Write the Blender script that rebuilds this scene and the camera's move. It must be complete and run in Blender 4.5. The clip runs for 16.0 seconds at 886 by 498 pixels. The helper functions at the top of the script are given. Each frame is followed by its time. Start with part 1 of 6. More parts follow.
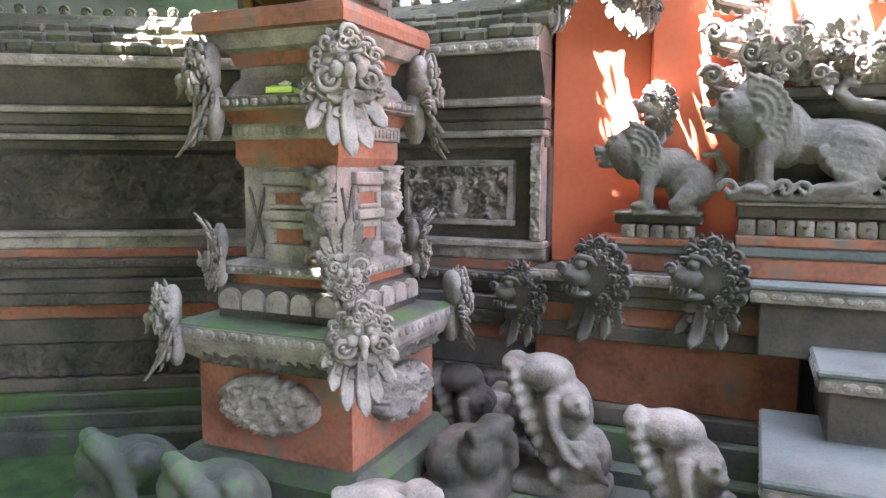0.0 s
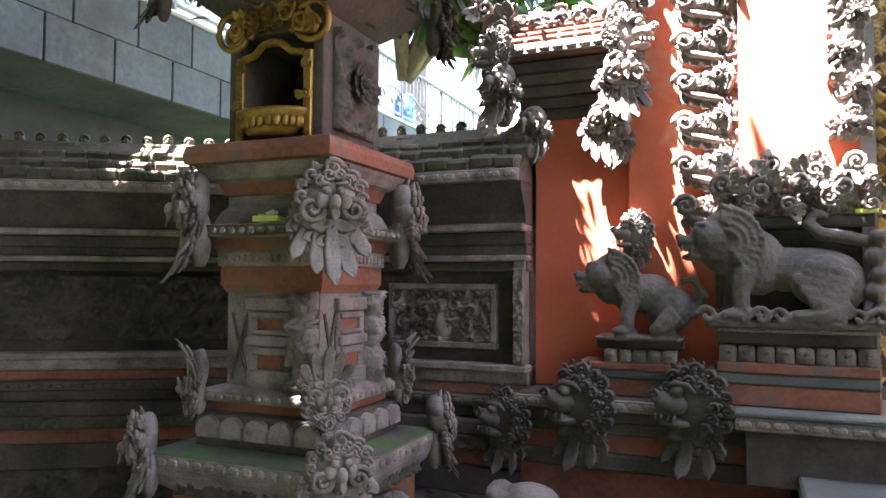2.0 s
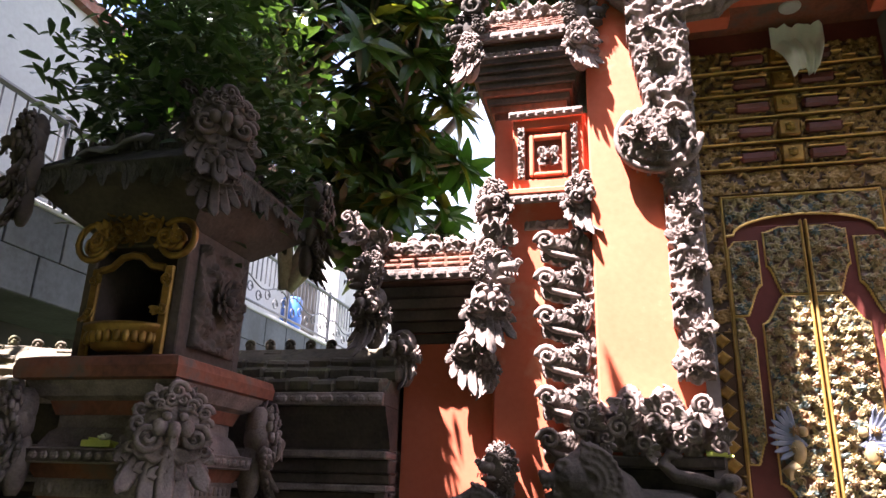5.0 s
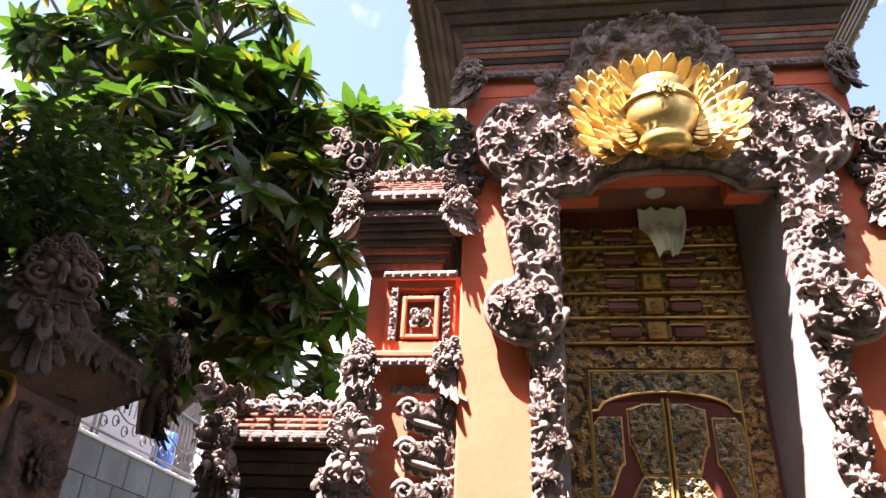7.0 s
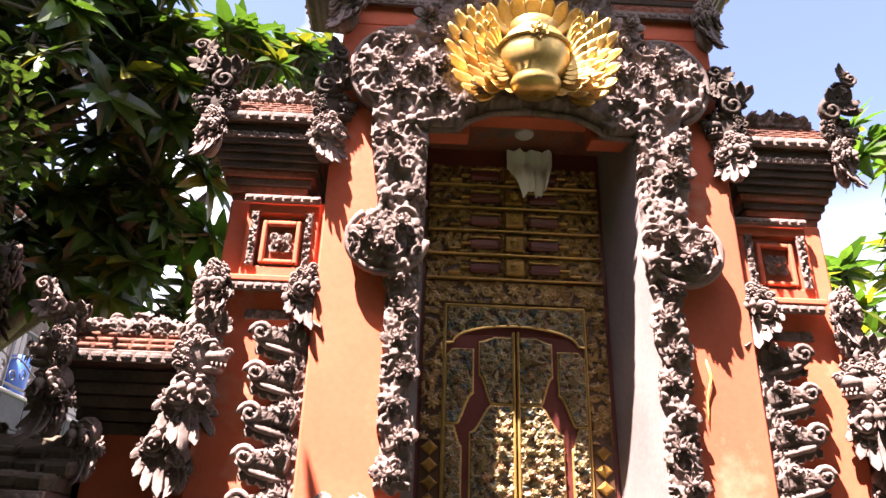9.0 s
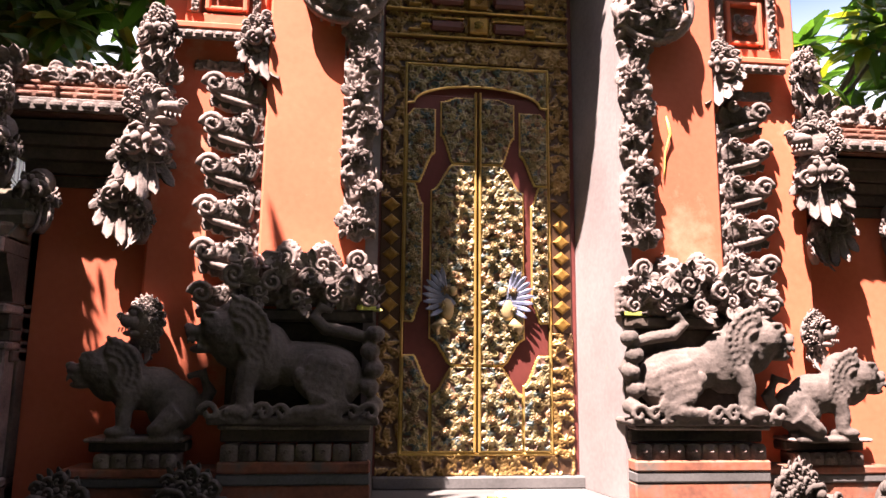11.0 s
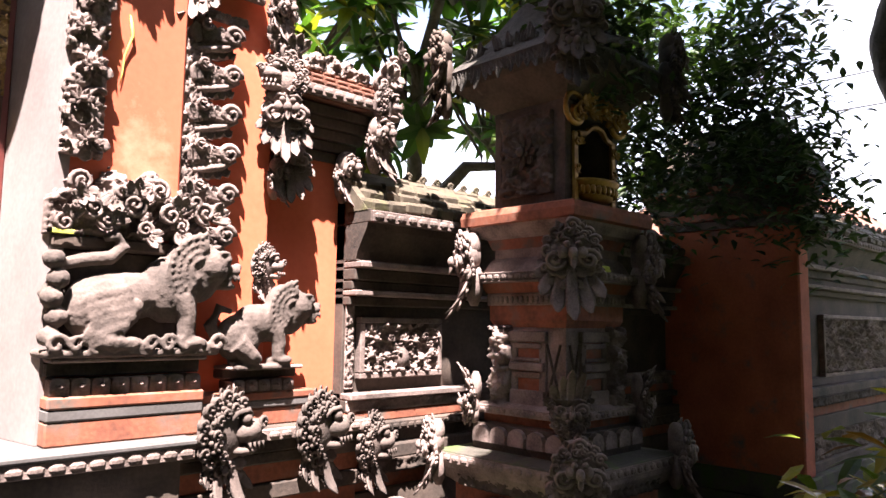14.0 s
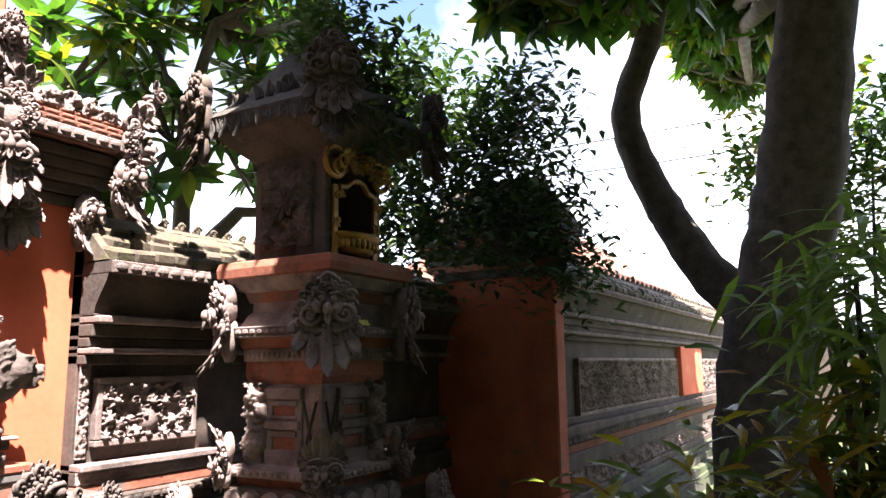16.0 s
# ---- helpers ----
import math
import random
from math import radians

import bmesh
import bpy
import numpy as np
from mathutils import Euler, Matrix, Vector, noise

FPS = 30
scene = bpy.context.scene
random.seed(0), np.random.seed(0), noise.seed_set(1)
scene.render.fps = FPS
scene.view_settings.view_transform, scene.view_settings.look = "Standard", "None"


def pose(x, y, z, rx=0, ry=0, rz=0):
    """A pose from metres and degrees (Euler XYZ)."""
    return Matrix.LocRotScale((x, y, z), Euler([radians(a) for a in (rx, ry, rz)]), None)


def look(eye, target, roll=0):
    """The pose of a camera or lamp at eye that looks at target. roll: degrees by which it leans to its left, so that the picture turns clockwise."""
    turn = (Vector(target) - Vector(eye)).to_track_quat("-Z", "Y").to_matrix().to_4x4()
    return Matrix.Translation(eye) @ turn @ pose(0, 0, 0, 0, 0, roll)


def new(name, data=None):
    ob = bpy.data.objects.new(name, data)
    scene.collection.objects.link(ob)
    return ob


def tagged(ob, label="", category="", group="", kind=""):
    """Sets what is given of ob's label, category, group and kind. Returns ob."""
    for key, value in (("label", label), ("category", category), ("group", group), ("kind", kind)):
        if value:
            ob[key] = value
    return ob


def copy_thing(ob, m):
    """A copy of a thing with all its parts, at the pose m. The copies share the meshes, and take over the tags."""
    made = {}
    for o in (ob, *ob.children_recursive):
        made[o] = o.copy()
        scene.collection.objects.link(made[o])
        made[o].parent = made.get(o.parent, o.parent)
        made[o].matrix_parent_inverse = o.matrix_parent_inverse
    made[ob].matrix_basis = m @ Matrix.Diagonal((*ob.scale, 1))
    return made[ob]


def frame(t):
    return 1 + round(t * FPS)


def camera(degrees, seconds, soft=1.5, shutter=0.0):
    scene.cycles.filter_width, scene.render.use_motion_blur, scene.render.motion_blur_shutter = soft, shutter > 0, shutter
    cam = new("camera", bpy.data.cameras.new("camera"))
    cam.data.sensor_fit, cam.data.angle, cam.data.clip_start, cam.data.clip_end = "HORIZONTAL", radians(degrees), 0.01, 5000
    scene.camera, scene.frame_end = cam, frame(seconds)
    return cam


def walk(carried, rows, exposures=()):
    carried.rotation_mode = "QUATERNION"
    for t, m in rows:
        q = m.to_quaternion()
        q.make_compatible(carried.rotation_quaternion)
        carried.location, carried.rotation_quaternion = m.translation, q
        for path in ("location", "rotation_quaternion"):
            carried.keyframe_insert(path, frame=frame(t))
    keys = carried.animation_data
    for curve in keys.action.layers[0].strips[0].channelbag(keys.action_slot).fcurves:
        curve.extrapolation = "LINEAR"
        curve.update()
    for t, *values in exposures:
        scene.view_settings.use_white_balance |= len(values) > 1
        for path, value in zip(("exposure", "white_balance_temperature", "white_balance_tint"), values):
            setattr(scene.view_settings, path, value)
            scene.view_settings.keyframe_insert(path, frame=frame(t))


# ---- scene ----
cam = camera(63.67, 16.0)
PATH = [
    (0.0, (0.000, -0.000, 1.477), (-1.5943, 3.6423, 1.0388), 0.17),
    (0.5, (0.003, -0.002, 1.493), (-1.5947, 3.6493, 1.1486), -0.11),
    (1.0, (0.020, -0.013, 1.502), (-1.5950, 3.6422, 1.3165), 0.14),
    (1.5, (0.019, -0.004, 1.523), (-1.5673, 3.6680, 1.5104), 0.31),
    (2.0, (0.038, -0.012, 1.547), (-1.5111, 3.6712, 1.7272), 0.32),
    (2.5, (0.053, -0.027, 1.565), (-1.4504, 3.6618, 1.9345), 0.44),
    (3.0, (0.041, -0.013, 1.584), (-1.3471, 3.6897, 2.1861), 0.20),
    (3.5, (0.037, -0.007, 1.604), (-1.2261, 3.7052, 2.3943), 0.27),
    (4.0, (0.046, 0.024, 1.630), (-1.0941, 3.7374, 2.5852), 0.59),
    (6.5, (0.387, 0.075, 1.828), (0.06, 1.842, 2.706), 2.9),
    (7.0, (0.406, 0.099, 1.891), (0.17, 1.832, 2.861), 2.7),
    (7.5, (0.429, 0.111, 1.9), (0.294, 1.805, 2.954), 2.8),
    (8.0, (0.529, 0.097, 1.9), (0.469, 1.802, 2.943), 2.0),
    (8.5, (0.567, 0.122, 1.845), (0.599, 1.871, 2.815), 1.2),
    (9.0, (0.579, 0.142, 1.845), (0.639, 1.958, 2.679), 1.8),
    (11.5, (0.502, 0.316, 1.529), (1.1915, 4.2236, 2.0361), 0.24),
    (12.0, (0.552, 0.358, 1.505), (1.5873, 4.2018, 1.8961), 0.30),
    (12.5, (0.667, 0.368, 1.500), (2.1241, 4.0816, 1.7971), 0.41),
    (13.0, (0.732, 0.356, 1.485), (2.6496, 3.8514, 1.8118), 0.53),
    (13.5, (0.797, 0.375, 1.493), (3.1983, 3.5549, 1.8464), 0.63),
    (14.0, (0.913, 0.361, 1.508), (3.6765, 3.2229, 1.9194), 0.83),
    (14.5, (0.954, 0.327, 1.526), (3.8569, 3.0317, 2.0356), 0.94),
    (15.0, (0.985, 0.274, 1.551), (4.0258, 2.8026, 2.1516), 0.70),
    (15.5, (1.020, 0.221, 1.565), (4.2410, 2.4960, 2.2339), 0.01),
    (16.0, (1.087, 0.205, 1.582), (4.5037, 2.1839, 2.2217), -0.65),
]
EXPOSURES = [(0.0, 6.6, 5450, 3), (1.5, 5.7, 5550, 6), (2.5, 4.65, 5700, 12), (4.0, 3.85, 5900, 19), (6.5, 3.55, 6400, 30), (9.0, 3.25, 6800, 32), (11.5, 2.95, 6600, 26), (13.0, 2.95, 6500, 24), (14.5, 3.2, 6300, 21), (16.0, 3.25, 6200, 18)]
walk(cam, [(t, look(eye, target, roll)) for t, eye, target, roll in PATH], EXPOSURES)

# ---- world and sun ----
SUN_AZ, SUN_EL = 222.0, 66.0   # compass-like: degrees clockwise from +y of the place the sun stands in
world = bpy.data.worlds.new("sky")
scene.world = world
world.use_nodes = True
wn, wl = world.node_tree.nodes, world.node_tree.links
sky = wn.new("ShaderNodeTexSky")
sky.sky_type, sky.sun_disc = "NISHITA", False
sky.sun_elevation, sky.sun_rotation = radians(SUN_EL), radians(SUN_AZ)
bg = wn["Background"]
bg.inputs["Strength"].default_value = 0.046
# thin white clouds over the blue
wtc, wnoise, wramp, wmix = wn.new("ShaderNodeTexCoord"), wn.new("ShaderNodeTexNoise"), wn.new("ShaderNodeValToRGB"), wn.new("ShaderNodeMixRGB")
wnoise.inputs["Scale"].default_value, wnoise.inputs["Detail"].default_value = 2.6, 6.0
wramp.color_ramp.elements[0].position, wramp.color_ramp.elements[1].position = 0.46, 0.66
wmix.inputs["Color2"].default_value = (10.0, 10.2, 10.6, 1)
wl.new(wtc.outputs["Generated"], wnoise.inputs["Vector"])
wl.new(wnoise.outputs["Fac"], wramp.inputs["Fac"])
whaze, wxyz, wmax = wn.new("ShaderNodeMapRange"), wn.new("ShaderNodeSeparateXYZ"), wn.new("ShaderNodeMath")
whaze.inputs["From Min"].default_value, whaze.inputs["From Max"].default_value, whaze.inputs["To Min"].default_value, whaze.inputs["To Max"].default_value = 0.12, 0.45, 0.9, 0.0
wmax.operation = "MAXIMUM"
wl.new(wtc.outputs["Generated"], wxyz.inputs["Vector"])
wl.new(wxyz.outputs["Z"], whaze.inputs["Value"])
wl.new(whaze.outputs[0], wmax.inputs[0])
wl.new(wramp.outputs["Color"], wmax.inputs[1])
wl.new(wmax.outputs[0], wmix.inputs["Fac"])
wl.new(sky.outputs["Color"], wmix.inputs["Color1"])
wl.new(wmix.outputs["Color"], bg.inputs["Color"])
sun_data = bpy.data.lights.new("sun", "SUN")
sun_data.energy, sun_data.angle, sun_data.color = 5.0, radians(0.53), (1.0, 0.93, 0.82)
sun = new("sun", sun_data)
_a, _e = radians(SUN_AZ), radians(SUN_EL)
SUN_DIR = Vector((math.sin(_a) * math.cos(_e), math.cos(_a) * math.cos(_e), math.sin(_e)))
sun.matrix_world = look(SUN_DIR * 30, (0, 0, 0))

# ---- materials ----
def material(name, colours, rough=0.9, metal=0.0, scale=6.0, fine=60.0, bump=0.3, spots=None, spot_at=0.62, spot_scale=3.0, spread=0.25, streak=0.0):
    """colours: dark and light tone mixed by two noises; spots: a third colour in ragged patches."""
    m = bpy.data.materials.new(name)
    m.use_nodes = True
    n, l = m.node_tree.nodes, m.node_tree.links
    b = n["Principled BSDF"]
    b.inputs["Roughness"].default_value, b.inputs["Metallic"].default_value = rough, metal
    tc = n.new("ShaderNodeTexCoord")
    geo = n.new("ShaderNodeNewGeometry")
    big, small, mixf = n.new("ShaderNodeTexNoise"), n.new("ShaderNodeTexNoise"), n.new("ShaderNodeMath")
    big.inputs["Scale"].default_value, big.inputs["Detail"].default_value = scale, 8.0
    small.inputs["Scale"].default_value, small.inputs["Detail"].default_value = fine, 4.0
    mapping = n.new("ShaderNodeMapping")
    mapping.inputs["Scale"].default_value = (1, 1, 1 - streak)
    l.new(geo.outputs["Position"], mapping.inputs["Vector"])
    l.new(mapping.outputs["Vector"], big.inputs["Vector"])
    l.new(geo.outputs["Position"], small.inputs["Vector"])
    mixf.operation = "MULTIPLY_ADD"
    mixf.inputs[1].default_value = 0.45
    l.new(small.outputs["Fac"], mixf.inputs[0])
    l.new(big.outputs["Fac"], mixf.inputs[2])
    ramp = n.new("ShaderNodeValToRGB")
    ramp.color_ramp.elements[0].position, ramp.color_ramp.elements[1].position = 0.72 - spread, 0.72 + spread
    ramp.color_ramp.elements[0].color, ramp.color_ramp.elements[1].color = (*colours[0], 1), (*colours[1], 1)
    l.new(mixf.outputs[0], ramp.inputs["Fac"])
    colour = ramp.outputs["Color"]
    if spots:
        sp, sr, mx = n.new("ShaderNodeTexNoise"), n.new("ShaderNodeValToRGB"), n.new("ShaderNodeMixRGB")
        sp.inputs["Scale"].default_value, sp.inputs["Detail"].default_value, sp.inputs["Roughness"].default_value = spot_scale, 10.0, 0.65
        sr.color_ramp.elements[0].position, sr.color_ramp.elements[1].position = spot_at - 0.04, spot_at + 0.11
        mx.inputs["Color2"].default_value = (*spots, 1)
        l.new(geo.outputs["Position"], sp.inputs["Vector"])
        l.new(sp.outputs["Fac"], sr.inputs["Fac"])
        l.new(sr.outputs["Color"], mx.inputs["Fac"])
        l.new(colour, mx.inputs["Color1"])
        colour = mx.outputs["Color"]
    # piece to piece variation
    oi, hv, mr = n.new("ShaderNodeObjectInfo"), n.new("ShaderNodeHueSaturation"), n.new("ShaderNodeMapRange")
    mr.inputs["To Min"].default_value, mr.inputs["To Max"].default_value = 0.85, 1.15
    l.new(oi.outputs["Random"], mr.inputs["Value"])
    l.new(mr.outputs[0], hv.inputs["Value"])
    l.new(colour, hv.inputs["Color"])
    l.new(hv.outputs["Color"], b.inputs["Base Color"])
    if bump:
        bp = n.new("ShaderNodeBump")
        bp.inputs["Strength"].default_value, bp.inputs["Distance"].default_value = bump, 0.01
        l.new(mixf.outputs[0], bp.inputs["Height"])
        l.new(bp.outputs["Normal"], b.inputs["Normal"])
    return m


def painted(name, ground, tones, rough=0.4, metal=0.0):
    """Painted or gilded carving: the field colour below, a tone for each motif above it."""
    m = bpy.data.materials.new(name)
    m.use_nodes = True
    n, l = m.node_tree.nodes, m.node_tree.links
    b = n["Principled BSDF"]
    at, am, ramp, hr, mx = n.new("ShaderNodeAttribute"), n.new("ShaderNodeAttribute"), n.new("ShaderNodeValToRGB"), n.new("ShaderNodeMapRange"), n.new("ShaderNodeMixRGB")
    at.attribute_name, am.attribute_name = "relief", "motif"
    ramp.color_ramp.interpolation = "CONSTANT"
    while len(ramp.color_ramp.elements) < len(tones):
        ramp.color_ramp.elements.new(0.5)
    for i, c in enumerate(tones):
        ramp.color_ramp.elements[i].position, ramp.color_ramp.elements[i].color = i / len(tones), (*c, 1)
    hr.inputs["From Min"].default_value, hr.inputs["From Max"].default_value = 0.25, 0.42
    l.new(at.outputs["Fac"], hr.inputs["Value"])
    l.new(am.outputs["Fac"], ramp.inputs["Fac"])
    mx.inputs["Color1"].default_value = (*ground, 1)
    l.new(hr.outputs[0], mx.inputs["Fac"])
    noise_ = n.new("ShaderNodeTexNoise")
    noise_.inputs["Scale"].default_value = 25.0
    geo = n.new("ShaderNodeNewGeometry")
    l.new(geo.outputs["Position"], noise_.inputs["Vector"])
    wear = n.new("ShaderNodeMixRGB")
    wear.blend_type = "MULTIPLY"
    wear.inputs["Fac"].default_value = 0.5
    l.new(ramp.outputs["Color"], wear.inputs["Color1"])
    l.new(noise_.outputs["Fac"], wear.inputs["Color2"])
    l.new(wear.outputs["Color"], mx.inputs["Color2"])
    l.new(mx.outputs["Color"], b.inputs["Base Color"])
    mt = n.new("ShaderNodeMath")
    mt.operation = "MULTIPLY"
    mt.inputs[1].default_value = metal
    l.new(hr.outputs[0], mt.inputs[0])
    l.new(mt.outputs[0], b.inputs["Metallic"])
    b.inputs["Roughness"].default_value = rough
    return m


def leafy(name, colours, rough=0.45, through_=0.35):
    """Leaves: each leaf its own green, light shining through."""
    m = bpy.data.materials.new(name)
    m.use_nodes = True
    n, l = m.node_tree.nodes, m.node_tree.links
    b = n["Principled BSDF"]
    geo, ramp = n.new("ShaderNodeNewGeometry"), n.new("ShaderNodeValToRGB")
    while len(ramp.color_ramp.elements) < len(colours):
        ramp.color_ramp.elements.new(0.5)
    for i, c in enumerate(colours):
        ramp.color_ramp.elements[i].position, ramp.color_ramp.elements[i].color = i / max(1, len(colours) - 1), (*c, 1)
    l.new(geo.outputs["Random Per Island"], ramp.inputs["Fac"])
    l.new(ramp.outputs["Color"], b.inputs["Base Color"])
    b.inputs["Roughness"].default_value = rough
    tr, mix = n.new("ShaderNodeBsdfTranslucent"), n.new("ShaderNodeMixShader")
    bright = n.new("ShaderNodeMixRGB")
    bright.blend_type = "MULTIPLY"
    bright.inputs["Fac"].default_value = 1.0
    bright.inputs["Color2"].default_value = (1.8, 2.0, 0.7, 1)
    l.new(ramp.outputs["Color"], bright.inputs["Color1"])
    l.new(bright.outputs["Color"], tr.inputs["Color"])
    mix.inputs["Fac"].default_value = through_
    l.new(b.outputs["BSDF"], mix.inputs[1])
    l.new(tr.outputs["BSDF"], mix.inputs[2])
    l.new(mix.outputs[0], n["Material Output"].inputs["Surface"])
    return m


STONE = material("grey_sandstone", ((0.10, 0.074, 0.065), (0.265, 0.197, 0.176)), scale=7, fine=90, bump=0.6, spots=(0.29, 0.235, 0.21), spot_at=0.66, spot_scale=13, spread=0.19)
LIONSTONE = material("dark_grey_carved_stone", ((0.045, 0.034, 0.029), (0.128, 0.096, 0.083)), scale=7, fine=80, bump=0.6, spots=(0.17, 0.14, 0.125), spot_at=0.67, spot_scale=12)
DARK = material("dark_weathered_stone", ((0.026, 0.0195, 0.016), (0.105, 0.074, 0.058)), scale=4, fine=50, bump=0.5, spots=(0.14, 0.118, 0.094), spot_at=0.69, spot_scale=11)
MOSSY = material("mossy_stone", ((0.035, 0.032, 0.024), (0.10, 0.085, 0.07)), scale=4, fine=45, bump=0.6, spots=(0.055, 0.085, 0.018), spot_at=0.52, spot_scale=4)
ORANGE = material("orange_brick_render", ((0.46, 0.092, 0.040), (0.60, 0.142, 0.070)), scale=1.6, fine=30, bump=0.16, spots=(0.56, 0.28, 0.18), spot_at=0.63, spot_scale=1.7, spread=0.35)
RUST = material("weathered_red_brick", ((0.12, 0.042, 0.026), (0.33, 0.105, 0.055)), scale=5, fine=40, bump=0.35, spots=(0.11, 0.085, 0.07), spot_at=0.55, spot_scale=5)
PIERRED = material("stained_red_brick_render", ((0.24, 0.060, 0.032), (0.44, 0.120, 0.062)), scale=3, fine=40, bump=0.3, spots=(0.12, 0.085, 0.07), spot_at=0.60, spot_scale=4)
JAMB = material("pale_grey_plaster", ((0.17, 0.138, 0.132), (0.26, 0.218, 0.21)), scale=2, fine=40, bump=0.1, spots=(0.50, 0.24, 0.14), spot_at=0.69, spot_scale=2.4)
SLAB = material("grey_stone_slab", ((0.055, 0.05, 0.048), (0.125, 0.114, 0.11)), scale=3, fine=80, bump=0.15)
TILE = material("mossy_roof_stone", ((0.040, 0.031, 0.021), (0.115, 0.090, 0.060)), scale=6, fine=40, bump=0.7, spots=(0.10, 0.095, 0.042), spot_at=0.58, spot_scale=5)
REDTILE = material("terracotta_tile", ((0.08, 0.03, 0.02), (0.20, 0.08, 0.048)), scale=7, fine=60, bump=0.4, spots=(0.16, 0.13, 0.11), spot_at=0.6, spot_scale=7)
GOLD = material("gilding", ((0.52, 0.33, 0.09), (0.82, 0.57, 0.20)), rough=0.4, metal=0.75, scale=8, fine=50, bump=0.06)
OLDGOLD = material("old_gilding", ((0.16, 0.08, 0.016), (0.42, 0.23, 0.05)), rough=0.45, metal=0.6, scale=8, fine=50, bump=0.15)
DOORRED = material("dark_red_lacquer", ((0.10, 0.022, 0.018), (0.17, 0.04, 0.032)), rough=0.4, scale=3, fine=30, bump=0.04)
BLACK = material("black_shade_fill", ((0.012, 0.010, 0.009), (0.03, 0.025, 0.02)), rough=0.9, bump=0.1)
IRON = material("painted_iron", ((0.03, 0.03, 0.035), (0.06, 0.06, 0.065)), rough=0.5, bump=0.05)
CONCRETE = material("stained_concrete", ((0.022, 0.024, 0.027), (0.085, 0.09, 0.098)), scale=1.3, fine=25, bump=0.2, spots=(0.035, 0.036, 0.038), spot_at=0.55, spot_scale=1.2, streak=0.75)
WHITEWALL = material("white_painted_wall", ((0.25, 0.245, 0.235), (0.34, 0.335, 0.325)), scale=1.2, fine=20, bump=0.05)
BARK = material("grey_bark", ((0.09, 0.075, 0.06), (0.24, 0.21, 0.18)), scale=9, fine=50, bump=0.6, spots=(0.30, 0.29, 0.25), spot_at=0.66, spot_scale=8)
DARKBARK = material("dark_bark", ((0.035, 0.027, 0.021), (0.12, 0.095, 0.078)), scale=9, fine=50, bump=0.8)
THATCH = material("black_palm_fibre", ((0.02, 0.018, 0.016), (0.07, 0.06, 0.05)), scale=20, fine=120, bump=0.9)
GRASS = material("mossy_ground", ((0.022, 0.036, 0.010), (0.07, 0.10, 0.028)), scale=8, fine=90, bump=0.8, spots=(0.09, 0.075, 0.05), spot_at=0.58, spot_scale=2)
CLOTH = material("white_cloth", ((0.70, 0.69, 0.66), (0.80, 0.79, 0.77)), rough=0.8, bump=0.05)
LAMPGREY = material("grey_plastic", ((0.42, 0.42, 0.41), (0.52, 0.52, 0.51)), rough=0.4, bump=0.0)
PALMLEAF = material("young_palm_leaf", ((0.42, 0.46, 0.06), (0.62, 0.60, 0.14)), rough=0.5, scale=20, bump=0.1)
PETAL = material("frangipani_petal", ((0.8, 0.75, 0.55), (0.85, 0.82, 0.72)), rough=0.6, bump=0.0)
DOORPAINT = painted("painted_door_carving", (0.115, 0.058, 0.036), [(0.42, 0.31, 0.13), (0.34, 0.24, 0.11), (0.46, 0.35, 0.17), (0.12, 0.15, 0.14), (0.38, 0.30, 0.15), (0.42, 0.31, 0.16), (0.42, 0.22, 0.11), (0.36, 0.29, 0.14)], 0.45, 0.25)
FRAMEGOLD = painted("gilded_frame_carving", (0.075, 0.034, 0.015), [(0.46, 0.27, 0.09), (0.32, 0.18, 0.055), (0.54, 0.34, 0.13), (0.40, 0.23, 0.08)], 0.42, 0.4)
LEAF = leafy("frangipani_leaf", [(0.018, 0.046, 0.010), (0.03, 0.072, 0.014), (0.045, 0.092, 0.018), (0.036, 0.080, 0.015), (0.17, 0.15, 0.018)], 0.38, 0.42)
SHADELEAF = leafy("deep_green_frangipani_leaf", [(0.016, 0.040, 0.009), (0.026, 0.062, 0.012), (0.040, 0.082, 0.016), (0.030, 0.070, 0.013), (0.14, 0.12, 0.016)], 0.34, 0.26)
DARKLEAF = leafy("dark_shrub_leaf", [(0.018, 0.035, 0.012), (0.03, 0.06, 0.016), (0.045, 0.075, 0.02)], 0.45, 0.2)
CROTON = leafy("croton_leaf", [(0.03, 0.06, 0.012), (0.10, 0.13, 0.015), (0.05, 0.09, 0.015), (0.34, 0.27, 0.02), (0.24, 0.20, 0.02), (0.18, 0.06, 0.02)], 0.35, 0.3)
FERN = leafy("fern_leaf", [(0.08, 0.13, 0.03), (0.12, 0.18, 0.045), (0.15, 0.20, 0.06)], 0.5, 0.3)

# ---- mesh tools ----
class Geo:
    """Collects vertices and faces of one mesh."""
    def __init__(self):
        self.v, self.f = [], []

    def add(self, vf, m=None):
        v, f = vf
        o = len(self.v)
        if m is not None:
            v = [m @ Vector(p) for p in v]
        self.v.extend([tuple(p) for p in v])
        self.f.extend([tuple(i + o for i in q) for q in f])
        return self

    def mesh(self, name, smooth=False):
        me = bpy.data.meshes.new(name)
        me.from_pydata(self.v, [], self.f)
        if smooth:
            me.polygons.foreach_set("use_smooth", [True] * len(me.polygons))
        me.update()
        return me


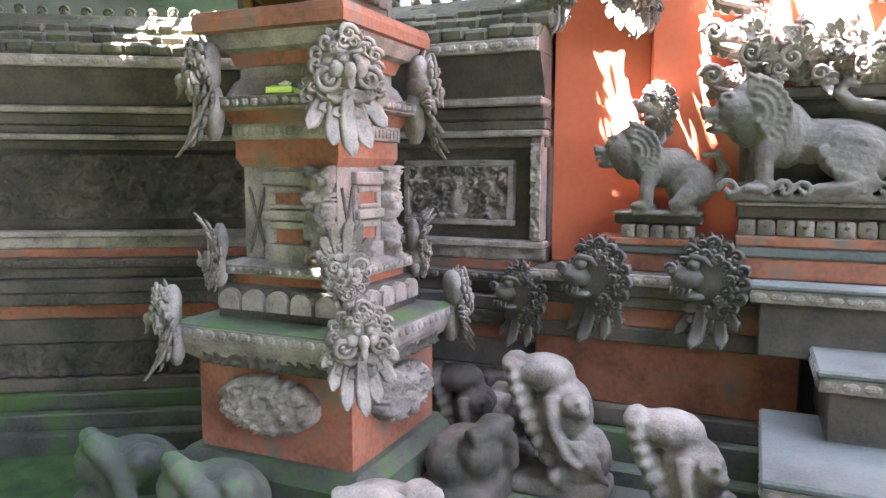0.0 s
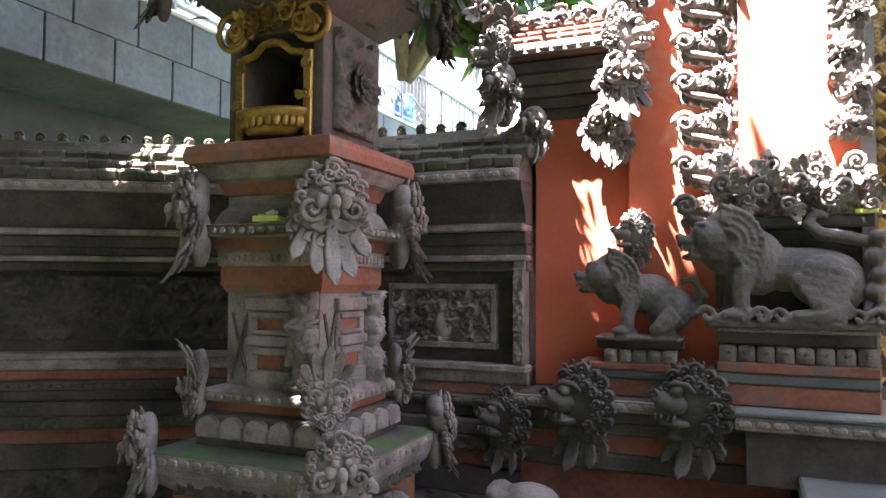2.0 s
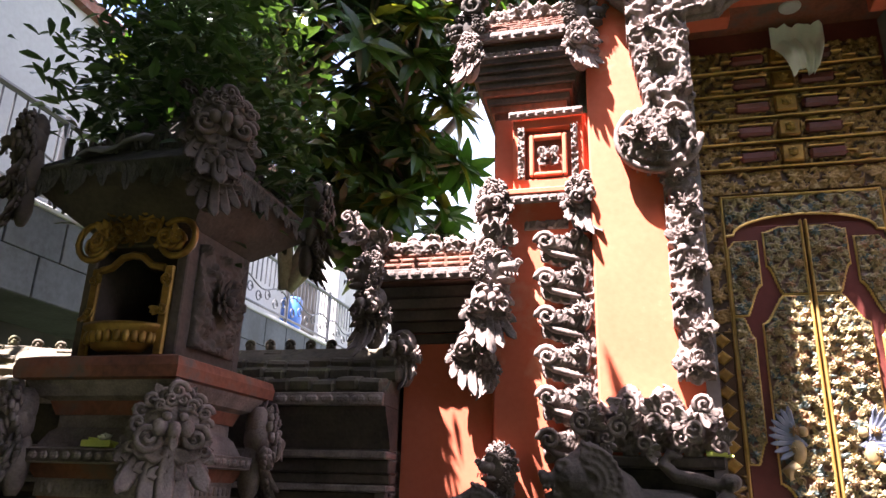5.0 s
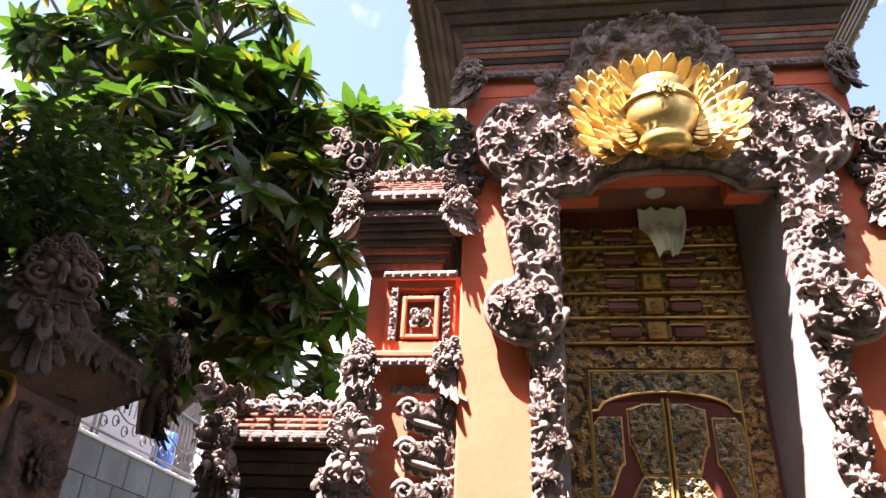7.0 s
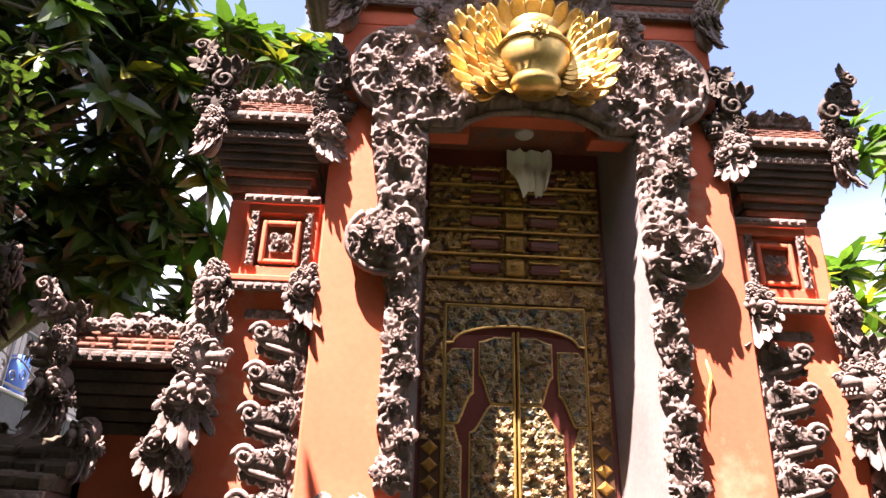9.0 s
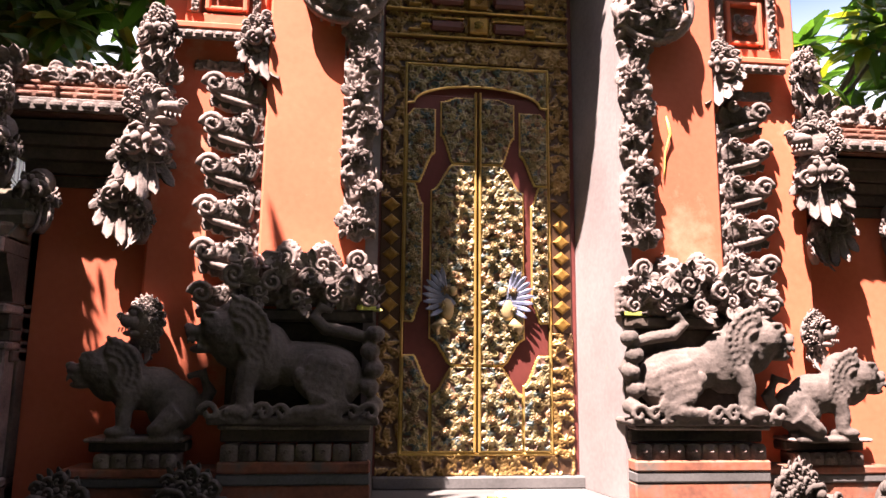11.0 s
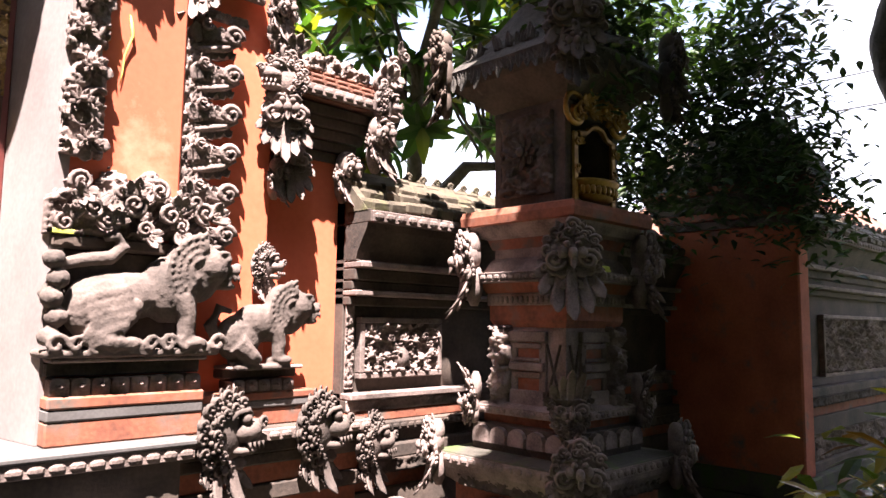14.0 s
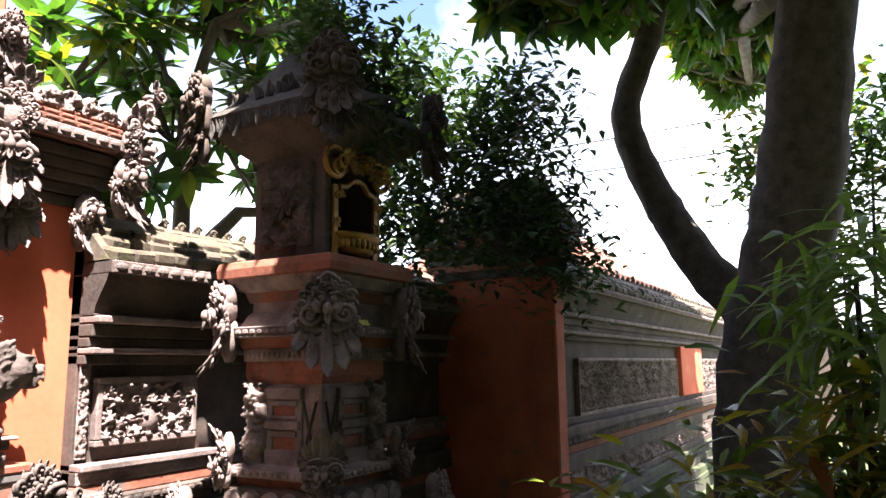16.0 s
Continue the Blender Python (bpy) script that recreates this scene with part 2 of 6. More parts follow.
def block(x0, x1, y0, y1, z0, z1, c=0.006):
    """A box with chamfered edges."""
    c = min(c, (x1 - x0) * 0.4, (y1 - y0) * 0.4, (z1 - z0) * 0.4)
    v = []
    for sx in (0, 1):
        for sy in (0, 1):
            for sz in (0, 1):
                x, y, z = (x1 if sx else x0), (y1 if sy else y0), (z1 if sz else z0)
                dx, dy, dz = (-c if sx else c), (-c if sy else c), (-c if sz else c)
                v += [(x, y + dy, z + dz), (x + dx, y, z + dz), (x + dx, y + dy, z)]
    f = []
    def k(sx, sy, sz, a):
        return (sx * 4 + sy * 2 + sz) * 3 + a
    for s in (0, 1):
        q = [k(s, 0, 0, 0), k(s, 1, 0, 0), k(s, 1, 1, 0), k(s, 0, 1, 0)]
        f.append(tuple(q if s else q[::-1]))
        q = [k(0, s, 0, 1), k(1, s, 0, 1), k(1, s, 1, 1), k(0, s, 1, 1)]
        f.append(tuple(q[::-1] if s else q))
        q = [k(0, 0, s, 2), k(1, 0, s, 2), k(1, 1, s, 2), k(0, 1, s, 2)]
        f.append(tuple(q if s else q[::-1]))
    for a in (0, 1):
        for b in (0, 1):
            f.append((k(0, a, b, 1), k(1, a, b, 1), k(1, a, b, 2), k(0, a, b, 2)))
            f.append((k(a, 0, b, 0), k(a, 1, b, 0), k(a, 1, b, 2), k(a, 0, b, 2)))
            f.append((k(a, b, 0, 0), k(a, b, 1, 0), k(a, b, 1, 1), k(a, b, 0, 1)))
    for sx in (0, 1):
        for sy in (0, 1):
            for sz in (0, 1):
                f.append((k(sx, sy, sz, 0), k(sx, sy, sz, 1), k(sx, sy, sz, 2)))
    return v, f


def loft(rings, closed=True, caps=True):
    """Skin between rings of equal length."""
    n, v, f = len(rings[0]), [p for r in rings for p in r], []
    for i in range(len(rings) - 1):
        for j in range(n if closed else n - 1):
            a, b = i * n + j, i * n + (j + 1) % n
            f.append((a, b, b + n, a + n))
    if caps:
        f.append(tuple(range(n))[::-1])
        f.append(tuple(range((len(rings) - 1) * n, len(rings) * n)))
    return v, f


def square_loft(profile, hx, hy, cx=0.0, cy=0.0):
    """Stack of rectangles: profile of (outset, z)."""
    return loft([[(cx - hx - o, cy - hy - o, z), (cx + hx + o, cy - hy - o, z), (cx + hx + o, cy + hy + o, z), (cx - hx - o, cy + hy + o, z)] for o, z in profile])


def tube(points, radii, n=6):
    """A tube along points."""
    rings, pts = [], [Vector(p) for p in points]
    up = Vector((0.13, 0.31, 0.94))
    for i, p in enumerate(pts):
        d = (pts[min(i + 1, len(pts) - 1)] - pts[max(i - 1, 0)]).normalized()
        a = d.cross(up)
        a = a.normalized() if a.length > 1e-4 else Vector((1, 0, 0))
        b = d.cross(a)
        r = radii[i] if isinstance(radii, (list, tuple)) else radii
        rings.append([tuple(p + (a * math.cos(w) + b * math.sin(w)) * r) for w in [2 * math.pi * j / n for j in range(n)]])
    return loft(rings)


def bough(points, radii, n=10, k=5):
    """A smooth bent limb through points."""
    p, out, rr = [Vector(q) for q in points], [], []
    for i in range(len(p) - 1):
        a, b, c, d = p[max(0, i - 1)], p[i], p[i + 1], p[min(len(p) - 1, i + 2)]
        for j in range(k):
            s = j / k
            out.append(0.5 * (2 * b + (c - a) * s + (2 * a - 5 * b + 4 * c - d) * s * s + (3 * b - a - 3 * c + d) * s ** 3))
            rr.append((radii[i] + (radii[i + 1] - radii[i]) * s) * (1 + 0.05 * math.sin(2.1 * len(out))))
    return tube(out + [p[-1]], rr + [radii[-1]], n)


def ball(cx, cy, cz, rx, ry=None, rz=None, n=10, m=7):
    ry, rz = ry or rx, rz or rx
    rings = []
    for i in range(1, m):
        w = math.pi * i / m
        rings.append([(cx + rx * math.sin(w) * math.cos(2 * math.pi * j / n), cy + ry * math.sin(w) * math.sin(2 * math.pi * j / n), cz + rz * math.cos(w)) for j in range(n)])
    v, f = loft(rings[::-1], caps=True)
    return v, f


def blade(length, width, curl=0.5, thick=0.012, steps=6, base=0.45):
    """A carved leaf that hangs down -z from the origin and curls out along -y."""
    rings = []
    for i in range(steps + 1):
        s = i / steps
        w = width * (base + (1 - base) * math.sin(math.pi * min(1.0, 0.08 + s * 0.72))) * (1 if s < 0.86 else max(0.35, 1 - (s - 0.86) * 4.6))
        a = curl * s * s * 1.6
        z, y = -length * s * math.cos(a * 0.45), -length * curl * (s ** 2.2) * 0.75
        t = thick * (1 - 0.6 * s)
        rings.append([(-w / 2, y + t * 0.1, z), (-w * 0.27, y - t, z - t * 0.3), (0, y - t * 0.1, z - t * 0.6), (w * 0.27, y - t, z - t * 0.3), (w / 2, y + t * 0.1, z), (0, y + t * 1.1, z)])
    return loft(rings)


def lobed(length, width, curl=0.4, pairs=3, thick=0.012):
    """A carved acanthus leaf: lobes in pairs off a midrib, hanging down -z, its tip rolled out along -y."""
    g = Geo()
    for i in range(pairs):
        s = 0.06 + 0.60 * i / max(1, pairs - 1)
        a = 74 - 44 * i / max(1, pairs - 1)
        ln = width * (0.62 - 0.10 * i)
        for e in (-1, 1):
            g.add(blade(ln, ln * 0.80, curl * 0.6, thick * 0.9, 4, 0.6), Matrix.Translation((0, -length * curl * 0.75 * s ** 2.2 + 0.004 * (i - 1), -length * s)) @ Matrix.Rotation(radians(-e * a), 4, "Y") @ Matrix.Rotation(radians(e * 12), 4, "Z"))
    g.add(blade(length, width * 0.54, curl, thick, 6, 0.6), Matrix.Translation((0, -0.006, 0)))
    return g.v, g.f


def spiral(radius, turns=1.6, thick=0.014, flip=1, n=5, steps=20, back=True):
    """A carved volute in the xz plane."""
    pts, rr = [], []
    for i in range(steps + 1):
        s = i / steps
        a, r = flip * 2 * math.pi * turns * s, radius * (1 - s) ** 0.9 + radius * 0.06
        pts.append((r * math.cos(a), -0.006 - 0.022 * s, r * math.sin(a)))
        rr.append(thick * (1 - 0.45 * s))
    g = Geo().add(tube(pts, rr, n))
    if back:
        g.add(ball(0, 0.004, 0, radius * 0.98, 0.014, radius * 0.98, 8, 4))
    return g.v, g.f


def rosette(radius, petals=8, depth=0.02):
    """A flower carved in the xz plane, facing -y."""
    g = Geo()
    for ring_, (k, r, d) in enumerate(((petals, radius, 0.0), (petals, radius * 0.62, depth * 0.6))):
        for i in range(k):
            a = 2 * math.pi * (i + ring_ * 0.5) / k
            g.add(blade(r, r * 2.4 / k * 1.5, 0.35, 0.012, 4), Matrix.Translation((0, -d, 0)) @ Matrix.Rotation(a, 4, "Y"))
    g.add(ball(0, -depth * 1.1, 0, radius * 0.27, depth * 0.8, radius * 0.27, 8, 5))
    return g.v, g.f


def inside(px, pz, poly):
    r = np.zeros(px.shape, bool)
    n = len(poly)
    for i in range(n):
        (x0, z0), (x1, z1) = poly[i], poly[(i + 1) % n]
        c = (z0 > pz) != (z1 > pz)
        with np.errstate(divide="ignore", invalid="ignore"):
            r ^= c & (px < (x1 - x0) * (pz - z0) / (z1 - z0 if z1 != z0 else 1e-9) + x0)
    return r


def foliage_relief(X, Z, seed, size):
    """Height 0..1 of a carved tangle of flowers, scrolls and leaves, and a number for each motif."""
    rng = random.Random(seed)
    ph = rng.uniform(0, 9)
    H = 0.04 + 0.14 * np.abs(np.sin(X / size * 5.2 + 1.7 * np.sin(Z / size * 3.1 + ph)) * np.sin(Z / size * 4.4 + 1.9 * np.sin(X / size * 2.7 - ph)))
    K = np.full(X.shape, 0.45)
    x0, x1, z0, z1 = X.min(), X.max(), Z.min(), Z.max()
    motifs = []
    step = size * 0.92
    nz, nx = max(1, round((z1 - z0) / (step * 0.87))), max(1, round((x1 - x0) / step))
    for i in range(nz + 1):
        for j in range(nx + 1):
            motifs.append((x0 + (j + 0.5 * (i % 2)) * (x1 - x0) / nx + rng.uniform(-0.2, 0.2) * size, z0 + i * (z1 - z0) / nz + rng.uniform(-0.2, 0.2) * size))
    for mx, mz in motifs:
        kind = rng.random()
        for li in range(3):
            a, R = rng.uniform(0, 6.28), size * rng.uniform(0.45, 0.62)
            lx, lz = mx + math.cos(a) * size * 0.52, mz + math.sin(a) * size * 0.52
            w = (np.abs(X - lx) < R) & (np.abs(Z - lz) < R)
            if not w.any():
                continue
            u, v = (X[w] - lx) * math.cos(a) + (Z[w] - lz) * math.sin(a), -(X[w] - lx) * math.sin(a) + (Z[w] - lz) * math.cos(a)
            d = (u / R) ** 2 + (v / (R * 0.36 * (1.05 - 0.55 * u / R))) ** 2
            h = np.where(d < 1, np.sqrt(np.clip(1 - d, 0, 1)) * (0.56 + 0.12 * np.cos(u / R * 13 - np.abs(v) / R * 16)) - 0.16 * np.exp(-(v / (R * 0.05)) ** 2), 0)
            better = h > H[w]
            hw, kw = H[w], K[w]
            hw[better], kw[better] = h[better], 0.12 + 0.5 * rng.random()
            H[w], K[w] = hw, kw
        R = size * rng.uniform(0.36, 0.5)
        w = (np.abs(X - mx) < R) & (np.abs(Z - mz) < R)
        if not w.any():
            continue
        dx, dz = X[w] - mx, Z[w] - mz
        r, th = np.hypot(dx, dz) / R, np.arctan2(dz, dx)
        if kind < 0.62:
            k = rng.choice((6, 7, 8))
            edge = 0.80 + 0.2 * np.cos(k * th + ph)
            h = np.where(r < edge, 0.72 + 0.22 * np.cos(k * th + ph) * r - 0.35 * (r / edge) ** 4, 0)
            h = np.where(r < 0.34, 0.78 + 0.22 * np.sqrt(np.clip(1 - (r / 0.34) ** 2, 0, 1)) , h)
            h = np.where((r > 0.34) & (r < 0.42), 0.45, h)
        else:
            s = 1 if rng.random() < 0.5 else -1
            h = np.where(r < 1, (0.52 + 0.36 * np.cos(s * th + 6.5 * np.log(r + 0.05) + ph)) * np.clip(1.15 - r ** 3, 0, 1), 0)
        better = h > H[w] * 0.9
        hw, kw = H[w], K[w]
        hw[better], kw[better] = h[better], rng.random()
        H[w], K[w] = hw, kw
    return np.clip(H, 0, 1), K


def carved(name, w, h, seed, size=0.09, depth=0.03, cell=0.008, mask=None, dome=0.0, ragged=0.0):
    """A carved panel as a mesh: it stands in the xz plane round the origin, its back at y = 0, carved towards -y."""
    nx, nz = max(4, round(w / cell)), max(4, round(h / cell))
    X, Z = np.meshgrid(np.linspace(-w / 2, w / 2, nx + 1), np.linspace(-h / 2, h / 2, nz + 1))
    H, K = foliage_relief(X, Z, seed, size)
    XC, ZC = (X[:-1, :-1] + X[1:, 1:]) / 2, (Z[:-1, :-1] + Z[1:, 1:]) / 2
    keep = np.ones(XC.shape, bool) if mask is None else mask(XC, ZC)
    if ragged:
        keep &= ~((H[:-1, :-1] < ragged) & ~erode(keep, max(1, round(0.016 / cell))))
    D = np.zeros(X.shape)
    if dome:
        kv, steps = keep, max(2, round(dome / cell / 3))
        for _ in range(steps):
            cv = np.zeros(X.shape)
            cv[:-1, :-1] += kv
            D += cv / steps
            kv = erode(kv, 2)
        D = np.sqrt(np.clip(D, 0, 1)) * dome
    Y = -(H * depth + D + 0.004)
    idx = np.full(X.shape, -1, int)
    used = np.zeros(X.shape, bool)
    for a, b in ((0, 0), (0, 1), (1, 0), (1, 1)):
        used[a:a + nz, b:b + nx] |= keep
    idx[used] = np.arange(used.sum())
    n = int(used.sum())
    verts = list(zip(X[used].tolist(), Y[used].tolist(), Z[used].tolist()))
    ii, jj = np.nonzero(keep)
    quads = np.stack([idx[ii, jj], idx[ii, jj + 1], idx[ii + 1, jj + 1], idx[ii + 1, jj]], 1).tolist()
    verts += [(x, 0.0, z) for x, _, z in verts]
    pad = np.pad(keep, 1)
    for di, dj, e in ((0, -1, ((1, 0), (0, 0))), (0, 1, ((0, 1), (1, 1))), (-1, 0, ((0, 0), (0, 1))), (1, 0, ((1, 1), (1, 0)))):
        edge = keep & ~pad[1 + di:1 + di + nz, 1 + dj:1 + dj + nx]
        for i, j in zip(*np.nonzero(edge)):
            a, b = idx[i + e[0][0], j + e[0][1]], idx[i + e[1][0], j + e[1][1]]
            quads.append((int(b), int(a), int(a) + n, int(b) + n))
    me = bpy.data.meshes.new(name)
    me.from_pydata(verts, [], quads)
    for nm, arr in (("relief", H), ("motif", K)):
        at = me.attributes.new(nm, "FLOAT", "POINT")
        vals = np.concatenate([arr[used], np.full(n, 0.0)]).astype(np.float32)
        at.data.foreach_set("value", vals)
    me.polygons.foreach_set("use_smooth", [True] * len(me.polygons))
    me.update()
    return me


def erode(k, n):
    p = np.pad(k, n)
    out = k.copy()
    a, b = k.shape
    for d in range(1, n + 1):
        out &= p[n + d:n + d + a, n:n + b] & p[n - d:n - d + a, n:n + b] & p[n:n + a, n + d:n + d + b] & p[n:n + a, n - d:n - d + b]
    return out


# ---- object tools ----
def thing(name, x, y, z, turn=0, label="", category="", group="", kind=""):
    ob = new(name)
    ob.empty_display_size = 0.1
    ob.matrix_basis = pose(x, y, z, 0, 0, turn)
    return tagged(ob, label, category, group, kind)


def part(name, geo, mat, parent, label="", m=None, smooth=False):
    """Links one mesh under a thing or a part. geo: a Geo, a (vertices, faces) pair or a mesh that is shared."""
    if isinstance(geo, tuple):
        geo = Geo().add(geo)
    me = geo.mesh(name, smooth) if isinstance(geo, Geo) else geo
    if not me.materials:
        me.materials.append(mat)
    ob = new(name, me)
    if me.materials[0] != mat:
        ob.material_slots[0].link = "OBJECT"
        ob.material_slots[0].material = mat
    ob.parent = parent
    if m is not None:
        ob.matrix_basis = m
    return tagged(ob, label)


def whole(name, geo, mat, label, category, m=None, group="", kind="", smooth=False):
    """A thing that is one mesh."""
    if isinstance(geo, tuple):
        geo = Geo().add(geo)
    me = geo.mesh(name, smooth) if isinstance(geo, Geo) else geo
    if not me.materials:
        me.materials.append(mat)
    ob = new(name, me)
    if m is not None:
        ob.matrix_basis = m
    return tagged(ob, label, category, group, kind)


def courses(parent, x0, x1, back, rows, name="course"):
    """Horizontal courses, one mesh each: (z0, z1, front, material)."""
    for z0, z1, front, mat in rows:
        part(name, block(x0, x1, front, back, z0, z1, 0.008), mat, parent)


def at(x, y, z, rz=0, rx=0, ry=0, s=1.0, mirror=False):
    return pose(x, y, z, rx, ry, rz) @ Matrix.Diagonal((-s if mirror else s, s, s, 1))

# ---- carved ornaments, made once and shared ----
def grown(name, geo, hub=(0, 0.01, -0.03)):
    """One connected mesh: each carved piece has a thin root that runs back into the core of the ornament."""
    n, link = len(geo.v), list(range(len(geo.v)))
    def find(i):
        while link[i] != i:
            link[i] = link[link[i]]
            i = link[i]
        return i
    for f in geo.f:
        for i in f[1:]:
            link[find(i)] = find(f[0])
    rear = {}
    for f in geo.f:
        k = find(f[0])
        y = sum(geo.v[i][1] for i in f) / len(f)
        if k not in rear or y > rear[k][0]:
            rear[k] = (y, f)
    geo.v.append(hub)
    for _, f in rear.values():
        geo.f.append((f[1], f[0], n))
    return geo.mesh(name, True)


def acanthus_geo(seed, crown=True, width=1.0):
    """Corner ornament: a bird-like mask with big volute eyes under a crown of scrolls, a long fan of hanging leaves below."""
    g, rng = Geo(), random.Random(seed)
    for a, ln, wd, x, y, z, c in ((46, 0.115, 0.10, 0.075, -0.008, 0.0, 0.3), (27, 0.175, 0.115, 0.055, -0.022, -0.02, 0.4), (11, 0.215, 0.12, 0.03, -0.036, -0.03, 0.5)):
        for e in (-1, 1):
            g.add(lobed(ln * rng.uniform(0.94, 1.06), wd * width, c * rng.uniform(0.8, 1.2), 4, 0.014), Matrix.Translation((e * x * width, y, z)) @ Matrix.Rotation(radians(-e * a + rng.uniform(-4, 4)), 4, "Y"))
    g.add(lobed(0.245, 0.12 * width, 0.45, 4, 0.017), Matrix.Translation((0, -0.05, -0.03)))
    g.add(ball(0, 0.0, -0.09, 0.085 * width, 0.045, 0.12))
    for s in (-1, 1):
        g.add(spiral(0.044, 1.7, 0.013, s), Matrix.Translation((s * 0.074 * width, -0.066, 0.0)))
        g.add(ball(s * 0.042, -0.085, 0.03, 0.026, 0.022, 0.03))
        g.add(ball(s * 0.026, -0.095, 0.065, 0.016))
        g.add(tube([(s * 0.012, -0.09, 0.085), (s * 0.045, -0.085, 0.095), (s * 0.075, -0.07, 0.075)], [0.008, 0.010, 0.005], 5))
        g.add(spiral(0.020, 1.3, 0.008, -s), Matrix.Translation((s * 0.115 * width, -0.04, -0.035)))
    g.add(ball(0, -0.108, 0.022, 0.022, 0.03, 0.03))
    g.add(blade(0.055, 0.03, 0.3, 0.014, 4), Matrix.Translation((0, -0.115, 0.01)))
    g.add(ball(0, -0.025, 0.045, 0.105 * width, 0.06, 0.085))
    if crown:
        for i in range(8):
            w = radians(-8 + 196 * i / 7)
            g.add(spiral(0.028, 1.4, 0.010, 1 if i < 4 else -1, 5, 14), Matrix.Translation((math.cos(w) * 0.108 * width, -0.035 - 0.01 * (i % 2), 0.055 + math.sin(w) * 0.088)))
        for i in range(4):
            w = radians(35 + 110 * i / 3)
            g.add(spiral(0.022, 1.3, 0.008, 1 if i < 2 else -1, 5, 12), Matrix.Translation((math.cos(w) * 0.06, -0.07, 0.075 + math.sin(w) * 0.05)))
        g.add(spiral(0.033, 1.5, 0.011, 1), Matrix.Translation((0, -0.065, 0.150)))
        for e in (-1, 0, 1):
            g.add(blade(0.06, 0.035, 0.3, 0.012, 4, 0.6), Matrix.Translation((e * 0.035, -0.03, 0.140 - 0.02 * abs(e))) @ Matrix.Rotation(radians(180 + 30 * e), 4, "Y"))
        g.add(ball(0, -0.01, 0.10, 0.09, 0.045, 0.075))
    return g


ACANTHUS = [grown("leaf_mask", acanthus_geo(s)) for s in (3, 4, 5)]
LEAFDROP = [grown("leaf_drop", acanthus_geo(s, False, 0.85)) for s in (6, 7)]


def curl_geo(seed):
    """A wave-like leaf that stands out sideways (+x) from a wall edge and rolls up into a volute at its tip."""
    g, rng = Geo(), random.Random(seed)
    g.add(spiral(0.040, 1.5, 0.014, 1), Matrix.Translation((0.135, -0.03, 0.035)))
    g.add(lobed(0.17, 0.085, 0.2, 4, 0.016), Matrix.Translation((-0.02, -0.02, 0.045)) @ Matrix.Rotation(radians(-84 + rng.uniform(-5, 5)), 4, "Y"))
    g.add(lobed(0.15, 0.08, 0.2, 4, 0.016), Matrix.Translation((-0.03, -0.012, -0.02)) @ Matrix.Rotation(radians(-104 + rng.uniform(-5, 5)), 4, "Y"))
    g.add(lobed(0.10, 0.07, 0.2, 3, 0.014), Matrix.Translation((-0.02, -0.008, -0.065)) @ Matrix.Rotation(radians(-70), 4, "Y"))
    g.add(tube([(-0.03, -0.02, -0.05), (0.04, -0.03, -0.035), (0.11, -0.035, -0.015), (0.165, -0.035, 0.02)], [0.010, 0.015, 0.015, 0.010], 6))
    for i in range(5):
        g.add(blade(0.075 - 0.006 * i, 0.05, 0.25, 0.016, 5, 0.6), Matrix.Translation((0.0 + 0.034 * i, -0.03, -0.02 + 0.010 * i)) @ Matrix.Rotation(radians(168 - 6 * i + rng.uniform(-8, 8)), 4, "Y"))
        g.add(blade(0.060 - 0.005 * i, 0.045, 0.25, 0.014, 5, 0.6), Matrix.Translation((0.01 + 0.034 * i, -0.022, -0.045 + 0.008 * i)) @ Matrix.Rotation(radians(35 + rng.uniform(-8, 8)), 4, "Y"))
    g.add(ball(0.06, 0.004, 0.0, 0.105, 0.026, 0.062, 12, 7))
    g.add(spiral(0.024, 1.3, 0.009, -1), Matrix.Translation((0.02, -0.035, 0.06)))
    return g


CURL = [grown("edge_volute", curl_geo(s), (0.03, 0.01, 0.0)) for s in (1, 2)]


def scroll_geo(flip):
    """A single volute with three leaves, facing -y."""
    g = Geo().add(spiral(0.05, 1.7, 0.014, flip))
    for i in range(3):
        g.add(blade(0.085, 0.05, 0.5, 0.013, 5, 0.6), Matrix.Translation((0.03, -0.01, 0.02)) @ Matrix.Rotation(radians(flip * (150 + 35 * i)), 4, "Y"))
    return g


SCROLL = [scroll_geo(f).mesh("crest_scroll", True) for f in (1, -1)]


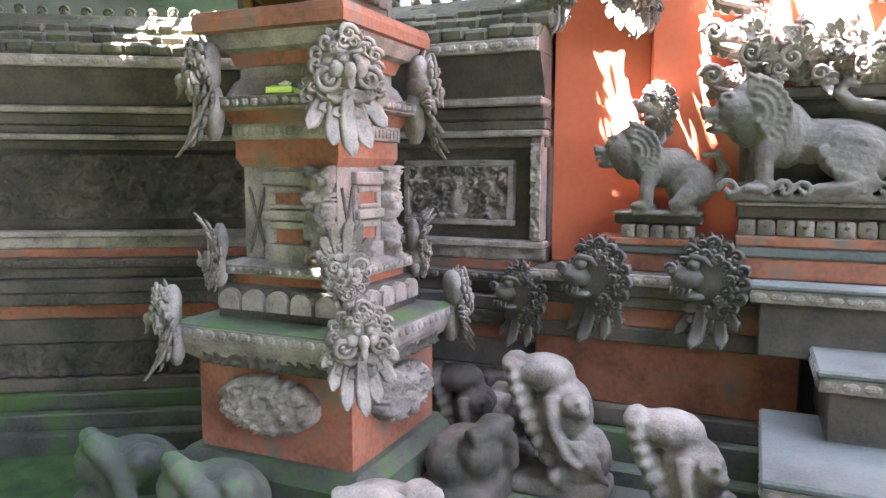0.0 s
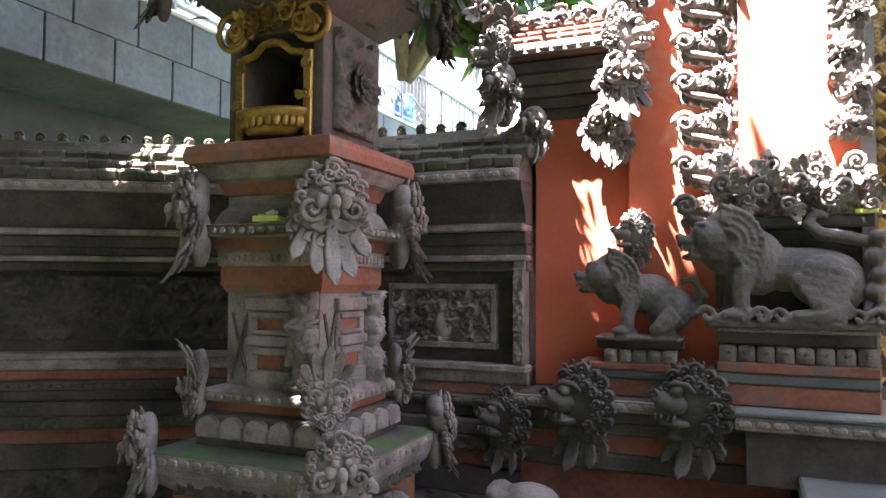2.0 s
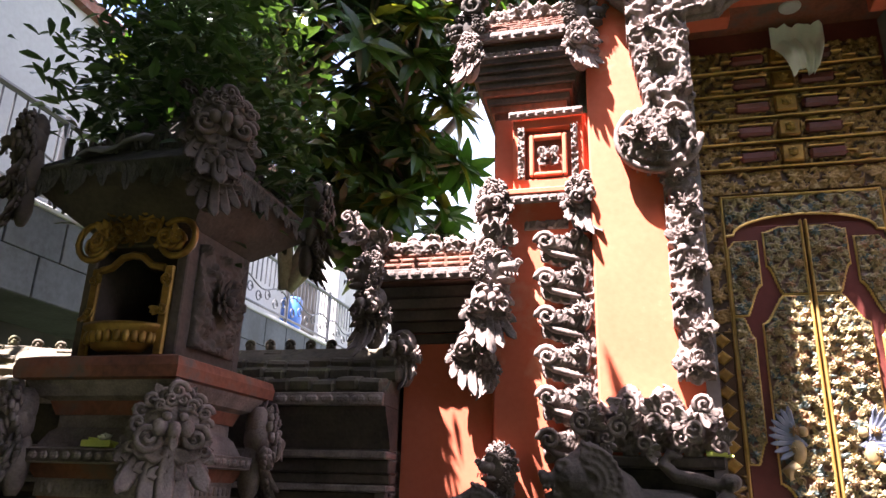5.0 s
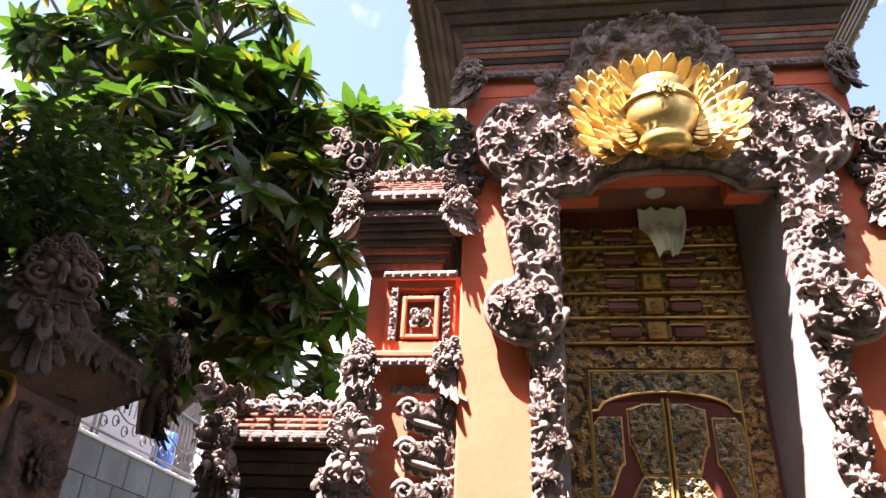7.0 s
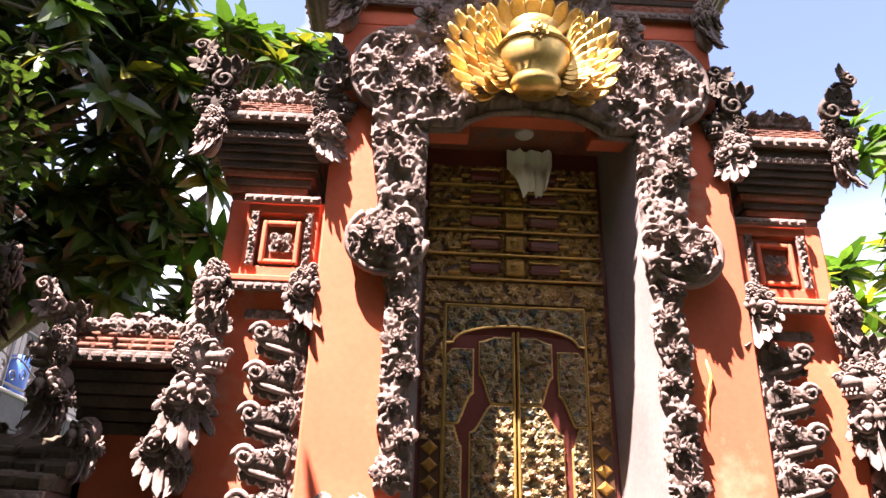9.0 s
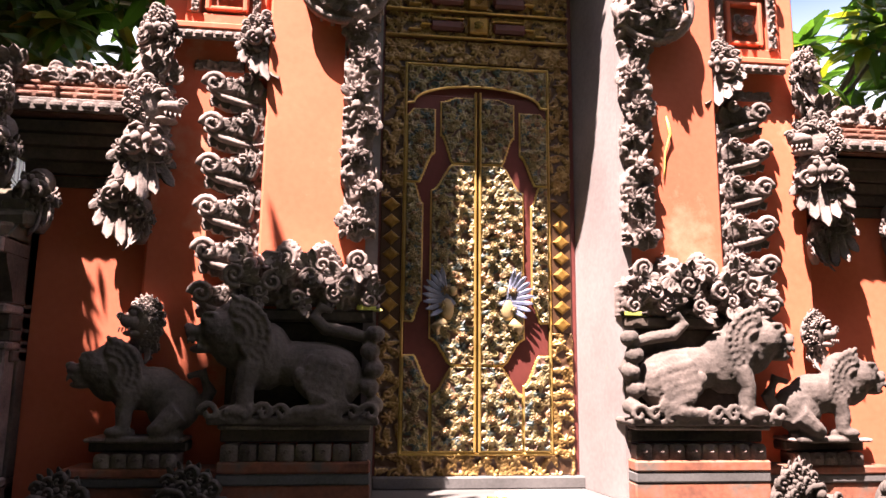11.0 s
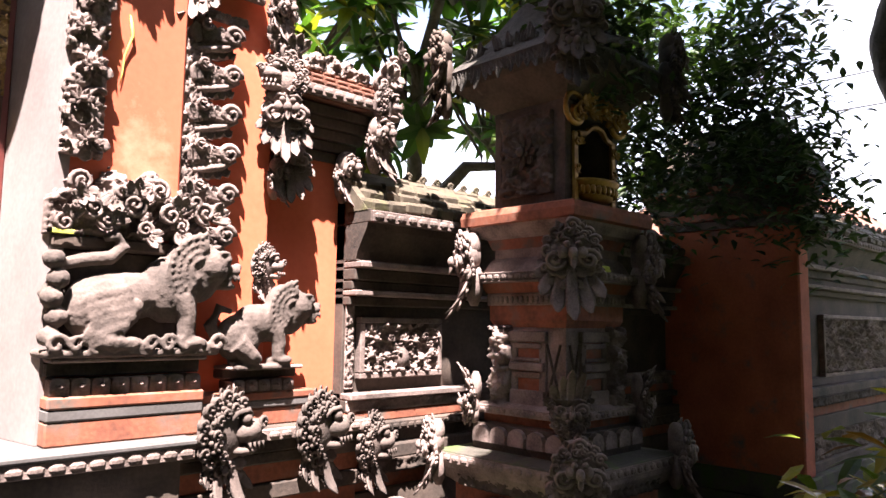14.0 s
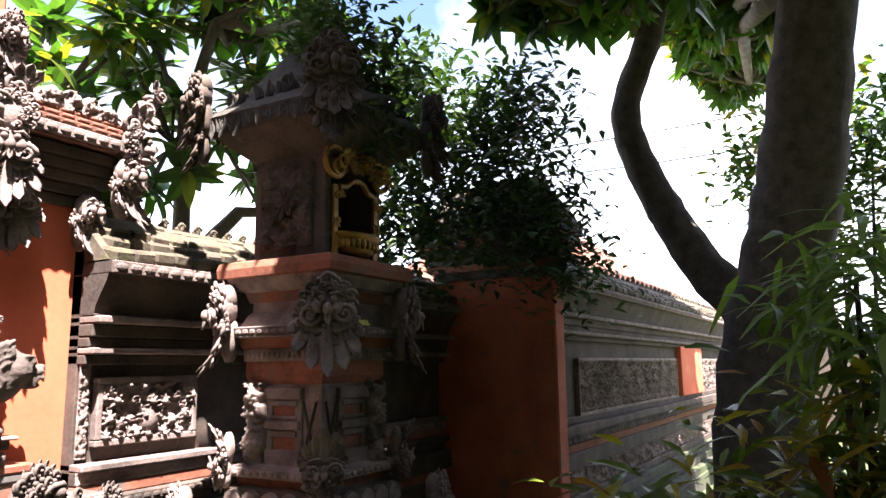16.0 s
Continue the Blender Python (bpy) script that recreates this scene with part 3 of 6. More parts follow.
def demon_geo(seed):
    """A beast mask in profile: snout and fangs to one side, a round mane of scrolls and beads behind, a spray of leaves below."""
    g, rng = Geo(), random.Random(seed)
    g.add(ball(0, -0.02, 0.0, 0.145, 0.08, 0.155, 14, 9))
    g.add(ball(0.085, -0.085, 0.0, 0.085, 0.07, 0.055))
    g.add(ball(0.135, -0.10, 0.022, 0.04, 0.045, 0.035))
    g.add(ball(0.075, -0.08, -0.085, 0.075, 0.06, 0.026))
    g.add(spiral(0.03, 1.3, 0.011, 1), Matrix.Translation((0.15, -0.12, 0.035)))
    g.add(ball(0.05, -0.115, 0.065, 0.03))
    g.add(tube([(0.09, -0.12, 0.075), (0.05, -0.13, 0.105), (0.0, -0.11, 0.095), (-0.03, -0.10, 0.06)], [0.008, 0.014, 0.014, 0.008], 6))
    for i in range(4):
        g.add(tube([(0.05 + 0.03 * i, -0.14, -0.045), (0.055 + 0.03 * i, -0.145, -0.08)], [0.009, 0.003], 5))
    for k, (rad, num, size) in enumerate(((0.150, 12, 0.034), (0.100, 8, 0.028))):
        for i in range(num):
            a = radians(25 + (250 - 40 * k) * i / (num - 1))
            g.add(spiral(size, 1.4, size * 0.34, 1 if (i + k) % 2 else -1, 5, 14), Matrix.Translation((math.cos(a) * rad - 0.012, -0.045 - 0.038 * k, math.sin(a) * rad * 1.08)))
    for i in range(13):
        a = radians(40 + 19 * i)
        g.add(ball(math.cos(a) * 0.125 - 0.012, -0.082, math.sin(a) * 0.132, 0.013, n=7, m=5))
    for i in range(5):
        g.add(blade(0.05, 0.03, 0.2, 0.012, 4, 0.6), Matrix.Translation((-0.06 + 0.035 * i, -0.03, 0.165 - 0.006 * (i - 2) ** 2)) @ Matrix.Rotation(radians(180 + 18 * (i - 2)), 4, "Y"))
    for a, ln, wd, x, y in ((-44, 0.15, 0.11, -0.05, 0.0), (30, 0.17, 0.11, 0.05, -0.008), (-22, 0.20, 0.13, -0.02, -0.018), (6, 0.22, 0.14, 0.02, -0.035)):
        g.add(lobed(ln * rng.uniform(0.94, 1.06), wd, 0.45, 4, 0.015), Matrix.Translation((x, y - 0.02, -0.125)) @ Matrix.Rotation(radians(-a), 4, "Y"))
    g.add(ball(-0.01, 0.0, -0.16, 0.07, 0.04, 0.08))
    return g


DEMON = [grown("beast_mask", demon_geo(s), (0, 0.02, 0.0)) for s in (1, 2)]


def crest_mask(w, h, lobes):
    """Outline of a leafy crest: a run of round-headed lobes."""
    def keep(X, Z):
        u = (X / w + 0.5) * lobes
        top = h * (0.62 + 0.38 * np.sin(np.pi * (X / w + 0.5))) * (0.72 + 0.28 * np.abs(np.sin(np.pi * u)))
        return Z + h / 2 < top
    return keep


def beads(x0, x1, y, z0, z1, step):
    """A carved chain band: little cushions side by side."""
    g = Geo()
    n = max(1, round((x1 - x0) / step))
    d = (x1 - x0) / n
    g.add(block(x0, x1, y, y + 0.03, z0, z1, 0.004))
    for i in range(n):
        g.add(ball(x0 + (i + 0.5) * d, y - 0.001, (z0 + z1) / 2, d * 0.44, 0.011, (z1 - z0) * 0.36, 8, 5))
    return g


def dentils(parent, x0, x1, y, back, z0, z1, step=0.1, mat=None):
    """A row of round-topped stone teeth, each its own piece."""
    n = max(1, round((x1 - x0) / step))
    d, h = (x1 - x0) / n, z1 - z0
    g = Geo()
    outline = [(-0.46, 0), (0.46, 0), (0.46, 0.75), (0.36, 0.94), (0.0, 1.0), (-0.36, 0.94), (-0.46, 0.75)]
    g.add(loft([[(u * d, y, z0 + v * h) for u, v in outline], [(u * d, y - 0.006, z0 + 0.04 * h + v * h * 0.92) for u, v in outline]][::-1], caps=True))
    g.add(block(-d * 0.46, d * 0.46, y, back, z0, z0 + h * 0.9, 0.004))
    g.add(spiral(d * 0.13, 1.0, 0.005, 1, 4, 8), Matrix.Translation((0.0, y - 0.008, z0 + h * 0.55)))
    me = g.mesh("dentil", True)
    for i in range(n):
        part("dentil", me, mat or STONE, parent, m=Matrix.Translation((x0 + (i + 0.5) * d, 0, 0)))


G = -0.22      # ground
CX = 1.187     # axis of the gate
FY = 3.66      # face of the gate's piers

# ---- ground ----
gm = Geo()
N, S = 60, 60.0
def ground_z(x, y):
    near = max(0.0, 1 - math.hypot(x, y - 2) / 12)
    return G + near * 0.02 * noise.noise((x * 1.7, y * 1.7, 0))
gm.v = [((i / N - 0.5) * 2 * S * abs(i / N - 0.5) * 2 * 0.98 + (i / N - 0.5), (j / N - 0.5) * 2 * S * abs(j / N - 0.5) * 2 * 0.98 + (j / N - 0.5) + 2, 0) for j in range(N + 1) for i in range(N + 1)]
gm.v = [(x, y, ground_z(x, y)) for x, y, _ in gm.v]
gm.f = [(j * (N + 1) + i, j * (N + 1) + i + 1, (j + 1) * (N + 1) + i + 1, (j + 1) * (N + 1) + i) for j in range(N) for i in range(N)]
whole("ground", gm, GRASS, "mossy green courtyard ground with damp patches of earth", "ground", kind="structure", smooth=True)

# ---- stairs ----
stairs = thing("stairs", CX, FY, 0, label="grey stone stair with carved chain edges before the gate", category="stairs")
for nm, half, front, rear, top, h in (("landing", 1.20, -0.24, 0.50, 0.985, 0.07), ("step", 0.94, -0.60, 0.10, 0.71, 0.07), ("step", 1.13, -1.04, -0.2, 0.41, 0.07), ("step", 1.20, -1.45, -0.7, 0.12, 0.07)):
    st = part(nm, block(-half, half, front, rear, top - h * 0.45, top, 0.01), SLAB, stairs)
    part("edge_carving", beads(-half + 0.01, half - 0.01, front + 0.012, top - h - 0.02, top - h * 0.45, 0.075), STONE, st, "chain-carved stone edge")
    # dark riser: the shade of the deeper recess is put into its colour
    part("riser", block(-half + 0.05, half - 0.05, front + 0.06, rear + 0.02, G - 0.05 if top < 0.2 else top - 0.34, top - h - 0.02, 0.006), DARK, st)
    part("side_carving", beads(-(rear - front) / 2 + 0.01, (rear - front) / 2 - 0.01, 0, -h / 2 - 0.005, h / 2 - 0.022, 0.075), STONE, st, m=pose(-half + 0.010, (front + rear) / 2, top - h * 0.5 - 0.012, 0, 0, -90))
    part("side_carving", beads(-(rear - front) / 2 + 0.01, (rear - front) / 2 - 0.01, 0, -h / 2 - 0.005, h / 2 - 0.022, 0.075), STONE, st, m=pose(half - 0.010, (front + rear) / 2, top - h * 0.5 - 0.012, 0, 0, 90))

# ---- gate ----
gate = thing("temple_gate", CX, FY, 0, label="tall orange Balinese temple gate with dark carved stone trim", category="gate")
JX = 0.597     # half width of the opening at its face
for s in (-1, 1):
    def sx(a, b):
        return (a, b) if s > 0 else (-b, -a)
    # central pier
    part("pier", block(*sx(JX + 0.004, 1.158), 0, 0.60, 0.985, 5.0, 0.012), ORANGE, gate, "smooth orange plastered brick pier")
    # reveal that narrows towards the door
    ring = [[(s * JX, -0.03, z), (s * (JX + 0.06), -0.03, z), (s * (JX + 0.06), 0.50, z), (s * (JX - (0.095 if s > 0 else 0.0)), 0.50, z)] for z in (0.987, 4.37)]
    part("reveal", loft(ring if s > 0 else [r[::-1] for r in ring]), JAMB, gate, "pale plaster reveal")
    # pedestal with courses under the lion
    a, b = sx(JX + 0.01, 1.27)
    courses(gate, a, b, 0.10, [(0.985, 1.085, -0.115, RUST), (1.085, 1.135, -0.120, SLAB), (1.135, 1.185, -0.125, RUST)])
    dentils(gate, a + 0.01, b - 0.01, -0.10, 0.10, 1.185, 1.262, 0.085)
    courses(gate, a, b, 0.10, [(1.262, 1.322, -0.06, DARK), (1.322, 1.345, -0.14, STONE)])
    part("back_slab", block(a, b, -0.012, 0.10, 1.345, 1.80, 0.01), DARK, gate)
    part("ledge", block(*sx(JX + 0.006, 1.24), -0.06, 0.06, 1.80, 1.855, 0.01), DARK, gate)
    part("crest_carving", carved("crest_carving", 0.70, 0.34, 20 + s, 0.12, 0.06, 0.008, crest_mask(0.70, 0.34, 4), 0.045, 0.25), STONE, gate, m=at(s * 0.93, 0.02, 2.025))
    for i in range(12):
        part("crest_scroll", SCROLL[i % 2], STONE, gate, m=at(s * (0.63 + 0.055 * i), -0.105, 1.90 + 0.075 * (i * 2 % 3) + 0.03 * (i % 2), ry=137 * i, s=0.8 + 0.12 * (i % 3)))
    # side tower, flank and their base
    x0, x1 = sx(1.16, 1.70)
    part("side_tower", block(x0, x1, 0.10, 0.70, 0.98, 3.76, 0.012), ORANGE, gate, "orange plastered side tower")
    y0, y1 = sx(1.702, 2.225)
    part("flank", block(y0, y1, 0.17, 0.70, 0.98, 2.66, 0.012), ORANGE, gate, "orange flank with worn plaster")
    x0, x1 = sx(1.275, 1.93)
    courses(gate, x0, x1, 0.2, [(0.98, 1.07, -0.04, RUST), (1.07, 1.11, -0.05, SLAB), (1.11, 1.15, -0.055, RUST)])
    dentils(gate, *sx(1.45, 1.80), -0.04, 0.2, 1.15, 1.215, 0.075)
    courses(gate, *sx(1.42, 1.84), 0.2, [(1.215, 1.262, 0.0, DARK), (1.262, 1.28, -0.07, STONE)])
    # lower base down to the ground, stepping out
    x0, x1 = sx(0.96, 2.24)
    courses(gate, x0, x1, 0.6, [(0.80, 0.86, -0.10, DARK), (0.70, 0.80, -0.06, RUST), (0.62, 0.70, -0.08, DARK), (0.28, 0.62, -0.02, RUST), (0.18, 0.28, -0.08, DARK), (0.02, 0.18, -0.14, MOSSY), (G - 0.05, 0.02, -0.24, MOSSY)])
    part("chain_band", beads(x0, x1, -0.145, 0.92, 0.975, 0.07), STONE, gate, "chain-carved stone band")
    courses(gate, x0, x1, 0.6, [(0.86, 0.98, -0.12, DARK)])
    # masks on the base
    for k, mx in enumerate((1.35, 1.87, 2.28)):
        part("beast_mask", DEMON[k % 2], LIONSTONE, gate, "carved stone beast mask with leaves", m=at(s * mx, -0.13 if k < 2 else -0.06, 0.985 - 0.10 * (k == 2) - 0.025 * k, s * 20, s=1.0 if k < 2 else 0.85, mirror=s < 0))
    # tall carved strips along the opening
    for z0, z1, w in ((2.20, 3.28, 0.175), (3.30, 4.22, 0.185)):
        part("strip_carving", carved("strip_carving", w, z1 - z0, 31 + s + round(z0), 0.17, 0.06, 0.009, None, 0.035, 0.30), STONE, gate, "carved stone flowers and leaves", m=at(s * (JX + 0.012 + w / 2), -0.002, (z0 + z1) / 2))
    # narrow strip and volutes at the pier's outer edge
    part("edge_strip", carved("edge_strip", 0.07, 1.22, 51 + s, 0.07, 0.03, 0.009), STONE, gate, m=at(s * 1.194, 0.045, 2.33))
    for i in range(6):
        part("edge_volute", CURL[i % 2], STONE, gate, m=at(s * 1.225, 0.075, 1.88 + i * 0.205) @ Matrix.Diagonal((s * 1.32, 1.6, 1.30, 1)))
    part("corner_mask", DEMON[0], STONE, gate, m=at(s * 1.64, 0.06, 1.79, s * 25, s=0.62, mirror=s < 0))
    # niche of the side tower
    nx = s * 1.385
    nz = 3.46
    part("niche_frame", Geo().add(block(nx - 0.20, nx + 0.20, 0.065, 0.12, nz + 0.20, nz + 0.26)).add(block(nx - 0.20, nx + 0.20, 0.065, 0.12, nz - 0.18, nz - 0.115)).add(block(nx - 0.20, nx - 0.145, 0.065, 0.12, nz - 0.115, nz + 0.20)).add(block(nx + 0.145, nx + 0.20, 0.065, 0.12, nz - 0.115, nz + 0.20)), ORANGE, gate)
    part("niche_field", block(nx - 0.13, nx + 0.13, 0.088, 0.12, nz - 0.115, nz + 0.185), RUST, gate)
    part("niche_moulding", Geo().add(block(nx - 0.105, nx - 0.08, 0.055, 0.11, nz - 0.10, nz + 0.155)).add(block(nx + 0.08, nx + 0.105, 0.055, 0.11, nz - 0.10, nz + 0.155)).add(block(nx - 0.08, nx + 0.08, 0.055, 0.11, nz + 0.13, nz + 0.155)).add(block(nx - 0.08, nx + 0.08, 0.055, 0.11, nz - 0.10, nz - 0.078)), ORANGE, gate)
    part("niche_flower", Geo().add(rosette(0.055, 5, 0.03)).add(rosette(0.075, 4, 0.012), Matrix.Rotation(radians(45), 4, "Y")), STONE, gate, m=at(nx, 0.086, nz + 0.025), smooth=True)
    part("niche_strip", carved("niche_strip", 0.038, 0.32, 71 + s, 0.04, 0.03, 0.006), STONE, gate, m=at(nx + s * 0.15, 0.062, nz + 0.04))
    part("niche_strip", carved("niche_strip", 0.038, 0.32, 75 + s, 0.04, 0.03, 0.006), STONE, gate, m=at(nx - s * 0.15, 0.062, nz + 0.04))
    part("chain_band", beads(nx - 0.22, nx + 0.20, 0.03, 3.722, 3.762, 0.05), STONE, gate)
    part("chain_band", beads(nx - 0.24, nx + 0.20, 0.02, 3.19, 3.235, 0.05), STONE, gate)
    part("shelf", block(nx - 0.24, nx + 0.22, 0.015, 0.12, 3.238, 3.272), ORANGE, gate)
    for e in (-1, 1):
        part("leaf_mask", ACANTHUS[(e + 1) // 2], STONE, gate, "carved stone corner leaf mask", m=at(nx + s * 0.06 + e * 0.235, 0.055, 3.185, e * 30, s=0.86))
    part("zigzag_band", carved("zigzag_band", 0.24, 0.05, 80 + s, 0.05, 0.03, 0.007), STONE, gate, m=at(nx + s * 0.02, 0.10, 3.075))
    # cornice of the side tower: courses that grow outwards, tile roof, ears
    cx_ = s * 1.50
    for i in range(8):
        o = 0.0 + 0.020 * i
        part("cornice_course", square_loft([(o, 3.765 + 0.043 * i), (o + 0.004, 3.802 + 0.043 * i)], 0.20, 0.32, cx_, 0.44), RUST if i in (0, 1, 3) else DARK, gate)
    part("eave_fringe", carved("eave_fringe", 0.60, 0.035, 86 + s, 0.04, 0.02, 0.007), STONE, gate, m=at(cx_, -0.018, 4.115))
    part("eave_slab", block(cx_ - 0.35, cx_ + 0.35, -0.022, 0.85, 4.105, 4.19, 0.01), DARK, gate)
    part("chain_band", beads(cx_ - 0.35, cx_ + 0.35, -0.065, 4.195, 4.255, 0.07), STONE, gate)
    part("tile_roof", square_loft([(0.13, 4.19), (0.13, 4.255), (0.05, 4.37), (-0.02, 4.46), (-0.08, 4.50), (-0.14, 4.52)], 0.22, 0.34, cx_, 0.44), REDTILE, gate, "terracotta tile roof")
    for k in range(5):
        part("roof_tile_band", beads(cx_ - 0.345 + 0.022 * k, cx_ + 0.345 - 0.022 * k, -0.04 + 0.021 * k, 4.262 + 0.03 * k, 4.288 + 0.03 * k, 0.085), REDTILE, gate, "band of small terracotta tiles")
    part("ridge_carving", carved("ridge_carving", 0.50, 0.14, 88 + s, 0.09, 0.05, 0.008, crest_mask(0.50, 0.14, 5), 0.03, 0.25), STONE, gate, m=at(cx_, 0.08, 4.45))
    for e in (-1, 1):
        part("leaf_mask", ACANTHUS[2], STONE, gate, m=at(cx_ + e * 0.315, -0.04, 4.11, e * 35, s=0.80))
        part("roof_ear", DEMON[1], DARK, gate, m=at(cx_ + e * 0.33, 0.0, 4.32, e * 25, s=0.72, mirror=e < 0))
        for j in range(5):
            part("ear_scroll", SCROLL[j % 2], DARK, gate, m=at(cx_ + e * (0.30 + 0.028 * j * (1.5 if e * s > 0 else 0.6)), -0.07 + 0.03 * (j % 2), 4.44 + 0.062 * j, ry=70 * j * e, s=1.5 - 0.12 * j))
    # flank: upper cornice, small roof with ears, hanging leaves
    fx = s * 2.03
    for i in range(5):
        o = 0.0 + 0.03 * i
        part("cornice_course", square_loft([(o, 2.44 + 0.06 * i), (o + 0.004, 2.492 + 0.06 * i)], 0.22, 0.28, fx, 0.43), DARK, gate)
    part("tile_roof", square_loft([(0.17, 2.75), (0.16, 2.80), (0.12, 2.92), (0.02, 2.98), (-0.13, 3.02)], 0.22, 0.28, fx, 0.43), REDTILE, gate, "weathered tile roof")
    part("chain_band", beads(fx - 0.39, fx + 0.39, -0.05, 2.755, 2.815, 0.07), STONE, gate)
    for k in range(3):
        part("roof_tile_band", beads(fx - 0.36 + 0.02 * k, fx + 0.36 - 0.02 * k, -0.035 + 0.02 * k, 2.822 + 0.035 * k, 2.852 + 0.035 * k, 0.085), REDTILE, gate, "band of small weathered tiles")
    part("ridge_carving", carved("ridge_carving", 0.56, 0.13, 84 + s, 0.09, 0.05, 0.008, crest_mask(0.56, 0.13, 5), 0.03, 0.25), STONE, gate, m=at(fx, 0.06, 2.97))
    for e in (-1, 1):
        outer = e * s > 0
        part("roof_ear", DEMON[0], STONE, gate, m=at(fx + e * 0.34, 0.0, 2.80, e * 30, s=0.74, mirror=e < 0))
        part("leaf_mask", LEAFDROP[1], STONE, gate, m=at(fx + e * 0.31, 0.01, 2.60, e * 25, s=1.05))
        part("leaf_drop", LEAFDROP[0], STONE, gate, m=at(fx + e * 0.18 - s * 0.02, 0.12, 2.39, e * 25, s=0.95))
        for j in range(5 if outer else 2):
            part("ear_scroll", SCROLL[j % 2], STONE, gate, m=at(fx + e * (0.32 + 0.045 * j), -0.02 + 0.03 * (j % 2), 2.93 + 0.055 * j, ry=70 * j * e, s=1.25 - 0.10 * j))
    part("leaf_drop", LEAFDROP[1], STONE, gate, m=at(s * 1.72, 0.10, 2.30, s * 30, s=0.7))
    # upper part of the tower between the side roofs
    part("corner_leaf", ACANTHUS[0], STONE, gate, m=at(s * 1.13, -0.02, 5.10, s * 35, s=0.95))

part("gate_core", block(-0.955, 0.955, 0.12, 0.58, G - 0.05, 0.945, 0.004), DARK, gate, "dark stone footing behind the stair")
# wall over the opening: stepped arch underside
part("lintel", Geo().add(block(-JX - 0.002, -0.36, 0.002, 0.12, 4.21, 5.0, 0.004)).add(block(-0.358, 0.358, 0.002, 0.12, 4.345, 5.0, 0.004)).add(block(0.36, JX + 0.002, 0.002, 0.12, 4.21, 5.0, 0.004)).add(block(-JX - 0.002, JX + 0.002, 0.122, 0.60, 4.40, 5.0, 0.004)), ORANGE, gate)
part("soffit", block(-JX + 0.006, JX - 0.006, 0.124, 0.50, 4.375, 4.398), RUST, gate)

def arch_mask(X, Z):
    """Outline of the great arch carving: drooping volutes, bulging shoulders and a crown; open below."""
    x, z = np.abs(X), Z + ARCH_Z
    m = (x > JX + 0.005) & (x < 0.84 + 0.08 * np.clip((z - 3.6) / 0.5, 0, 1)) & (z > 3.34) & (z < 4.35)
    m |= np.hypot((x - 0.795) / 0.208, (z - 3.47) / 0.195) < 1
    m &= ~((x < JX + 0.005) & (z < 4.22))
    m |= np.hypot((x - 0.80) / 0.265, (z - 4.585) / 0.31) < 1
    m |= np.hypot((x - 0.50) / 0.28, (z - 4.80) / 0.26) < 1
    m |= np.hypot(x / 0.56, (z - 4.97) / 0.68) < 1
    m |= (x < 0.62) & (z > 4.2) & (z < 4.7)
    under = 4.215 + 0.13 * np.clip((0.42 - x) / 0.12, 0, 1) ** 0.6 + 0.03 * np.cos(x * 6)
    return m & ((x > JX + 0.005) | (z > under))
ARCH_Z = 4.20
part("arch_carving", carved("arch_carving", 2.12, 3.2, 91, 0.20, 0.07, 0.0105, arch_mask, 0.075, 0.28), STONE, gate, "dark carved stone arch of flowers and scrolls", m=at(0, -0.004, ARCH_Z))
for s in (-1, 1):
    rim = [(s * (0.795 + 0.208 * math.sin(w)), -0.085, 3.47 - 0.195 * math.cos(w)) for w in [radians(a) for a in range(-88, 150, 12)]]
    part("volute_rim", tube(rim, 0.022, 6), STONE, gate, smooth=True)
    rim = [(s * (0.80 + 0.265 * math.sin(w)), -0.085, 4.585 - 0.31 * math.cos(w)) for w in [radians(a) for a in range(20, 220, 12)]]
    part("shoulder_rim", tube(rim, 0.022, 6), STONE, gate, smooth=True)
    edge = [(s * 0.598, -0.05, 4.19), (s * 0.50, -0.05, 4.195), (s * 0.43, -0.05, 4.21), (s * 0.36, -0.05, 4.27), (s * 0.24, -0.05, 4.325), (0, -0.05, 4.35)]
    part("arch_rim", tube(edge, 0.02, 6), STONE, gate, smooth=True)

# separate flowers and leaf sprays that stand proud of the arch and its strips
rf = random.Random(8)
def flower_geo(seed):
    g, rng = Geo(), random.Random(seed)
    for i in range(5):
        a = rng.uniform(0, 360)
        g.add(blade(0.085, 0.06, 0.12, 0.011, 6, 0.5), Matrix.Translation((0, 0.004, 0)) @ Matrix.Rotation(radians(72 * i + rng.uniform(-22, 22)), 4, "Y"))
    g.add(rosette(0.052, 8, 0.026), Matrix.Translation((0, -0.018, 0)))
    return g
FLOWER = [flower_geo(s).mesh("carved_flower", True) for s in (1, 2, 3, 4)]
for s in (-1, 1):
    for i in range(12):
        z = 2.27 + i * 0.163
        part("carved_flower", FLOWER[i % 4], STONE, gate, m=at(s * (JX + 0.095 + 0.02 * (-1) ** i), -0.058, z, ry=rf.uniform(0, 360), s=rf.uniform(0.95, 1.15)))
    for fx, fz in ((0.82, 3.42), (0.72, 3.54), (0.89, 3.50), (0.80, 3.95), (0.82, 4.12), (0.78, 4.42), (0.68, 4.58), (0.88, 4.60), (0.78, 4.75), (0.55, 4.42), (0.52, 4.62), (0.56, 4.84), (0.40, 5.02), (0.30, 5.22), (0.18, 5.36), (0.06, 5.50), (0.14, 5.20), (0.30, 4.45), (0.42, 4.80), (0.62, 4.98)):
        part("carved_flower", FLOWER[rf.randrange(4)], STONE, gate, m=at(s * fx, -0.11, fz, ry=rf.uniform(0, 360), s=rf.uniform(1.05, 1.4)))

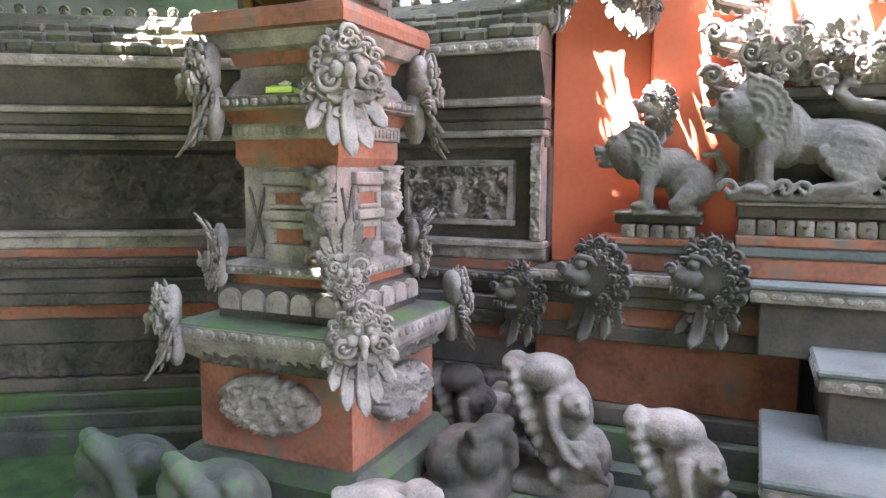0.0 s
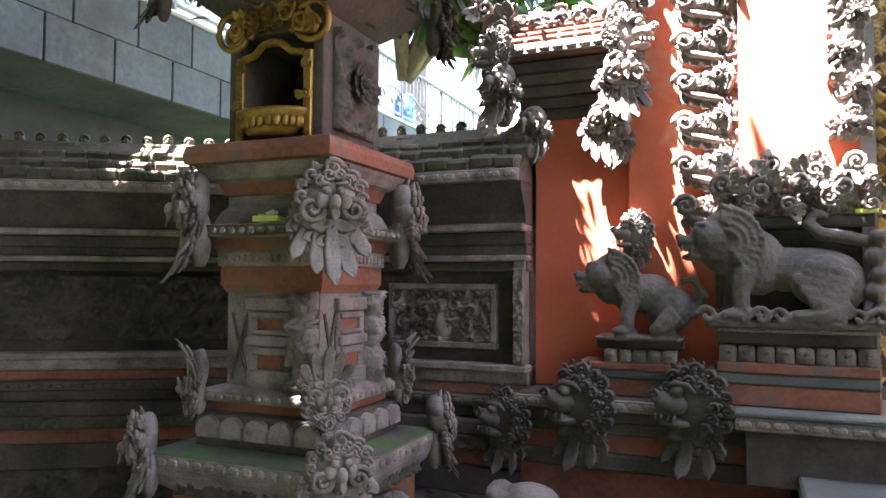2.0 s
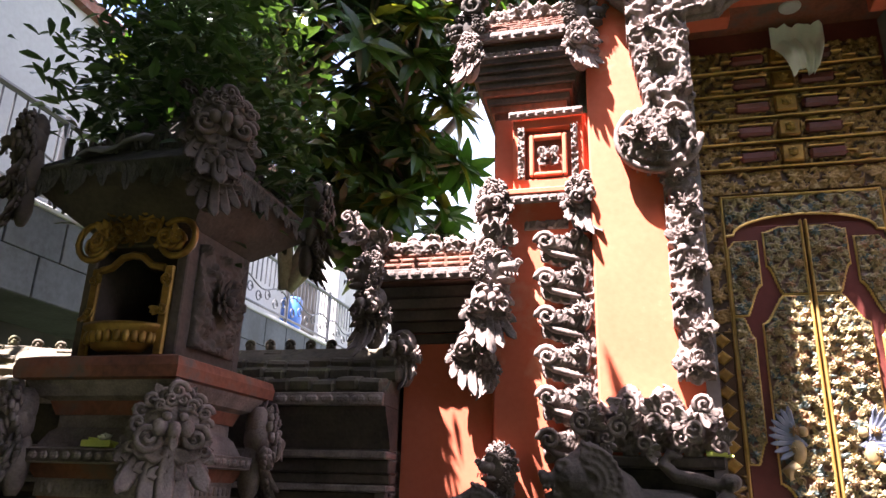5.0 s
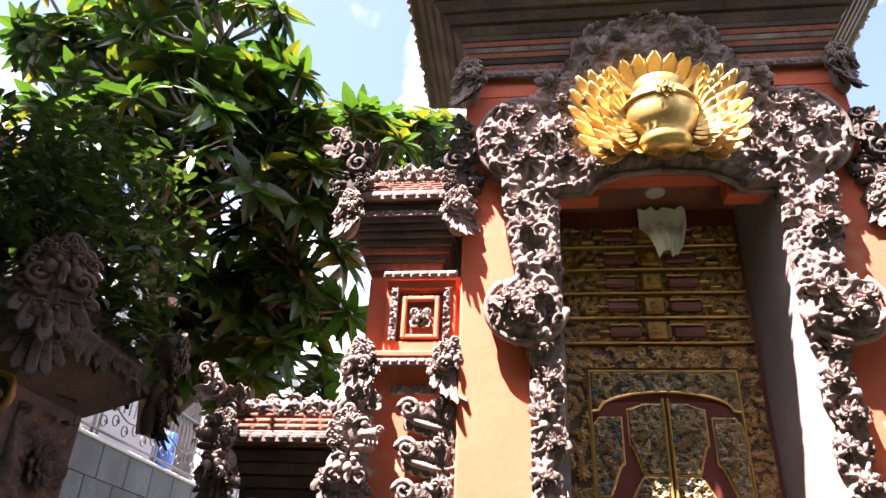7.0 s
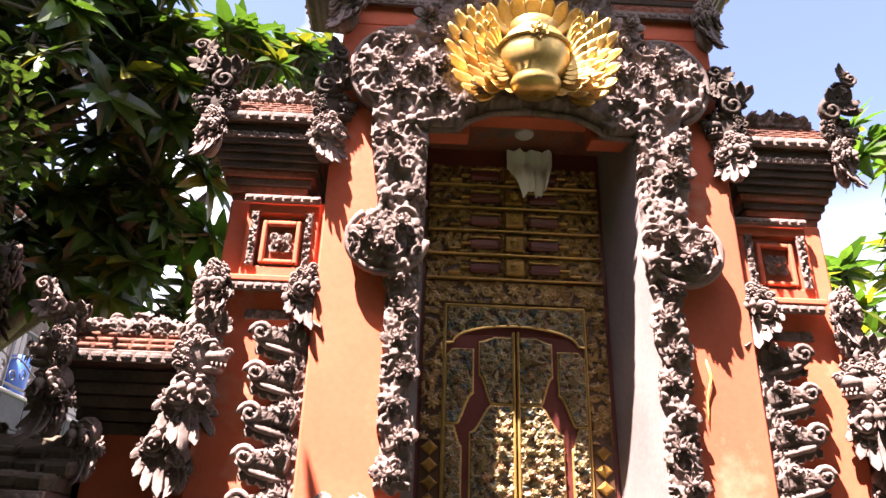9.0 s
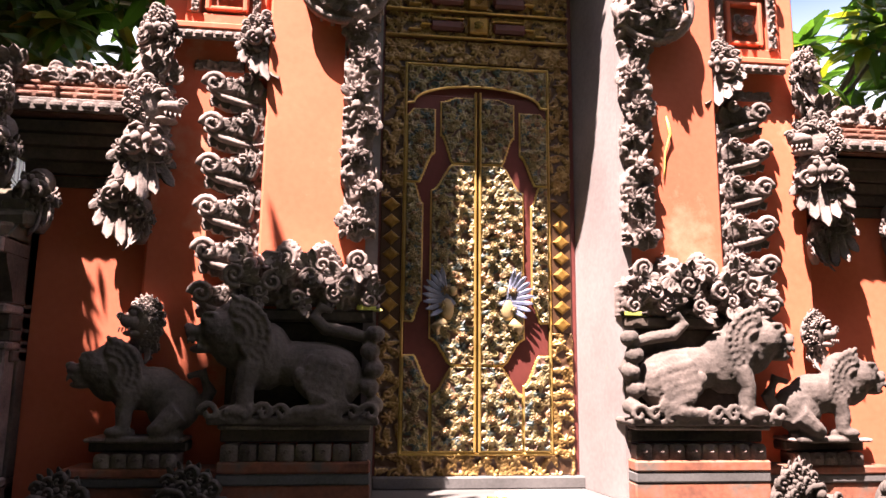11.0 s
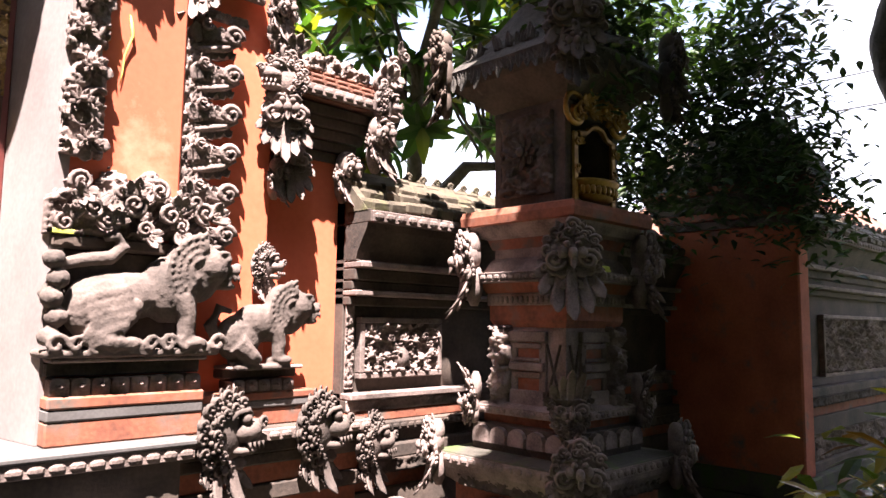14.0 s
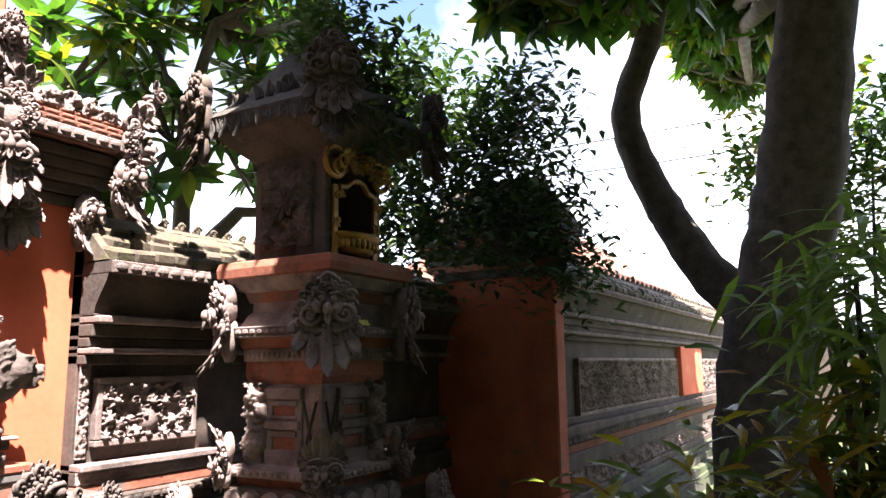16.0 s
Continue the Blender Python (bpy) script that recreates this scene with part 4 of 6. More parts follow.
# top cornice and roof of the gate
part("tower_head", block(-1.12, 1.12, 0.004, 0.58, 5.0, 5.26, 0.006), ORANGE, gate)
part("chain_band", beads(-1.12, 1.12, -0.045, 5.13, 5.185, 0.07), STONE, gate)
for i in range(6):
    o = 0.01 + 0.018 * i
    part("cornice_course", square_loft([(o, 5.245 + 0.036 * i), (o + 0.012, 5.274 + 0.036 * i)], 1.10, 0.30, 0, 0.32), (RUST, DARK, RUST, STONE)[i % 4], gate)
for i in range(5):
    o = 0.11 + 0.062 * i
    part("soffit_course", square_loft([(o, 5.462 + 0.058 * i), (o + 0.04, 5.51 + 0.058 * i)], 1.10, 0.26, 0, 0.28), DARK, gate)
part("frieze", carved("frieze", 2.2, 0.07, 97, 0.08, 0.02, 0.010), RUST, gate, m=at(0, 0.0, 5.215))
part("gate_roof", square_loft([(0.38, 5.745), (0.45, 5.77), (0.44, 5.90), (0.15, 6.1), (-0.1, 6.4), (-0.2, 6.6)], 1.10, 0.26, 0, 0.28), THATCH, gate, "dark tiered roof of the gate")
part("eave_carving", carved("eave_carving", 3.10, 0.12, 98, 0.10, 0.035, 0.010), STONE, gate, "carved leaf band along the eave", m=at(0, -0.435, 5.83))
part("eave_chain", beads(-1.53, 1.53, -0.44, 5.735, 5.77, 0.07), STONE, gate)
for e in (-1, 1):
    part("eave_carving", carved("eave_carving", 1.40, 0.12, 99 + e, 0.10, 0.035, 0.010), STONE, gate, m=pose(e * 1.545, 0.28, 5.83, 0, 0, e * 90))
    part("eave_leaf", ACANTHUS[1], STONE, gate, m=at(e * 1.52, -0.42, 5.83, e * 40, s=0.8))
part("eave_leaf", ACANTHUS[0], STONE, gate, m=at(0, -0.44, 5.86, 0, s=0.8))

# ---- gilded winged vase over the arch ----
vase = thing("winged_vase_ornament", CX, FY - 0.10, 4.62, label="bright gilded winged vase ornament fixed over the arch", category="ornament")
pot = [(0.02, -0.25), (0.11, -0.24), (0.135, -0.19), (0.12, -0.15), (0.155, -0.11), (0.185, -0.03), (0.182, 0.05), (0.15, 0.115), (0.115, 0.14), (0.11, 0.165), (0.13, 0.195), (0.12, 0.205)]
part("pot", loft([[(r * math.cos(2 * math.pi * j / 20), r * 0.8 * math.sin(2 * math.pi * j / 20) - 0.13, z) for j in range(20)] for r, z in pot]), GOLD, vase, smooth=True)
part("pot_band", tube([(0.188 * math.cos(2 * math.pi * j / 20), 0.152 * math.sin(2 * math.pi * j / 20) - 0.13, 0.035) for j in range(21)], 0.014, 6), GOLD, vase, smooth=True)
part("badge", rosette(0.055, 6, 0.02), GOLD, vase, m=at(0, -0.28, 0.04), smooth=True)
feather_big, feather_small = Geo().add(blade(0.30, 0.085, 0.45, 0.012, 7, 0.3)).mesh("feather", True), Geo().add(blade(0.19, 0.075, 0.6, 0.012, 6, 0.3)).mesh("feather", True)
TIPS = ((0.27, 0.33), (0.35, 0.335), (0.42, 0.29), (0.46, 0.20), (0.475, 0.09), (0.46, -0.02), (0.44, -0.12), (0.39, -0.20), (0.32, -0.26))
for s in (-1, 1):
    wing = part("wing_plate", ball(s * 0.27, 0.01, 0.0, 0.17, 0.04, 0.20), GOLD, vase, smooth=True)
    for row, (reach, y) in enumerate(((1.0, -0.03), (0.76, -0.07), (0.54, -0.105), (0.36, -0.13))):
        for i, (tx, tz) in enumerate(TIPS):
            rx_, rz_ = 0.185 - 0.006 * i, 0.02 - 0.022 * i
            dx, dz = (tx - rx_) * reach, (tz - rz_) * reach
            near = max(0.0, reach - 0.62)
            ox, oz = rx_ + (tx - rx_) * near, rz_ + (tz - rz_) * near
            ln = math.hypot(dx, dz) - math.hypot(ox - rx_, oz - rz_)
            big = ln > 0.2
            part("feather", feather_big if big else feather_small, GOLD, wing, m=at(s * ox, y, oz, 0, 0, -s * math.degrees(math.atan2(dx, -dz)), s=ln / (0.30 if big else 0.19) * 1.06))
for i in range(7):
    part("crown_leaf", feather_small, GOLD, vase, m=at(0.04 * (i - 3), -0.05, 0.20, 0, 0, 180 + (i - 3) * 15, s=1.25 - 0.06 * abs(i - 3)))
for i in range(7):
    part("base_leaf", feather_small, GOLD, vase, m=at(0.04 * (i - 3), -0.10, -0.18, 0, 0, -(i - 3) * 22, s=0.62))

vase.scale = (1.1, 1.05, 1.1)

# ---- door ----
door = thing("double_door", CX - 0.045, FY + 0.40, 1.042, label="gilded and painted carved wooden double door, closed, under a tall transom", category="door")
DW, DH = 0.53, 2.30
part("backing", block(-DW - 0.03, DW + 0.03, 0.03, 0.10, 0, 3.60), DOORRED, door, "dark red lacquered boards")
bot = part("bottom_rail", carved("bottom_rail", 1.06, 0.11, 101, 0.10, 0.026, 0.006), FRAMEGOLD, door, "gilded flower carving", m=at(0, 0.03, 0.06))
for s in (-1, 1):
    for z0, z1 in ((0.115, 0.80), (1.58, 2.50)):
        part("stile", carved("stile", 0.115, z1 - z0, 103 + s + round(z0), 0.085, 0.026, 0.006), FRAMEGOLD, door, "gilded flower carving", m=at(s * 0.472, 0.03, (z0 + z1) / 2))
    # diamond lattice stretch
    part("lattice_ground", block(s * 0.472 - 0.057, s * 0.472 + 0.057, 0.018, 0.03, 0.80, 1.58), FRAMEGOLD, door)
    for i in range(8):
        dz = 0.85 + i * 0.0975
        dm = Geo().add(loft([[(s * 0.472 + 0.05 * k * math.cos(w), y, dz + 0.046 * k * math.sin(w)) for w in [radians(90 * j) for j in range(4)]] for k, y in ((1.0, 0.02), (0.85, 0.006), (0.5, 0.002))]))
        part("diamond", dm, OLDGOLD, door)
    part("gold_line", block(s * 0.405 - 0.008, s * 0.405 + 0.008, 0.004, 0.032, 0.115, 2.42), GOLD, door)
part("gold_line", block(-0.413, 0.413, 0.004, 0.032, 0.112, 0.130), GOLD, door)
part("gold_line", block(-0.413, 0.413, 0.004, 0.032, 2.40, 2.418), GOLD, door)

rd = random.Random(61)
DOORFLOWER = [Geo().add(rosette(0.028, k, 0.012)).mesh("door_flower", True) for k in (6, 7, 8)]
CREAM = material("cream_and_gold_paint", ((0.32, 0.22, 0.10), (0.46, 0.34, 0.18)), 0.45, 0.2, 20, 60, 0.1)
ROSE = material("dusty_rose_paint", ((0.36, 0.20, 0.10), (0.50, 0.33, 0.18)), 0.45, 0.1, 20, 60, 0.1)
# the panels of each leaf: an inner column of three and an outer column of three, with ogee shoulders
def panel_mask(w, h, cuts):
    def keep(X, Z):
        u, v = X + w / 2, Z + h / 2
        k = np.ones(X.shape, bool)
        for side, end, dx, dz in cuts:
            p = (w - u) if side > 0 else u
            q = (h - v) if end > 0 else v
            c = 0.5 - 0.5 * np.cos(np.pi * np.clip(p / dx, 0, 1))
            k &= ~((p < dx) & (q < dz * (1 - c) ** 0.8))
        return k
    return keep
for s in (-1, 1):
    leaf = part("door_leaf", block(*((0.012, 0.395) if s > 0 else (-0.395, -0.012)), 0.018, 0.03, 0.135, 2.22), DOORRED, door, "dark red lacquered door leaf")
    specs = [  # centre x, z0, z1, width, cuts on outer side
        (0.128, 0.14, 0.60, 0.225, [(s, 1, 0.12, 0.16)]),
        (0.135, 0.615, 1.78, 0.235, [(s, -1, 0.12, 0.15), (s, 1, 0.12, 0.16)]),
        (0.110, 1.80, 2.20, 0.185, [(s, -1, 0.07, 0.17), (s, 1, 0.10, 0.03)]),
        (0.325, 0.14, 0.66, 0.135, [(-s, 1, 0.09, 0.17)]),
        (0.350, 0.86, 1.66, 0.085, [(-s, -1, 0.05, 0.12), (-s, 1, 0.05, 0.12)]),
        (0.318, 1.68, 2.12, 0.145, [(-s, -1, 0.09, 0.18), (s, 1, 0.04, 0.04)]),
    ]
    for q, (px, z0, z1, w, cuts) in enumerate(specs):
        part("panel_rim", carved("panel_rim", w + 0.018, z1 - z0 + 0.018, 1, 1.0, 0.0, 0.006, panel_mask(w + 0.018, z1 - z0 + 0.018, cuts), 0.004), GOLD, leaf, m=at(s * px, 0.016, (z0 + z1) / 2))
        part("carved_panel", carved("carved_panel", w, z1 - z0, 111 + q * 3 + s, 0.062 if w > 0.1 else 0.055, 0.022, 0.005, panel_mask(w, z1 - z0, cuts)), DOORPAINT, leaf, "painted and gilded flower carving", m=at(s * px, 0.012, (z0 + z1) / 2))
        for i in range(int((z1 - z0) / 0.105)):
            for j in range(2 if w > 0.16 else 1):
                fx = px + (j - 0.5) * w * 0.48 + rd.uniform(-0.02, 0.02) if w > 0.16 else px + rd.uniform(-0.012, 0.012)
                fz = z0 + 0.06 + 0.105 * i + 0.05 * j + rd.uniform(-0.012, 0.012)
                if fz < z1 - 0.14 and (fz > z0 + 0.13 or q in (0, 3)):
                    part("door_flower", DOORFLOWER[(i + j) % 3], (CREAM, ROSE, CREAM)[(i + j) % 3], leaf, m=at(s * fx, -0.016, fz, ry=rd.uniform(0, 360)))
    # winged lion-bird on each leaf
    bird = Geo()
    for i in range(9):
        bird.add(blade(0.165, 0.03, 0.25, 0.010, 6, 0.5), Matrix.Translation((s * (0.17 - 0.006 * i), -0.012, 1.00 - 0.004 * i)) @ Matrix.Rotation(radians(-s * (170 - 14 * i)), 4, "Y"))
    part("wing_carving", bird, material("wing_blue", ((0.14, 0.16, 0.25), (0.28, 0.29, 0.38)), 0.4, 0, 20, 60, 0.1) if s < 0 else bpy.data.materials["wing_blue"], leaf, "blue painted wing", smooth=True)
    body = Geo().add(ball(s * 0.165, -0.008, 0.93, 0.038, 0.022, 0.07)).add(ball(s * 0.135, -0.014, 1.03, 0.024, 0.022, 0.03)).add(tube([(s * 0.18, -0.01, 0.86), (s * 0.23, -0.015, 0.82), (s * 0.21, -0.015, 0.78)], [0.03, 0.03, 0.015], 6))
    part("beast_carving", body, CREAM, leaf, "cream painted beast carving", smooth=True)
centre = part("meeting_stile", Geo().add(block(-0.020, -0.006, -0.014, 0.02, 0.13, 2.24)).add(block(0.006, 0.020, -0.014, 0.02, 0.13, 2.24)), GOLD, door, "gilded meeting stile")
# arched head panel over the leaves
def head_mask(X, Z):
    return Z + 0.125 > 0.02 + 0.115 * np.sqrt(np.clip(1 - (np.abs(X) / 0.36) ** 2, 0, 1))
part("head_panel", carved("head_panel", 0.79, 0.25, 131, 0.08, 0.03, 0.006, head_mask), DOORPAINT, door, "gilded carving over the door", m=at(0, 0.024, 2.27))
arc = [(0.36 * math.cos(w), 0.006, 2.165 + 0.115 * math.sin(w)) for w in [math.pi * i / 20 for i in range(21)]]
part("gold_line", tube([(0.40, 0.006, 2.16), *arc, (-0.40, 0.006, 2.16)], 0.008, 5), GOLD, door)
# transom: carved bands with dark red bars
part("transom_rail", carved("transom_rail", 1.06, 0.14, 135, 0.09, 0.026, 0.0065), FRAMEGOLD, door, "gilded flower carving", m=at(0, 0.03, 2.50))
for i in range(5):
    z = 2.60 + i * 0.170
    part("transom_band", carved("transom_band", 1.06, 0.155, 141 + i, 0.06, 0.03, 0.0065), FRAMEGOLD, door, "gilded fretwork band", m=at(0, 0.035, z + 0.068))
    part("gold_line", block(-0.53, 0.53, -0.014, 0.03, z - 0.018, z - 0.008), GOLD, door)
    for s in (-1, 1):
        part("transom_bar", block(*((0.085, 0.28) if s > 0 else (-0.28, -0.085)), -0.022, 0.03, z + 0.030, z + 0.095, 0.016), DOORRED, door, "dark red bar")
        part("step_line", Geo().add(block(*((0.085, 0.27) if s > 0 else (-0.27, -0.085)), -0.02, 0.02, z + 0.100, z + 0.109)).add(block(*((0.27, 0.33) if s > 0 else (-0.33, -0.27)), -0.02, 0.02, z + 0.055, z + 0.064)).add(block(*((0.33, 0.40) if s > 0 else (-0.40, -0.33)), -0.02, 0.02, z + 0.018, z + 0.027)), GOLD, door)
    part("centre_boss", block(-0.062, 0.062, -0.02, 0.03, z + 0.012, z + 0.125, 0.012), OLDGOLD, door)
    part("boss_flower", rosette(0.03, 6, 0.014), GOLD, door, m=at(0, -0.022, z + 0.068), smooth=True)

door.scale = (1.0, 1.0, 0.935)
part("threshold", block(-JX + 0.01, JX - 0.06, 0.37, 0.52, 0.986, 1.046, 0.006), SLAB, stairs, "low stone threshold under the door")

# ---- lamp and cloth under the arch ----
whole("ceiling_lamp", loft([[(CX + r * math.cos(2 * math.pi * j / 16), FY + 0.21 + r * math.sin(2 * math.pi * j / 16), z) for j in range(16)] for r, z in ((0.02, 4.354), (0.052, 4.357), (0.06, 4.366), (0.06, 4.378))]), LAMPGREY, "small round grey lamp under the arch soffit", "lamp", smooth=True)
cl = Geo()
cn = 14
for i in range(cn + 1):
    for j in range(cn + 1):
        u, v = i / cn - 0.5, j / cn
        if v < 0.5:
            x, y, z = u * 0.25, 0.0, -v * 0.2 + 0.01 * math.sin(u * 20)
        else:
            x, y, z = u * (0.25 - (v - 0.5) * 0.26) + 0.04 * (v - 0.5), -0.05 * math.sin((v - 0.5) * 6) + 0.02 * math.sin(u * 25), -0.1 - (v - 0.5) * 0.36 - 0.02 * math.sin(u * 9)
        cl.v.append((x, y - 0.01 * math.cos(u * 30), z))
cl.f = [(i * (cn + 1) + j, i * (cn + 1) + j + 1, (i + 1) * (cn + 1) + j + 1, (i + 1) * (cn + 1) + j) for i in range(cn) for j in range(cn)]
whole("cloth", cl, CLOTH, "folded white cloth hung over the transom", "cloth", at(CX + 0.055, FY + 0.355, 4.345, s=1.16), smooth=True)

# ---- statues ----


CHISEL = bpy.data.textures.new("chisel", "CLOUDS")
CHISEL.noise_scale, CHISEL.noise_depth = 0.035, 3


def statue(name, pieces, label, m, voxel=0.011, mat=None):
    """One mesh fused from the given solids."""
    g = Geo()
    for p in pieces:
        g.add(p)
    ob = whole(name, g, mat or STONE, label, "statue", m, smooth=True)
    r = ob.modifiers.new("fuse", "REMESH")
    r.mode, r.voxel_size, r.use_smooth_shade = "VOXEL", voxel, True
    d = ob.modifiers.new("chisel", "DISPLACE")
    d.texture, d.strength, d.mid_level = CHISEL, 0.007, 0.5
    return ob


def lion_head(hx, hz):
    """Head, open jaw and mane of a lion that looks along +x."""
    p = [ball(hx, -0.015, hz, 0.11, 0.095, 0.095, 14, 9), ball(hx + 0.10, -0.02, hz - 0.012, 0.062, 0.062, 0.036), ball(hx + 0.085, -0.02, hz - 0.078, 0.056, 0.052, 0.020), ball(hx + 0.145, -0.02, hz + 0.012, 0.022, 0.032, 0.020)]
    p += [ball(hx + 0.07, -0.08, hz + 0.038, 0.02), ball(hx + 0.07, 0.045, hz + 0.038, 0.02), ball(hx + 0.05, -0.08, hz + 0.065, 0.035, 0.02, 0.013), ball(hx - 0.05, -0.085, hz + 0.085, 0.028, 0.02, 0.04), ball(hx - 0.05, 0.06, hz + 0.085, 0.028, 0.02, 0.04)]
    for i in range(4):
        p.append(tube([(hx + 0.07 + 0.022 * i, -0.068, hz - 0.035), (hx + 0.07 + 0.022 * i, -0.070, hz - 0.065)], [0.009, 0.004], 5))
    for i in range(48):   # mane locks, long and combed back
        a, r = radians(95 + 13 * (i % 12)), 0.05 + 0.030 * (i // 12)
        x, z = hx - 0.02 + math.cos(a) * r, hz + 0.01 + math.sin(a) * r
        p.append(tube([(x, -0.072 - 0.004 * (i // 12), z), (x - 0.035, -0.095, z - 0.025), (x - 0.05, -0.088, z - 0.085)], [0.013, 0.014, 0.005], 5))
    p.append(ball(hx - 0.06, -0.01, hz - 0.015, 0.135, 0.088, 0.15, 14, 9))
    return p


def lion_solids():
    """A standing winged lion that looks along +x, its base at z = 0; about 0.85 m long."""
    p = [block(-0.36, 0.34, -0.10, 0.10, 0, 0.03, 0.008)]
    p += [ball(-0.05, 0.0, 0.25, 0.22, 0.085, 0.10, 14, 9), ball(-0.17, -0.02, 0.19, 0.12, 0.085, 0.13, 14, 9), ball(0.14, -0.005, 0.28, 0.13, 0.095, 0.15, 14, 9)]
    p += lion_head(0.30, 0.385)
    p += [tube([(0.17, -0.055, 0.25), (0.195, -0.075, 0.16), (0.19, -0.07, 0.06)], [0.06, 0.040, 0.036], 7), ball(0.22, -0.08, 0.055, 0.06, 0.04, 0.030), ball(0.27, -0.085, 0.045, 0.022)]
    p += [tube([(0.19, 0.05, 0.25), (0.23, 0.055, 0.14), (0.24, 0.055, 0.05)], [0.055, 0.04, 0.034], 7), ball(0.27, 0.055, 0.05, 0.055, 0.035, 0.03)]
    p += [ball(-0.05, -0.075, 0.05, 0.085, 0.04, 0.030), tube([(-0.21, -0.06, 0.10), (-0.13, -0.09, 0.06), (-0.02, -0.085, 0.05)], [0.055, 0.038, 0.03], 7)]
    # tail that curls over the back
    p.append(tube([(-0.28, 0.0, 0.14), (-0.34, -0.01, 0.25), (-0.31, -0.02, 0.36), (-0.22, -0.02, 0.385), (-0.12, -0.03, 0.40), (-0.07, -0.03, 0.45), (-0.10, -0.03, 0.49), (-0.15, -0.03, 0.475)], [0.04, 0.036, 0.030, 0.03, 0.03, 0.03, 0.024, 0.014], 8))
    p.append(ball(-0.12, -0.07, 0.20, 0.125, 0.035, 0.115, 14, 9))
    for i in range(36):   # overlapping wing feathers
        a, b = i % 6, i // 6
        x, z = -0.03 - 0.034 * a + 0.008 * b, 0.285 - 0.010 * a - 0.033 * b
        if math.hypot((x + 0.125) / 0.115, (z - 0.205) / 0.10) < 1:
            p.append(ball(x - 0.012, -0.096 - 0.003 * b, z - 0.012, 0.024, 0.010, 0.030, 8, 6))
    for i in range(10):    # curling waves along the plinth
        p.append(spiral(0.034, 1.2, 0.014, 1 if i % 2 else -1, 6, 12, False) if i % 3 else spiral(0.04, 1.2, 0.016, 1, 6, 12, False))
        v, f = p[-1]
        p[-1] = ([(x - 0.32 + i * 0.072, y - 0.085, z + 0.05) for x, y, z in v], f)
    for i in range(5):     # stacked scrolls behind the haunch
        p.append(ball(-0.335 + 0.02 * (i % 2), -0.05, 0.08 + 0.075 * i, 0.045, 0.05, 0.04, 8, 6))
    return p


def lionet_solids():
    """A small seated lion on a narrow plinth, head raised and turned along +x."""
    p = [block(-0.16, 0.17, -0.10, 0.10, 0, 0.028, 0.008), ball(-0.10, -0.02, 0.04, 0.07, 0.08, 0.03), ball(0.12, -0.03, 0.045, 0.07, 0.07, 0.028)]
    p += [ball(-0.11, 0.0, 0.17, 0.13, 0.09, 0.13, 14, 9), ball(0.0, 0.0, 0.25, 0.15, 0.09, 0.11, 14, 9), ball(0.09, -0.005, 0.26, 0.105, 0.09, 0.12, 14, 9)]
    p += lion_head(0.23, 0.345)
    p += [tube([(0.08, -0.055, 0.24), (0.10, -0.07, 0.14), (0.095, -0.07, 0.05)], [0.055, 0.040, 0.034], 7), ball(0.125, -0.08, 0.05, 0.055, 0.038, 0.028)]
    p += [tube([(-0.15, -0.07, 0.14), (-0.07, -0.09, 0.07), (-0.03, -0.085, 0.045)], [0.06, 0.045, 0.03], 7)]
    p.append(tube([(-0.22, 0.0, 0.14), (-0.28, -0.01, 0.24), (-0.24, -0.02, 0.33), (-0.17, -0.03, 0.31)], [0.04, 0.036, 0.03, 0.014], 7))
    return p


LION, LIONET = lion_solids(), lionet_solids()
for s in (-1, 1):
    statue("lion_statue", LION, "weathered grey stone winged lion on the gate pedestal", at(CX + s * 0.955, FY - 0.06, 1.343, mirror=s < 0, s=1.06), 0.0075, LIONSTONE)
    statue("small_lion_statue", LIONET, "smaller grey stone lion seated beside the gate pier", at(CX + s * 1.585, FY - 0.02, 1.262, mirror=s < 0, s=0.92), 0.0075, LIONSTONE)


def crawler_solids(seed):
    """A naga-like figure that leans on a segmented spine, head towards +x, base at z = 0."""
    rng = random.Random(seed)
    p = [block(-0.20, 0.26, -0.12, 0.14, 0, 0.09, 0.02)]
    for i in range(11):
        s = i / 10
        p.append(ball(-0.20 + 0.30 * s ** 1.4, -0.02, 0.62 - 0.60 * s, 0.055, 0.12, 0.046, 9, 6))
    p += [ball(-0.06, 0.0, 0.58, 0.15, 0.12, 0.085, 12, 8), ball(0.04, 0.0, 0.40, 0.14, 0.13, 0.17, 12, 8), ball(0.12, 0.0, 0.20, 0.15, 0.13, 0.16, 12, 8)]
    p += [ball(0.11, -0.10, 0.47, 0.07, 0.065, 0.065), ball(0.16, -0.135, 0.445, 0.03), ball(0.085, -0.15, 0.485, 0.018), ball(0.14, -0.15, 0.495, 0.018)]
    for i in range(8):
        p.append(tube([(0.04 + 0.022 * i, -0.13, 0.35 - 0.022 * i), (0.10 + 0.022 * i, -0.155, 0.31 - 0.022 * i), (0.17 + 0.016 * i, -0.12, 0.31 - 0.026 * i)], 0.012, 5))
    p.append(tube([(0.0, -0.12, 0.50), (0.03, -0.15, 0.36), (0.09, -0.15, 0.24), (0.16, -0.15, 0.20)], [0.035, 0.032, 0.03, 0.024], 6))
    for i in range(8):
        p.append(ball(rng.uniform(0.0, 0.24), rng.uniform(-0.14, -0.08), rng.uniform(0.08, 0.3), rng.uniform(0.02, 0.045), n=7, m=5))
    return p


